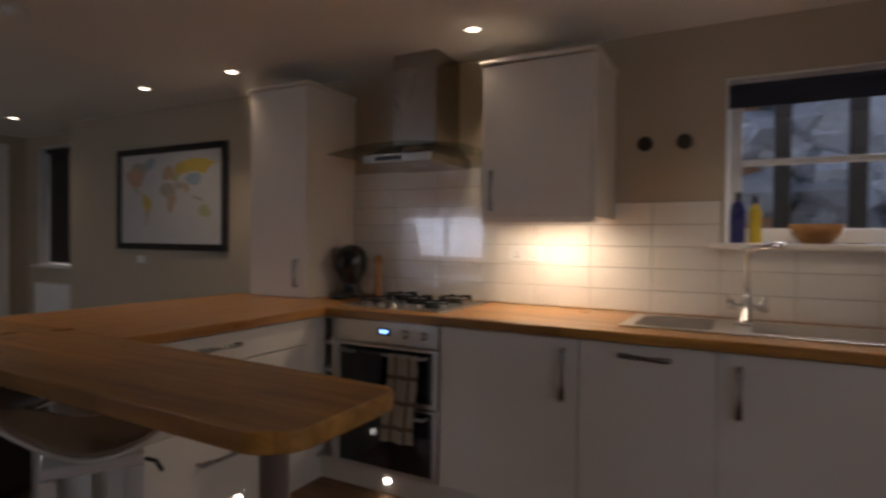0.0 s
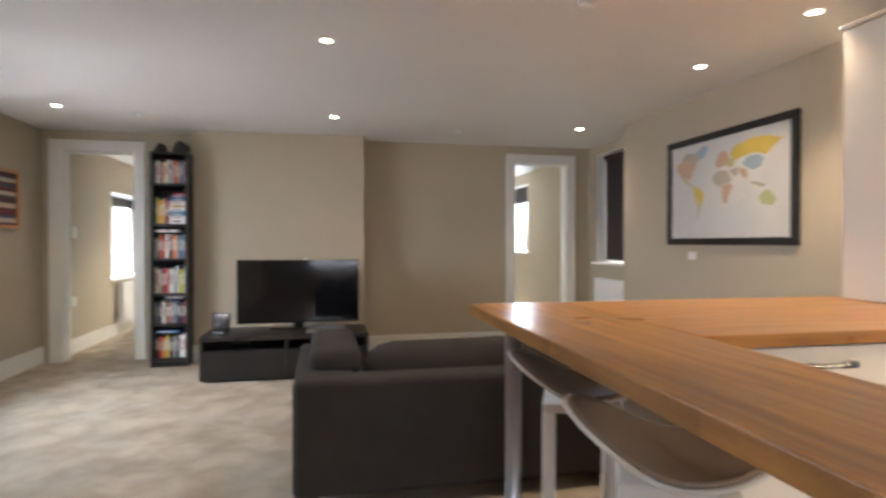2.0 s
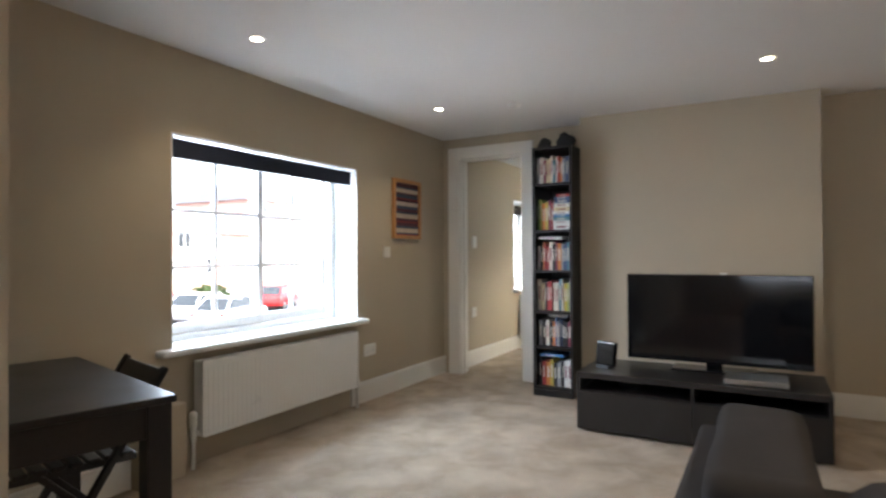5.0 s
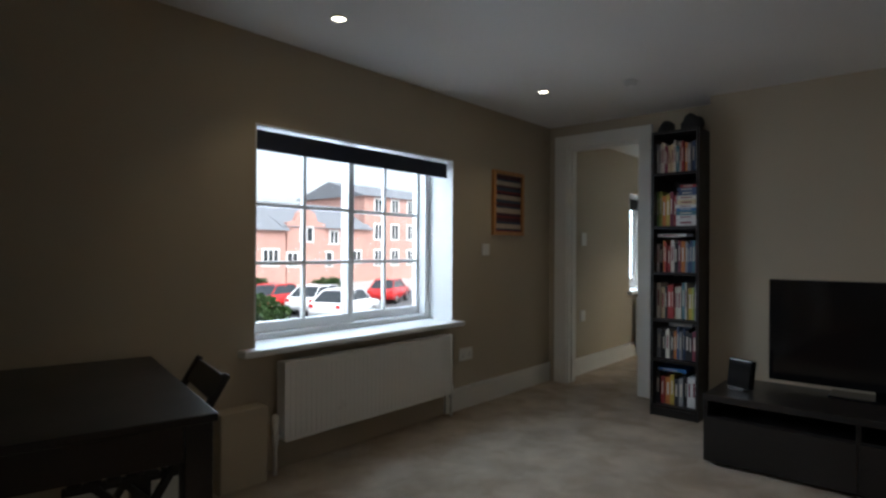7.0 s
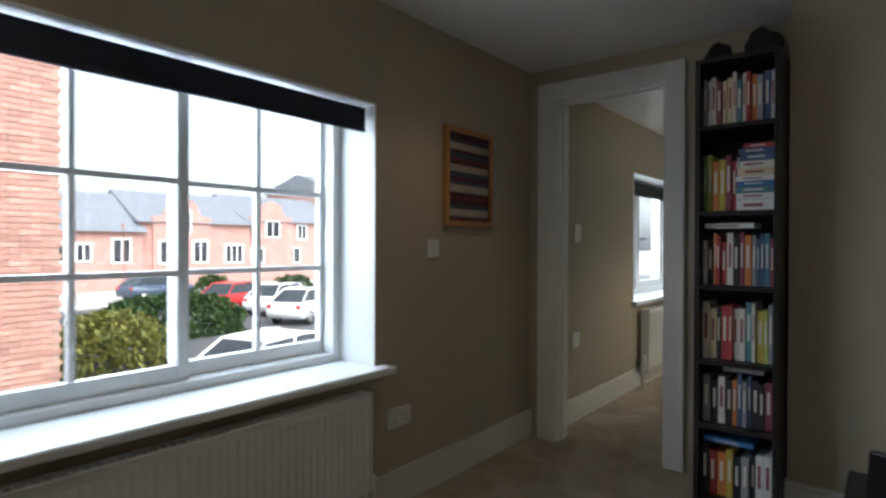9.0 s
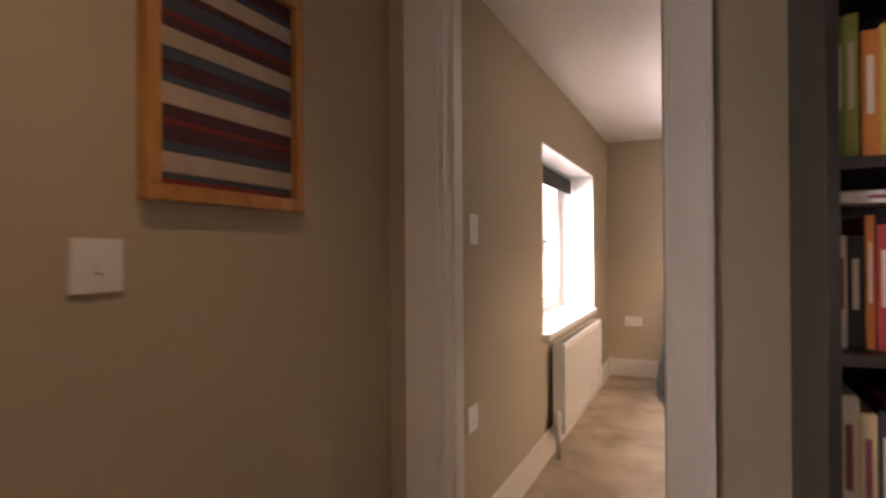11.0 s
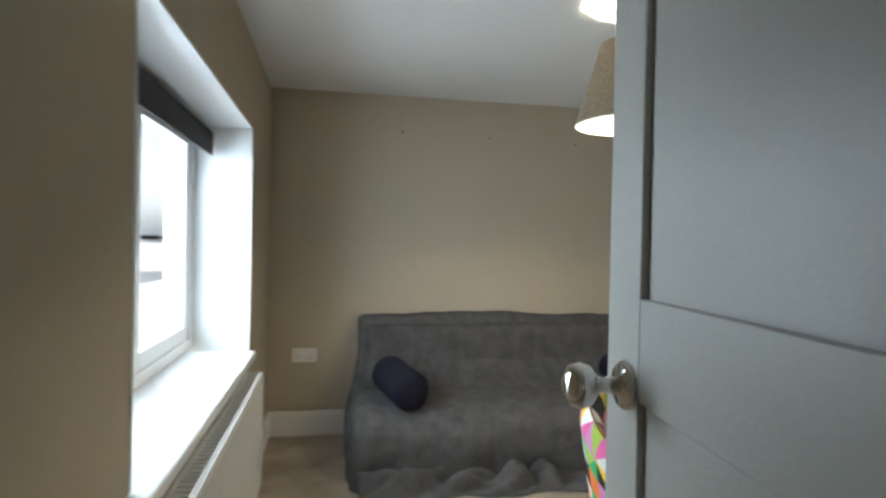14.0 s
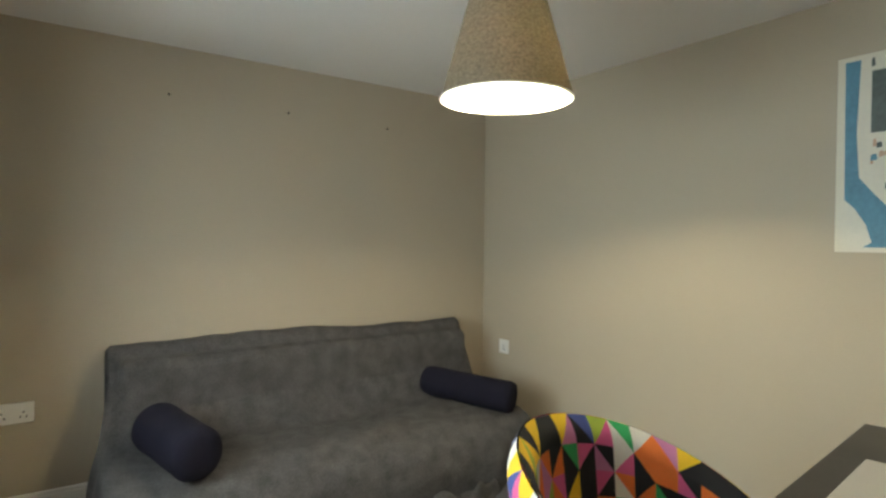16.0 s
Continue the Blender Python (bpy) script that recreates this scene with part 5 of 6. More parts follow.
for z, c, yy, w in ((SHELVES[3] + 0.252, "white", BY0 + 0.03, 0.20), (SHELVES[1] + 0.234, "grey", BY0 + 0.11, 0.16), (SHELVES[0] + 0.234, "blue", BY0 + 0.03, 0.20)):
    book(yy, w, z, 0.022, 0.16, SP[c], True)
for y0, r in ((-1.34, 0.055), (-1.16, 0.07)):
    ct = thing("dark_ornament", (-5.98, y0, BZ), "dark lumpy ornament on top of the bookcase", "ornament")
    bm = B()
    t = bmesh.new()
    bmesh.ops.create_icosphere(t, subdivisions=3, radius=r)
    for v in t.verts:
        v.co *= 1 + 0.35 * noise.noise(v.co * 22)
        v.co.z = max(v.co.z * 1.1, -r * 0.6) + r * 0.6
    merge(bm, t, 0, Matrix.Translation((-5.98, y0, BZ)))
    part("ornament_body", bm, IRON, ct, "", True)

# television and its bench
tvb = thing("tv_bench", (-5.4, -0.15, 0), "low black-brown television bench with open slots", "tv bench")
TX0, TX1, TY0, TY1, TZ = -5.70, -5.12, -0.83, 0.56, 0.385
bm = B()
box(bm, TX0, TX1, TY0, TY1, TZ - 0.035, TZ, 0.003)
part("top", bm, BLACK, tvb)
for y in (TY0, -0.145, TY1 - 0.02):
    bm = B()
    box(bm, TX0, TX1 - 0.01, y, y + 0.02, 0.02, TZ - 0.035, 0.001)
    part("upright", bm, BLACK, tvb)
bm = B()
box(bm, TX0, TX1 - 0.02, TY0 + 0.02, TY1 - 0.02, 0.02, 0.04)
part("bottom", bm, BLACK, tvb)
bm = B()
box(bm, TX0, TX0 + 0.008, TY0 + 0.02, TY1 - 0.02, 0.04, TZ - 0.035)
part("back_panel", bm, BLACK, tvb)
bm = B()
box(bm, TX0 + 0.02, TX1 - 0.02, TY0 + 0.021, TY1 - 0.021, 0.255, 0.268)
part("shelf", bm, BLACK, tvb)
for y0, y1 in ((TY0 + 0.003, -0.137), (-0.133, TY1 - 0.003)):
    bm = B()
    box(bm, TX1 - 0.018, TX1, y0, y1, 0.022, 0.262, 0.002)
    part("drawer_front", bm, BLACK, tvb)
bm = B()
box(bm, TX0 + 0.05, TX1 - 0.05, TY0 + 0.05, TY1 - 0.05, 0, 0.02)
part("plinth", bm, BLACK, tvb)
tv = thing("television", (-5.56, -0.05, TZ), "large black flat-screen television on the bench", "television")
bm = B()
box(bm, -5.625, -5.585, -0.60, 0.505, 0.425, 1.01, 0.006)
part("casing", bm, BLACKGLOSS, tv)
bm = B()
box(bm, -5.586, -5.583, -0.582, 0.487, 0.455, 0.995)
part("screen", bm, SCREEN, tv, "switched-off dark screen")
bm = B()
box(bm, -5.68, -5.48, -0.30, 0.20, TZ, TZ + 0.012, 0.005)
part("stand_base", bm, BLACKGLOSS, tv)
bm = B()
box(bm, -5.64, -5.60, -0.10, 0.0, TZ + 0.012, 0.45, 0.005)
part("stand_neck", bm, BLACKGLOSS, tv)
bm = B()
box(bm, -5.62, -5.60, -0.01, 0.03, 1.01, 1.022, 0.003)
part("camera_bump", bm, PLASTIC, tv)
dp = thing("disc_player", (-5.3, 0.2, TZ), "slim silver disc player on the television bench", "disc player")
bm = B()
box(bm, -5.42, -5.17, 0.03, 0.36, TZ + 0.004, TZ + 0.035, 0.004)
part("case", bm, STEEL, dp)
for fx in (-5.40, -5.19):
    for fy in (0.06, 0.33):
        bm = B()
        lathe(bm, [(0.012, 0), (0.012, 0.005)], (fx, fy, TZ), 10)
        part("foot", bm, DARKGREY, dp)
rt = thing("router", (-5.4, -0.71, TZ), "small black router standing on the bench", "router")
bm = B()
box(bm, -0.02, 0.02, -0.075, 0.075, 0, 0.16, 0.008, 3, 0, pose(-5.36, -0.70, TZ + 0.012, 0, -8, -25))
part("case", bm, BLACKGLOSS, rt)
bm = B()
box(bm, -0.04, 0.04, -0.05, 0.05, 0, 0.014, 0.004, 2, 0, pose(-5.36, -0.70, TZ, 0, 0, -25))
part("foot", bm, DARKGREY, rt)
bm = B()
box(bm, -5.45, -5.30, -0.60, -0.45, 0.268, 0.32, 0.006)
single("set_top_box", bm, BLACKGLOSS, "black set-top box in the bench slot", "set-top box")

# woven picture
pc = thing("woven_picture", (-5.65, YS, 1.29), "striped woven textile in an orange pine frame", "picture")
PX0, PX1, PZ0, PZ1 = -5.868, -5.435, 1.29, 1.805
for a in ((PX0, PX1, PZ0, PZ0 + 0.03), (PX0, PX1, PZ1 - 0.03, PZ1), (PX0, PX0 + 0.03, PZ0 + 0.03, PZ1 - 0.03), (PX1 - 0.03, PX1, PZ0 + 0.03, PZ1 - 0.03)):
    bm = B()
    box(bm, a[0], a[1], YS + 0.001, YS + 0.03, a[2], a[3], 0.003)
    part("frame_side", bm, ORANGEWOOD, pc)
z = PZ0 + 0.03
pat = [(3, .012), (2, .012), (0, .038), (2, .02), (1, .03), (3, .012), (1, .025), (0, .04), (2, .015), (1, .028), (2, .025), (0, .035), (1, .02), (3, .012), (2, .03), (1, .016), (0, .035), (2, .015), (1, .035)]
tot = sum(h for _, h in pat)
for mi, h in pat:
    h *= (PZ1 - PZ0 - 0.06) / tot
    bm = B()
    box(bm, PX0 + 0.03, PX1 - 0.03, YS + 0.002, YS + 0.012, z, z + h, 0.0015)
    part("woven_band", bm, STRIPES[mi], pc)
    z += h

# dining table and folding chairs
tb = thing("dining_table", (-2.1, -1.78, 0), "black-brown wooden dining table", "dining table")
DX0, DX1, DY0, DY1, DZ = -2.545, -1.40, -2.25, -1.28, 0.74
bm = B()
box(bm, DX0, DX1, DY0, DY1, DZ - 0.022, DZ, 0.004)
part("tabletop", bm, BLACK, tb)
for a in ((DX0 + 0.05, DX1 - 0.05, DY0 + 0.02, DY0 + 0.04), (DX0 + 0.05, DX1 - 0.05, DY1 - 0.04, DY1 - 0.02), (DX0 + 0.02, DX0 + 0.04, DY0 + 0.05, DY1 - 0.05), (DX1 - 0.04, DX1 - 0.02, DY0 + 0.05, DY1 - 0.05)):
    bm = B()
    box(bm, *a, DZ - 0.12, DZ - 0.022, 0.002)
    part("apron", bm, BLACK, tb)
for lx in (DX0 + 0.01, DX1 - 0.08):
    for ly in (DY0 + 0.01, DY1 - 0.08):
        bm = B()
        box(bm, lx, lx + 0.07, ly, ly + 0.07, 0, DZ - 0.022, 0.004)
        part("leg", bm, BLACK, tb)


tb.matrix_basis = Matrix.Translation((DX0, DY1, 0)) @ Matrix.Rotation(radians(-13), 4, "Z") @ Matrix.Translation((-DX0, -DY1, 0)) @ tb.matrix_basis


def folding_chair():
    c = thing("folding_chair", (0, 0, 0), "black wooden folding chair with a slatted seat", "chair", "chairs at the dining table")
    for sy in (-0.2, 0.2):
        for p, q in (((-0.275, sy, 0.735), (0.16, sy, 0.0)), ((0.14, sy * 0.86, 0.45), (-0.28, sy * 0.86, 0.0))):
            bm = B()
            p, q = Vector(p), Vector(q)
            L_ = (q - p).length
            t = bmesh.new()
            bmesh.ops.create_cube(t, size=1)
            for v in t.verts:
                v.co = Vector((v.co.x * 0.035, v.co.y * 0.022, v.co.z * L_))
            bmesh.ops.bevel(t, geom=t.edges[:], offset=0.004, segments=2, affect="EDGES")
            merge(bm, t, 0, Matrix.Translation((p + q) / 2) @ (q - p).to_track_quat("Z", "Y").to_matrix().to_4x4())
            part("leg", bm, BLACK, c)
    for k in range(7):
        bm = B()
        box(bm, -0.17 + k * 0.053, -0.13 + k * 0.053, -0.19, 0.19, 0.43, 0.448, 0.004)
        part("seat_slat", bm, BLACK, c)
    for sy in (-0.15, 0.15):
        bm = B()
        box(bm, -0.19, 0.20, sy - 0.012, sy + 0.012, 0.405, 0.43, 0.003)
        part("seat_rail", bm, BLACK, c)
    bm = B()
    box(bm, -0.009, 0.009, -0.185, 0.185, -0.045, 0.045, 0.006, 2, 0, pose(-0.25, 0, 0.685, 0, -31, 0))
    part("back_slat", bm, BLACK, c)
    bm = B()
    box(bm, -0.009, 0.009, -0.185, 0.185, -0.03, 0.03, 0.006, 2, 0, pose(-0.193, 0, 0.59, 0, -31, 0))
    part("back_slat", bm, BLACK, c)
    for x, z in ((0.12, 0.07), (-0.24, 0.05)):
        bm = B()
        box(bm, x - 0.012, x + 0.012, -0.19, 0.19, z - 0.015, z + 0.015, 0.003)
        part("stretcher", bm, BLACK, c)
    return c


fc = folding_chair()
fc.matrix_basis = pose(-2.59, -1.98, 0, 0, 0, -14)

# ---- bedroom ----
# open door leaf
dl = thing("door_1", (-6.55, -1.685, 0.008), "grey-white panelled door standing open with a chrome knob", "door", "", "structure")
LW, LH, LT = 0.90, 2.04, 0.036
dm = Matrix.Translation((-6.508, -1.680, 0.008)) @ Matrix.Rotation(radians(180 - 5.8), 4, "Z")
# leaf runs along local +x, its room face is local +y
for nm, x0, x1, z0, z1 in (("stile", 0, 0.105, 0, LH), ("stile", LW - 0.105, LW, 0, LH), ("rail", 0.105, LW - 0.105, 0, 0.20), ("rail", 0.105, LW - 0.105, 1.05, 1.185), ("rail", 0.105, LW - 0.105, LH - 0.115, LH)):
    bm = B()
    box(bm, x0, x1, -LT / 2, LT / 2, z0, z1, 0.0015, 1, 0, dm)
    part(nm, bm, DOORPAINT, dl)
for z0, z1 in ((0.20, 1.05), (1.185, LH - 0.115)):
    bm = B()
    box(bm, 0.105, LW - 0.105, -LT / 2 + 0.010, LT / 2 - 0.010, z0, z1, 0, 1, 0, dm)
    part("panel", bm, DOORPAINT, dl)
for sg in (1, -1):
    bm = B()
    mk = dm @ Matrix.Translation((LW - 0.068, sg * LT / 2, 1.065)) @ Matrix.Rotation(radians(-90 * sg), 4, "X")
    lathe(bm, [(0.034, 0.0), (0.034, 0.004), (0.028, 0.010), (0.012, 0.014), (0.010, 0.034), (0.014, 0.042), (0.027, 0.052), (0.031, 0.064), (0.027, 0.078), (0.012, 0.086)], (0, 0, 0), 30, 0, "z", mk)
    part("door_knob", bm, CHROME, dl, "polished chrome knob")
for z in (0.25, 1.0, 1.75):
    bm = B()
    lathe(bm, [(0.007, 0), (0.007, 0.09)], (-6.50, -1.672, z), 12)
    part("hinge", bm, STEEL, dl)

# sofa bed under a throw
sb = thing("sofa_bed", (-10.0, -0.85, 0), "low sofa bed covered by a grey fleece throw", "sofa bed")
bm = B()
box(bm, -10.12, -9.66, -1.78, 0.12, 0.05, 0.335, 0.04, 3)
part("seat_base", bm, THROW, sb)
bm = B()
box(bm, -10.37, -10.16, -1.80, 0.10, 0.05, 0.74, 0.05, 3)
part("back_base", bm, THROW, sb)
prof = [(-10.395, 0.35), (-10.395, 0.60), (-10.39, 0.74), (-10.37, 0.79), (-10.33, 0.797), (-10.29, 0.78), (-10.25, 0.70), (-10.20, 0.60), (-10.15, 0.50), (-10.10, 0.40), (-10.03, 0.37), (-9.90, 0.375), (-9.78, 0.378), (-9.69, 0.365),
        (-9.63, 0.34), (-9.598, 0.30), (-9.585, 0.26), (-9.575, 0.18), (-9.565, 0.10), (-9.55, 0.035), (-9.50, 0.015), (-9.44, 0.013)]


def interp(tab, s):
    k = min(int(s * (len(tab) - 1)), len(tab) - 2)
    f = s * (len(tab) - 1) - k
    return [a + (b - a) * f for a, b in zip(tab[k], tab[k + 1])]


bm = B()
NS, NY = 110, 120
grid = []
for i in range(NY + 1):
    v = i / NY
    y = -1.99 + v * 2.24
    row = []
    for j in range(NS + 1):
        x, z = interp(prof, j / NS)
        yy = y
        edge = max(0.0, (-1.83 - y) / 0.16, (y - 0.12) / 0.13)
        drop = min(1.0, edge)
        zt = z
        s_ = -1 if y < 0 else 1
        rim_y = -1.855 if y < 0 else 0.12
        if drop > 0:
            zt = z * (1 - drop ** 1.2) + 0.012
            seat = max(0.0, min(1.0, (x + 10.22) / 0.12))
            tuck = 0.075 * math.sin(math.pi * min(1.0, drop * 1.1)) * (1 - seat)
            swell = 0.045 * math.sin(math.pi * min(1.0, 0.15 + drop * 0.75)) * seat
            yy = rim_y + s_ * (swell - tuck + 0.03 * drop)
            yy += s_ * 0.018 * drop * math.sin(x * 34 + 3 * noise.noise((x * 5, y, 1)))
        w = Vector((x * 3.1, yy * 2.2, zt * 3.1))
        fold = 0.022 * noise.noise(w) + 0.011 * noise.noise(w * 2.6) + 0.005 * noise.noise(w * 7)
        front = max(0.0, min(1.0, (x + 9.64) / 0.05)) * (1 if zt < 0.38 else 0)
        x += front * (0.035 * math.sin(math.pi * min(1.0, zt / 0.37)) + 0.010 * math.sin(yy * 17 + 4 * noise.noise((yy * 2, 0, 0))) * (1 - zt / 0.4))
        if drop > 0 and x > -9.8:
            x -= 0.10 * drop * (x + 9.8) / 0.3
        crest = 0.004 * math.sin(yy * 5.0 + 1.0) if z > 0.7 else 0.0
        row.append(bm.verts.new((x + fold * (0.6 if z > 0.45 or front else 0.1), yy + fold * 0.5 * drop, max(zt + crest + fold * (0.8 if 0.3 < z else 0.2), 0.010))))
    grid.append(row)
for i in range(NY):
    for j in range(NS):
        bm.faces.new((grid[i][j], grid[i][j + 1], grid[i + 1][j + 1], grid[i + 1][j]))
bmesh.ops.recalc_face_normals(bm, faces=bm.faces[:])
single("throw_blanket", bm, THROW, "grey fleece throw draped over the sofa bed", "throw", "", "", True)
# trailing hem gathered on the carpet
bm = B()
rows = []
for i in range(141):
    y = -1.86 + i / 140 * 1.98
    row = []
    for k in range(22):
        a = k / 21
        wob = noise.noise((y * 2.6, 5, 0))
        x = -9.58 + a * (0.25 + 0.10 * wob) + 0.03 * noise.noise((y * 7, a * 3, 9))
        ridge = math.sin(math.pi * a)
        z = 0.012 + 0.085 * ridge * (0.6 + 0.8 * noise.noise((y * 5, a * 4, 2)))
        z += 0.05 * ridge * math.sin(y * 26 + a * 9 + 5 * noise.noise((y * 3, a * 2, 1))) + 0.016 * ridge * math.sin(a * 15 + 6 * wob)
        row.append(bm.verts.new((x, y + 0.03 * noise.noise((y * 6, a * 5, 4)), max(0.008, z))))
    rows.append(row)
for a, b in zip(rows, rows[1:]):
    for k in range(21):
        bm.faces.new((a[k], a[k + 1], b[k + 1], b[k]))
bmesh.ops.recalc_face_normals(bm, faces=bm.faces[:])
single("fallen_blanket_edge", bm, THROW, "crumpled hem of grey fleece lying on the carpet", "blanket", "", "", True)


def bolster(p, q, r, label):
    b = thing("bolster_cushion", ((p[0] + q[0]) / 2, (p[1] + q[1]) / 2, min(p[2], q[2]) - r), label, "cushion", "bolster cushions")
    p, q = Vector(p), Vector(q)
    L_ = (q - p).length
    bm = B()
    pr = [(0.01, 0.004), (r * 0.55, 0.0), (r * 0.9, 0.012), (r, 0.035)] + [(r * (1 + 0.02 * math.sin(k * 1.7)), L_ * k / 8) for k in range(1, 8)] + [(r, L_ - 0.035), (r * 0.9, L_ - 0.012), (r * 0.55, L_), (0.01, L_ - 0.004)]
    lathe(bm, pr, (0, 0, 0), 28, 0, "z", Matrix.Translation(p) @ (q - p).to_track_quat("Z", "Y").to_matrix().to_4x4())
    for v in bm.verts:
        v.co += 0.006 * Vector(noise.noise_vector(v.co * 8))
    part("cover", bm, NAVY, b, "", True)


bolster((-10.03, -1.68, 0.485), (-9.61, -1.58, 0.465), 0.105, "navy bolster cushion at the window end of the sofa bed")
bolster((-10.15, -0.22, 0.47), (-9.62, 0.00, 0.45), 0.085, "navy bolster cushion at the far end of the sofa bed")

# pendant lamp
pl = thing("pendant_lamp", (-8.73, -0.855, HB), "lit pendant lamp with a conical linen shade", "pendant lamp")
LX, LY = -8.73, -0.855


def cone_skin(r0, z0, r1, z1, seg=56, flip=False):
    bm = B()
    a = [bm.verts.new((LX + r0 * math.cos(6.283185 * i / seg), LY + r0 * math.sin(6.283185 * i / seg), z0)) for i in range(seg)]
    b = [bm.verts.new((LX + r1 * math.cos(6.283185 * i / seg), LY + r1 * math.sin(6.283185 * i / seg), z1)) for i in range(seg)]
    for i in range(seg):
        q = (a[i], a[(i + 1) % seg], b[(i + 1) % seg], b[i])
        bm.faces.new(q[::-1] if flip else q).smooth = True
    return bm


part("shade", cone_skin(0.212, 1.742, 0.122, 2.065), SHADE, pl, "brown-grey linen shade", True)
part("lining", cone_skin(0.209, 1.743, 0.119, 2.064, 56, True), SHADEIN, pl, "white shade lining", True)
bm = B()
tube(bm, [(LX + 0.2115 * math.cos(6.283185 * i / 48), LY + 0.2115 * math.sin(6.283185 * i / 48), 1.742) for i in range(49)], 0.003, 6)
part("bottom_hoop", bm, SHADEIN, pl)
bm = B()
lathe(bm, [(0.0025, 1.98), (0.0025, HB)], (LX, LY, 0), 8)
lathe(bm, [(0.045, HB - 0.03), (0.05, HB - 0.02), (0.05, HB - 0.001)], (LX, LY, 0), 20)
part("cord", bm, PLASTIC, pl)
bm = B()
lathe(bm, [(0.018, 1.91), (0.02, 1.985), (0.008, 1.99)], (LX, LY, 0), 16)
for k in range(3):
    a = k * 2.0944
    tube(bm, [(LX, LY, 1.975), (LX + 0.12 * math.cos(a), LY + 0.12 * math.sin(a), 2.058)], 0.002, 6)
part("lamp_holder", bm, PLASTIC, pl)
bm = B()
lathe(bm, [(0.012, 1.91), (0.02, 1.89), (0.03, 1.86), (0.024, 1.83), (0.006, 1.815)], (LX + 0.0, LY, 0), 20)
part("bulb", bm, emit("lit_bulb", (1.0, 0.85, 0.6), 25.0), pl, "glowing bulb", True)

# harlequin tub chair
ch = thing("tub_chair", (-8.0, -0.93, 0), "tub chair in multicoloured harlequin patterned fabric", "chair")
CX, CY, MID = -8.0, -0.93, 205


def rim(u):
    """Top height of the back at u from -1 to 1 round the arc."""
    return 0.85 - 0.22 * abs(u) ** 1.9


def skin(u, s, r):
    a = radians(MID + 104 * u)
    rr = r * (0.88 + 0.12 * s) + 0.03 * s * (1 - abs(u))
    z = 0.36 + (rim(u) - 0.36) * s
    return Vector((CX + rr * math.cos(a), CY + rr * math.sin(a), z))


def patchwork(r, name, flip):
    bm = B()
    nu, ns = 21, 7
    for i in range(nu):
        for j in range(ns):
            us = [-1 + 2 * (i + k) / nu for k in (0, 1)]
            ss = [(j + k) / ns for k in (0, 1)]
            quad = [(us[0], ss[0]), (us[1], ss[0]), (us[1], ss[1]), (us[0], ss[1])]
            tris = ((0, 1, 2), (0, 2, 3)) if (i + j) % 2 else ((0, 1, 3), (1, 2, 3))
            for tr in tris:
                p = [quad[k] for k in tr]
                n = 3
                vs = {}
                for a in range(n + 1):
                    for b in range(n + 1 - a):
                        c = n - a - b
                        u = (p[0][0] * a + p[1][0] * b + p[2][0] * c) / n
                        s_ = (p[0][1] * a + p[1][1] * b + p[2][1] * c) / n
                        # roll the top edge
                        q = skin(u, s_, r)
                        if s_ > 0.86:
                            k_ = (s_ - 0.86) / 0.14
                            d = Vector((math.cos(radians(MID + 104 * u)), math.sin(radians(MID + 104 * u)), 0))
                            q += d * (0.03 * k_ * k_) * (1 if flip else -1)
                        vs[a, b] = bm.verts.new(q)
                for a in range(n):
                    for b in range(n - a):
                        f = [vs[a, b], vs[a + 1, b], vs[a, b + 1]]
                        bm.faces.new(f if not flip else f[::-1]).smooth = True
                        if a + b < n - 1:
                            f = [vs[a + 1, b], vs[a + 1, b + 1], vs[a, b + 1]]
                            bm.faces.new(f if not flip else f[::-1]).smooth = True
    return part(name, bm, HARLEQUIN, ch, "", True)


patchwork(0.395, "outer_back", False)
patchwork(0.33, "inner_back", True)
bm = B()
for sgn in (-1, 1):
    pts = [(skin(sgn, s / 6, 0.362)) for s in range(7)]
    tube(bm, pts, 0.038, 12)
part("arm_edge", bm, HARLEQUIN, ch, "", True)
bm = B()
lathe(bm, [(0.02, 0.36), (0.28, 0.36), (0.325, 0.38), (0.33, 0.43), (0.30, 0.46), (0.02, 0.47)], (CX, CY, 0), 30)
part("seat", bm, HARLEQUIN, ch, "", True)
for k in range(4):
    a = radians(45 + 90 * k)
    bm = B()
    tube(bm, [(CX + 0.16 * math.cos(a), CY + 0.16 * math.sin(a), 0.37), (CX + 0.25 * math.cos(a), CY + 0.25 * math.sin(a), 0.0)], 0.016, 10)
    part("leg", bm, PALEWOOD, ch)

# desk
dk = thing("desk", (-7.45, -0.35, 0), "black-brown wooden desk with a plain top", "desk")
KX0, KX1, KY0, KY1, KZ = -8.024, -7.05, -0.86, 0.0, 0.745
bm = B()
box(bm, KX0, KX1, KY0, KY1, KZ - 0.034, KZ, 0.003)
part("desktop", bm, BLACK, dk)
for lx in (KX0 + 0.02, KX1 - 0.07):
    for ly in (KY0 + 0.02, KY1 - 0.07):
        bm = B()
        box(bm, lx, lx + 0.05, ly, ly + 0.05, 0, KZ - 0.034, 0.003)
        part("leg", bm, BLACK, dk)
dk.matrix_basis = Matrix.Translation((KX0, KY1, 0)) @ Matrix.Rotation(radians(7), 4, "Z") @ Matrix.Translation((-KX0, -KY1, 0)) @ dk.matrix_basis
lp = thing("laptop", (-7.75, -0.55, KZ), "closed pale grey laptop on the desk", "laptop")
bm = B()
box(bm, -0.17, 0.17, -0.12, 0.12, 0, 0.018, 0.006, 3, 0, pose(-7.75, -0.55, KZ, 0, 0, 97))
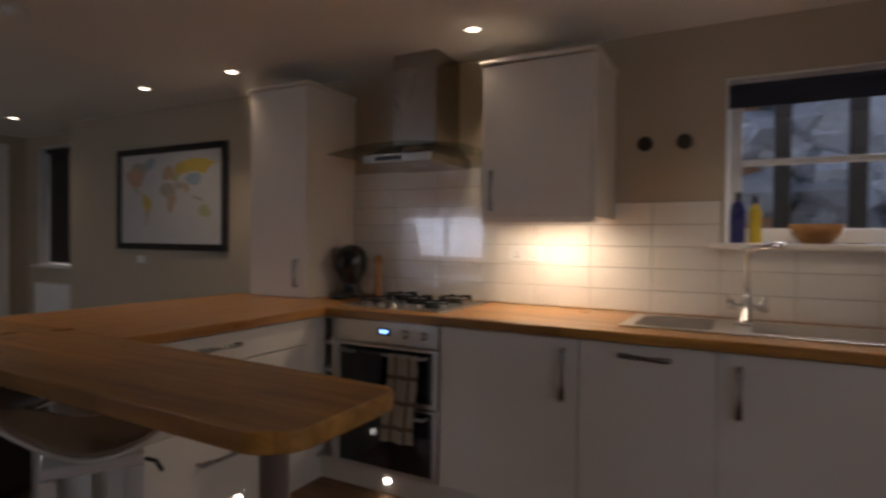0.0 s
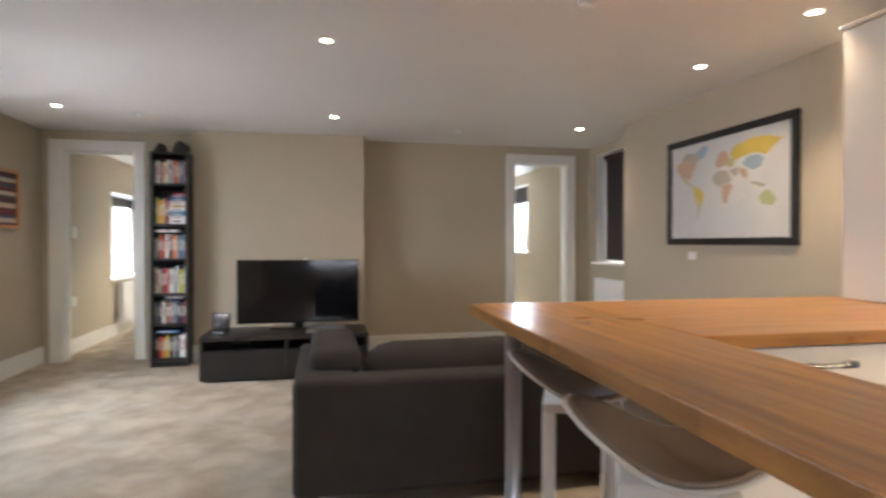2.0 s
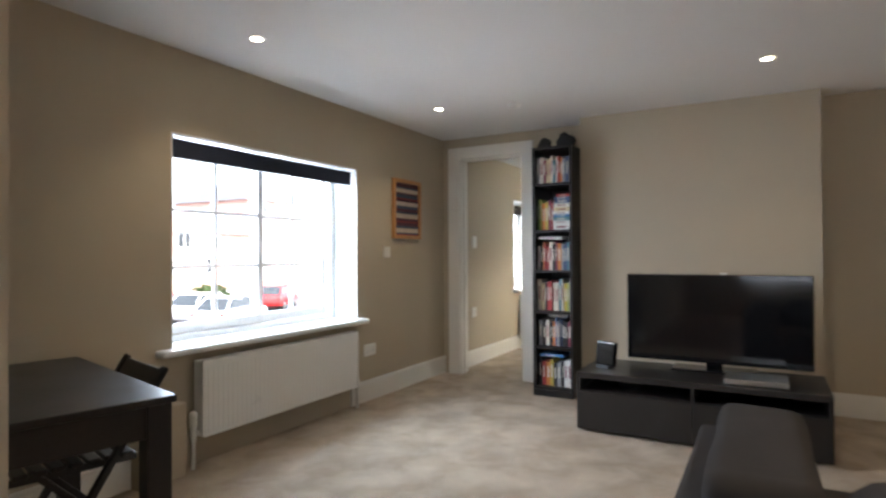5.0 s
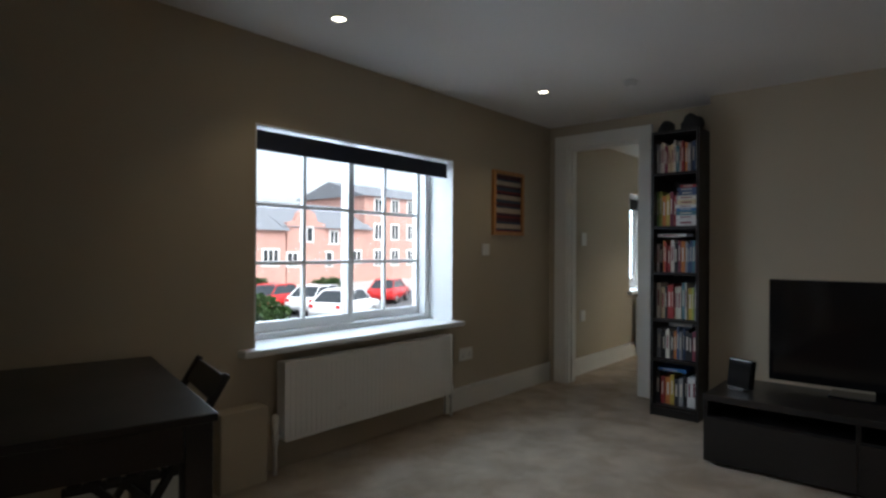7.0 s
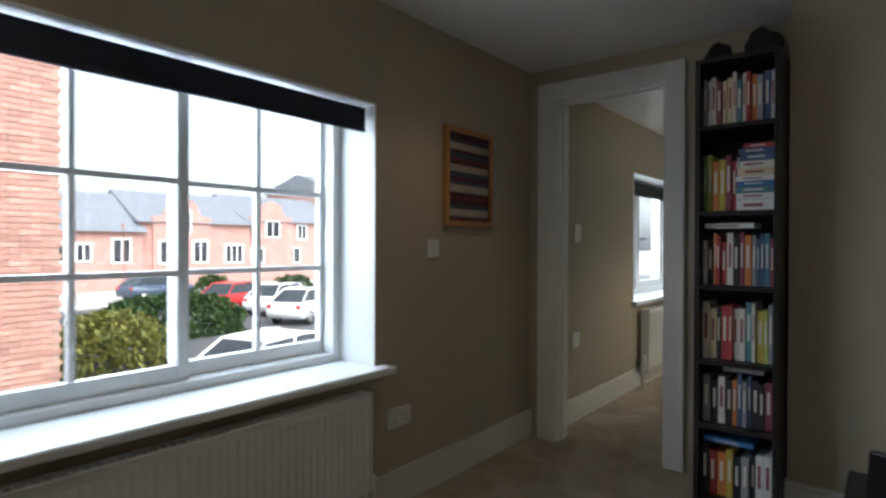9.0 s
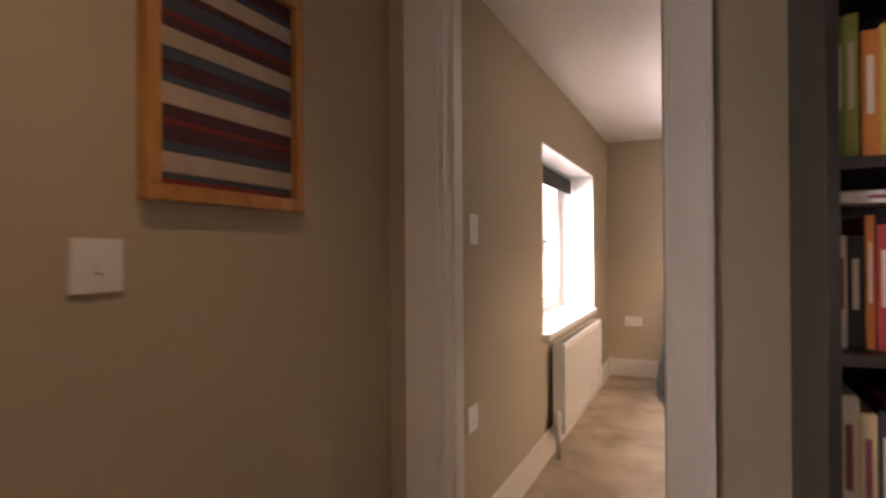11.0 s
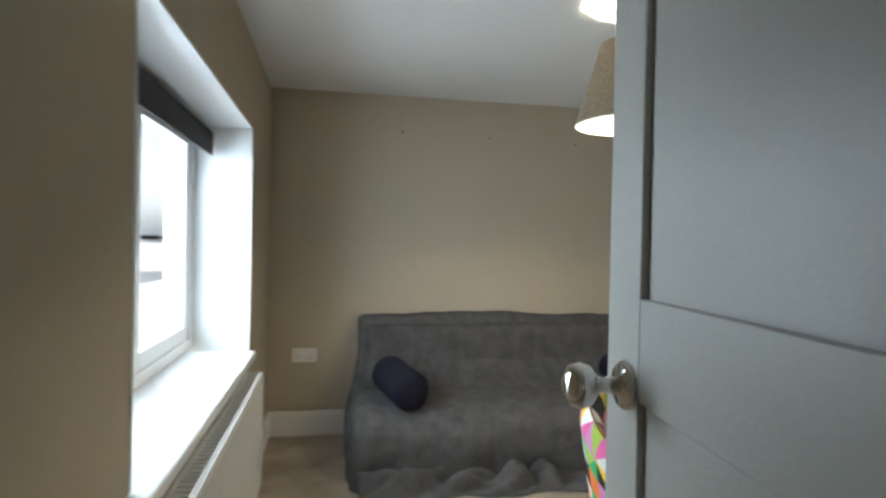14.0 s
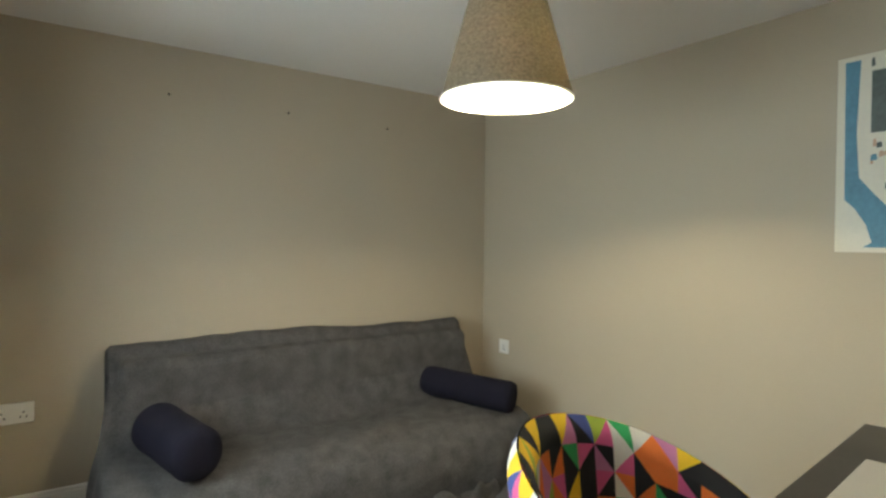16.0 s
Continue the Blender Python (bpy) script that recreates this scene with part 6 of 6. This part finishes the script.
part("case", bm, mat("pale_grey_laptop", (0.52, 0.49, 0.44), 0.4, 0.2, 0.03, 8, 120, 0.005), lp)

# map poster
po = thing("map_poster", (-8.0, R2N, 1.27), "illustrated city map poster with a blue river", "poster")
QX0, QX1, QZ0, QZ1 = -8.275, -7.74, 1.265, 1.995
bm = B()
box(bm, QX0, QX1, R2N - 0.004, R2N - 0.0005, QZ0, QZ1)
psheet = part("sheet", bm, POSTERPAPER, po)
PM = Matrix.Translation((0, R2N - 0.0041, 0)) @ Matrix.Rotation(radians(90), 4, "X")


def print_shape(outline, material, name, lift=0.0008):
    bm = B()
    prism(bm, [(QX0 + u * 0.50, QZ0 + v * 0.73) for u, v in outline], 0, lift, 0, 0, PM)
    bmesh.ops.recalc_face_normals(bm, faces=bm.faces[:])
    part(name, bm, material, psheet)


print_shape([(0.05, 0.975), (0.15, 0.975), (0.14, 0.80), (0.13, 0.60), (0.15, 0.38), (0.24, 0.30), (0.34, 0.22), (0.40, 0.12), (0.52, 0.025), (0.18, 0.025), (0.24, 0.05), (0.20, 0.14), (0.13, 0.22), (0.06, 0.27)], RIVER, "river_print")
print_shape([(0.22, 0.91), (0.40, 0.91), (0.40, 0.60), (0.22, 0.60)], POSTERDARK, "inset_print")
rp = random.Random(4)
for k in range(190):
    u, v = rp.uniform(0.18, 0.95), rp.uniform(0.06, 0.96)
    if u < 0.43 and 0.57 < v < 0.94 or u < 0.19 + max(0, 0.42 - v) * 0.95:
        continue
    w, h = rp.uniform(0.008, 0.022), rp.uniform(0.008, 0.025)
    print_shape([(u - w, v - h), (u + w, v - h * 0.7), (u + w * 0.6, v + h), (u - w * 0.8, v + h * 0.8)], rp.choice([MAPGREY, POSTERDARK, MAPORANGE, RIVER]), "building_print")
for ny, nz in ((-1.57, 1.99), (-0.97, 1.98), (-0.35, 1.97)):
    n_ = thing("picture_nail", (R2W, ny, nz), "small bent nail in the bare wall", "nail", "nails in the wall")
    bm = B()
    lathe(bm, [(0.006, 0.0), (0.006, 0.004), (0.002, 0.006)], (R2W, ny, nz), 10, 0, "x")
    part("nail_head", bm, IRON, n_)

# wooden threshold and kitchen planks
bm = B()
box(bm, -2.50, -2.45, -1.12, YN, 0.0, 0.012, 0.004)
single("threshold", bm, PALEWOOD, "pale wooden threshold strip at the carpet edge", "threshold", "", "structure")
kf = thing("kitchen_floor", (-0.4, 0.9, 0), "brown wooden plank floor of the kitchen", "floor", "", "structure")
plank_mesh = None
for i in range(28):
    for j in range(3):
        y0 = -1.11 + i * 0.145
        x0 = -2.45 + j * 1.385
        if plank_mesh is None:
            bm = B()
            box(bm, 0, 1.382, 0, 0.1425, 0, 0.013, 0.0015, 1)
            first = part("plank", bm, PLANK, kf)
            plank_mesh = first.data
            first.matrix_parent_inverse = Matrix.Identity(4)
            first.location = Vector((x0, y0, 0)) - kf.location
            continue
        o = new("plank", plank_mesh)
        o.parent = kf
        o.location = Vector((x0, y0, 0)) - kf.location

# ---- outside ----
G = -2.2
bm = B()
box(bm, -400, 400, -400, 400, G - 0.2, G)
single("ground", bm, PAVE, "pale paved ground around the buildings", "ground", "", "structure")
bm = B()
box(bm, -70, 20, -33, -15.5, G, G + 0.012)
single("road", bm, ASPHALT, "grey asphalt car park", "road", "", "structure")
bm = B()
box(bm, -70, 20, -15.5, -15.3, G, G + 0.12, 0.02)
box(bm, -70, 20, -33.2, -33.0, G, G + 0.12, 0.02)
single("kerb", bm, PAVE, "concrete kerb at the car park", "kerb", "", "structure")


def leaf_mass(name, x0, x1, y0, y1, z0, z1, n, material, label, seed, size=0.14):
    """A clipped shrub as many small leaves round a dark core."""
    h = thing(name, ((x0 + x1) / 2, (y0 + y1) / 2, z0), label, "hedge")
    r = random.Random(seed)
    bm = B()
    cx, cy, cz = (x0 + x1) / 2, (y0 + y1) / 2, z0
    for _ in range(n):
        d = Vector((r.gauss(0, 1), r.gauss(0, 1), abs(r.gauss(0, 1)))).normalized()
        e = 2.6
        k = (abs(d.x) ** e + abs(d.y) ** e + abs(d.z) ** e) ** (-1 / e)
        k *= 1 - 0.25 * r.random() ** 2 + 0.16 * noise.noise(d * 3.5 + Vector((seed, 0, 0)))
        p = Vector((cx + d.x * k * (x1 - x0) / 2, cy + d.y * k * (y1 - y0) / 2, cz + max(0.02, d.z * k) * (z1 - z0)))
        u = Vector((r.gauss(0, 1), r.gauss(0, 1), r.gauss(0, 1))).normalized()
        w = u.orthogonal().normalized()
        s = size * r.uniform(0.6, 1.3)
        bm.faces.new([bm.verts.new(p + q) for q in (u * s, w * s * 0.5, -u * s, -w * s * 0.5)])
    part("leaves", bm, material, h, "", False, "stuff")
    return h


leaf_mass("hedge", -16.2, -10.8, -22.6, -20.2, G, G + 1.55, 4200, LEAF, "clipped green hedge beside the car park", 1)
leaf_mass("golden_shrub", -11.2, -8.3, -19.0, -16.0, G, G + 1.5, 2600, LEAFY, "golden-leaved shrub below the window", 2)
leaf_mass("hedge", -27.5, -24.5, -31.5, -30.0, G, G + 1.5, 1500, LEAF, "far green hedge by the houses", 3)
leaf_mass("hedge", -22.5, -20.3, -33.2, -31.8, G, G + 1.6, 1200, LEAF, "far green hedge by the houses", 4)


def car(x, y, yaw, paint, label, L_=4.1, w=1.74, h=1.47):
    c = thing("parked_car", (0, 0, 0), label, "car", "parked cars")
    bm = B()
    side = [(-L_ / 2, 0.32), (-L_ / 2, 0.72), (-L_ / 2 + 0.12, 0.86), (-L_ / 2 + 0.95, 0.98), (L_ / 2 - 0.35, 1.0), (L_ / 2 - 0.05, 0.90), (L_ / 2, 0.6), (L_ / 2 - 0.05, 0.30)]
    rows = []
    for yy, ins in ((-w / 2, 0.06), (-w / 2 + 0.10, 0), (w / 2 - 0.10, 0), (w / 2, 0.06)):
        rows.append([bm.verts.new((px * (1 - ins * 0.3), yy, pz - ins * (0.6 if pz > 0.7 else -0.3))) for px, pz in side])
    n = len(side)
    for a, b in zip(rows, rows[1:]):
        for i in range(n):
            bm.faces.new((a[i], a[(i + 1) % n], b[(i + 1) % n], b[i]))
    bm.faces.new(rows[0])
    bm.faces.new(rows[-1][::-1])
    bmesh.ops.recalc_face_normals(bm, faces=bm.faces[:])
    bmesh.ops.bevel(bm, geom=bm.edges[:], offset=0.03, segments=2, affect="EDGES")
    body = part("body", bm, paint, c, "", True)
    cab = [(-L_ / 2 + 0.85, 0.93), (-L_ / 2 + 1.45, h - 0.04), (-L_ / 2 + 2.0, h), (L_ / 2 - 0.95, h - 0.03), (L_ / 2 - 0.22, 0.95)]
    for nm, grow, lo, hi, mt in (("windows", 0.0, 0.93, h - 0.06, CARGLASS), ("roof", 0.012, h - 0.09, h, paint)):
        bm = B()
        a = [bm.verts.new((px, -w / 2 + 0.12 + 0.16 * (pz - 0.93) / 0.5 - grow, pz + grow)) for px, pz in cab]
        b = [bm.verts.new((px, w / 2 - 0.12 - 0.16 * (pz - 0.93) / 0.5 + grow, pz + grow)) for px, pz in cab]
        k = len(cab)
        if nm == "roof":
            for i in range(1, k - 2):
                bm.faces.new((a[i], a[i + 1], b[i + 1], b[i]))
            for i in (0, 3):
                for q, s in ((a, 1), (b, -1)):
                    p0, p1 = q[i].co.copy(), q[i + 1].co.copy()
                    tube(bm, [p0, p1], 0.03, 6)
            for q in (a, b):
                pm = q[2].co.copy()
                tube(bm, [(pm.x + 0.3, pm.y * 1.02, 0.95), (pm.x + 0.3, pm.y, pm.z)], 0.04, 6)
                tube(bm, [q[1].co.copy(), q[2].co.copy(), q[3].co.copy()], 0.035, 6)
        else:
            for i in range(k - 1):
                bm.faces.new((a[i], a[i + 1], b[i + 1], b[i]))
            bm.faces.new(a)
            bm.faces.new(b[::-1])
            bmesh.ops.recalc_face_normals(bm, faces=bm.faces[:])
        part(nm if nm == "roof" else "glasshouse", bm, mt, c, "dark car glass" if nm == "windows" else "")
    for wx in (-L_ / 2 + 0.78, L_ / 2 - 0.75):
        for s in (-1, 1):
            bm = B()
            lathe(bm, [(0.20, -0.1), (0.29, -0.1), (0.315, -0.07), (0.315, 0.07), (0.29, 0.1), (0.20, 0.1)], (wx, s * (w / 2 - 0.10), 0.315), 24, 0, "y")
            wh = part("wheel", bm, TYRE, c)
            bm = B()
            lathe(bm, [(0.02, -0.108), (0.19, -0.104), (0.20, -0.08), (0.20, 0.08), (0.19, 0.104), (0.02, 0.108)], (wx, s * (w / 2 - 0.10), 0.315), 20, 0, "y")
            part("rim", bm, STEEL, wh)
    for s in (-1, 1):
        bm = B()
        box(bm, -L_ / 2 - 0.005, -L_ / 2 + 0.16, s * 0.62 - 0.15, s * 0.62 + 0.15, 0.64, 0.76, 0.02)
        part("headlight", bm, STEEL, c, "glassy headlight")
        bm = B()
        box(bm, L_ / 2 - 0.12, L_ / 2 + 0.004, s * 0.68 - 0.11, s * 0.68 + 0.11, 0.72, 0.88, 0.02)
        part("tail_light", bm, CARRED, c, "red tail light")
    c.matrix_basis = pose(x, y, G + 0.012, 0, 0, yaw)
    return c


car(-19.6, -21.3, 22, CARWHITE, "white hatchback parked in the car park")
car(-20.6, -24.6, 22, CARWHITE, "white car parked further along the car park")
car(-19.6, -27.0, 24, CARRED, "red car parked facing the hedge")
car(-10.8, -11.2, 12, CARWHITE, "white car close below the window")
car(-27.6, -26.6, 30, CARRED, "red car at the far side of the car park")
car(-19.8, -36.0, 8, CARBLUE, "dark blue car behind the hedge")
car(-31.0, -24.5, 30, CARBLUE, "dark blue car at the far side of the car park")


def house(x0, x1, y, depth, eaves, ridge, gables, wins, label):
    """A brick house front facing +y: gables as (x, width, top); windows as (x, z, w, h)."""
    h = thing("brick_house", ((x0 + x1) / 2, y - depth / 2, G), label, "house", "brick houses")
    bm = B()
    box(bm, x0, x1, y - depth, y, G, eaves)
    for gx, gw, gt in gables:
        t = bmesh.new()
        f = t.faces.new([t.verts.new(p) for p in ((gx - gw / 2, y + 0.25, eaves - 1.2), (gx + gw / 2, y + 0.25, eaves - 1.2), (gx + gw / 2, y + 0.25, eaves + 0.3), (gx + gw * 0.3, y + 0.25, eaves + 0.5), (gx + gw * 0.22, y + 0.25, gt - 0.5), (gx, y + 0.25, gt), (gx - gw * 0.22, y + 0.25, gt - 0.5), (gx - gw * 0.3, y + 0.25, eaves + 0.5), (gx - gw / 2, y + 0.25, eaves + 0.3))])
        r = bmesh.ops.extrude_face_region(t, geom=[f])
        for v in r["geom"]:
            if isinstance(v, bmesh.types.BMVert):
                v.co.y -= 0.5
        bmesh.ops.recalc_face_normals(t, faces=t.faces[:])
        merge(bm, t)
        box(bm, gx - gw / 2, gx + gw / 2, y, y + 0.25, G, eaves - 1.2)
    part("wall", bm, BRICKFAR, h)
    bm = B()
    t = bmesh.new()
    ym = y - depth / 2
    v = [t.verts.new(p) for p in ((x0 - 0.3, y + 0.4, eaves - 0.1), (x1 + 0.3, y + 0.4, eaves - 0.1), (x1 + 0.3, ym, ridge), (x0 - 0.3, ym, ridge), (x0 - 0.3, y - depth - 0.4, eaves - 0.1), (x1 + 0.3, y - depth - 0.4, eaves - 0.1))]
    for f in ((0, 1, 2, 3), (3, 2, 5, 4), (0, 3, 4), (1, 5, 2), (0, 4, 5, 1)):
        t.faces.new([v[i] for i in f])
    merge(bm, t)
    part("roof", bm, SLATE, h, "grey slate roof")
    for wx, wz, ww, wh in wins:
        yo = y + (0.25 if any(abs(wx - g[0]) < g[1] / 2 for g in gables) else 0)
        bm = B()
        box(bm, wx - ww / 2 - 0.1, wx + ww / 2 + 0.1, yo - 0.05, yo + 0.06, wz - wh / 2 - 0.12, wz + wh / 2 + 0.15)
        w_ = part("window", bm, PVC, h, "white framed window")
        k = max(1, round(ww / 0.6))
        for i in range(k):
            bm = B()
            a = wx - ww / 2 + i * ww / k
            box(bm, a + 0.06, a + ww / k - 0.06, yo + 0.05, yo + 0.075, wz - wh / 2, wz + wh / 2)
            part("pane", bm, CARGLASS, w_)
    return h


house(-23.0, -15.0, -45, 9, 2.2, 5.2, [(-21.6, 0.01, 2.2)], [(-17.8, 0.6, 0.9, 1.1), (-19.0, 0.6, 0.9, 1.1), (-21.5, 0.7, 1.2, 1.6)], "red brick terrace house with a slate roof")
house(-32.5, -23.0, -45.5, 9, 3.0, 5.6, [(-26.3, 4.8, 5.0)], [(-26.3, 3.0, 1.1, 1.6), (-25.0, 0.6, 1.2, 1.6), (-27.7, 0.6, 1.2, 1.6), (-30.9, 0.4, 1.6, 1.4)], "red brick house with a shaped gable")
house(-43.5, -32.5, -46, 10, 3.4, 6.0, [(-35.0, 4.4, 5.2)], [(-35.0, 2.6, 1.4, 1.3), (-33.4, 0.2, 1.2, 1.2), (-37.5, 0.2, 1.5, 1.3), (-38.5, 2.4, 1.0, 1.2), (-41.5, 0.4, 1.2, 1.2)], "red brick house with a shaped gable")
house(-66.0, -43.5, -47, 12, 7.2, 9.0, [], [(-45.5 - 2.6 * i, z, 1.1, 1.6) for i in range(8) for z in (0.3, 3.2, 6.0)], "three-storey red brick apartment block")

# near brick building, seen at the window's edge
nb = thing("brick_building", (-1.4, -11.0, G), "near red brick building beside the window", "building")
bm = B()
box(bm, -5.86, 3.0, -13.0, -9.0, G, 7.5)
part("wall_core", bm, MORTAR, nb)
brick_mesh = None
BXA, BZA = -5.88, -0.8
count = 0
for j in range(60):
    for i in range(12):
        x0 = BXA + i * 0.225 + (0.1125 if j % 2 else 0)
        z0 = BZA + j * 0.075
        if i < 5:
            if brick_mesh is None:
                bm = B()
                box(bm, 0, 0.214, 0, 0.03, 0, 0.064)
                o = part("brick", bm, BRICKM, nb)
                brick_mesh = o.data
                o.matrix_parent_inverse = Matrix.Identity(4)
            else:
                o = new("brick", brick_mesh)
                o.parent = nb
            o.location = Vector((x0, -9.0 - 0.018 + 0.003 * ((i * 7 + j * 3) % 3), z0)) - nb.location
            count += 1
bm = B()
for j in range(110):
    for i in range(39):
        x0 = BXA + i * 0.225 + (0.1125 if j % 2 else 0)
        z0 = G + 0.05 + j * 0.075
        if i < 5 and BZA - 0.04 < z0 < BZA + 60 * 0.075 - 0.03:
            continue
        vs = [bm.verts.new(p) for p in ((x0, -8.986, z0), (x0 + 0.214, -8.986, z0), (x0 + 0.214, -8.986, z0 + 0.064), (x0, -8.986, z0 + 0.064))]
        bs = [bm.verts.new((v.co.x, -9.002, v.co.z)) for v in vs]
        bm.faces.new(vs[::-1])
        for k in range(4):
            bm.faces.new((vs[k], vs[(k + 1) % 4], bs[(k + 1) % 4], bs[k]))
bmesh.ops.recalc_face_normals(bm, faces=bm.faces[:])
part("brickwork", bm, BRICKM, nb, "", False, "stuff")

# rubble bank behind the kitchen window
rw = thing("stone_bank", (0.9, 5.0, G), "grey rubble stone bank behind the kitchen, blue daylight cast painted in", "stone wall")
bm = B()
box(bm, -3, 5, 5.1, 6.0, G, 3.2)
part("bank_core", bm, MORTAR, rw)
rs = random.Random(8)
for i in range(150):
    x, z = rs.uniform(-0.9, 2.9), rs.uniform(0.2, 2.9)
    r = rs.uniform(0.10, 0.24)
    bm = B()
    t = bmesh.new()
    bmesh.ops.create_icosphere(t, subdivisions=2, radius=r)
    for v in t.verts:
        v.co *= 1 + 0.45 * noise.noise(v.co * 9 + Vector((i, 0, 0)))
        v.co.x *= 1.3
    merge(bm, t, 0, Matrix.Translation((x, 5.02 + rs.uniform(-0.05, 0.08), z)))
    part("stone", bm, STONE, rw)
for x in (0.55, 0.98, 1.5):
    p = thing("timber_post", (x, 4.6, G), "dark timber post outside the kitchen window", "post", "posts outside the kitchen")
    bm = B()
    box(bm, x - 0.05, x + 0.05, 4.55, 4.65, G, 2.6, 0.006)
    part("post_shaft", bm, IRON, p)

# tiles above the worktop
tl = thing("tiled_splashback", (-0.4, YN, TOP), "white glazed wall tiles in long courses", "tiles", "", "structure")
bm = B()
box(bm, -1.856, 1.69, YN - 0.004, YN - 0.0005, TOP, 1.245)
box(bm, -1.856, 0.25, YN - 0.004, YN - 0.0005, 1.245, 1.455)
box(bm, -1.856, -0.78, YN - 0.004, YN - 0.0005, 1.455, 1.69)
part("grout", bm, GROUT, tl)
tile_mesh = {}
TH, TW = 0.1075, 0.30
for j in range(7):
    z0 = TOP + 0.003 + j * TH
    for i in range(12):
        x0 = -1.852 + i * TW
        x1 = min(x0 + TW - 0.003, -0.785 if j >= 5 else (0.245 if j >= 3 else 1.688))
        if x1 - x0 < 0.03:
            continue
        w = round(x1 - x0, 3)
        if w not in tile_mesh:
            bm = B()
            box(bm, 0, w, 0, 0.008, 0, TH - 0.003, 0.0015, 1)
            o = part("tile", bm, TILE, tl)
            tile_mesh[w] = o.data
            o.matrix_parent_inverse = Matrix.Identity(4)
        else:
            o = new("tile", tile_mesh[w])
            o.parent = tl
        o.location = Vector((x0, YN - 0.011, z0)) - tl.location
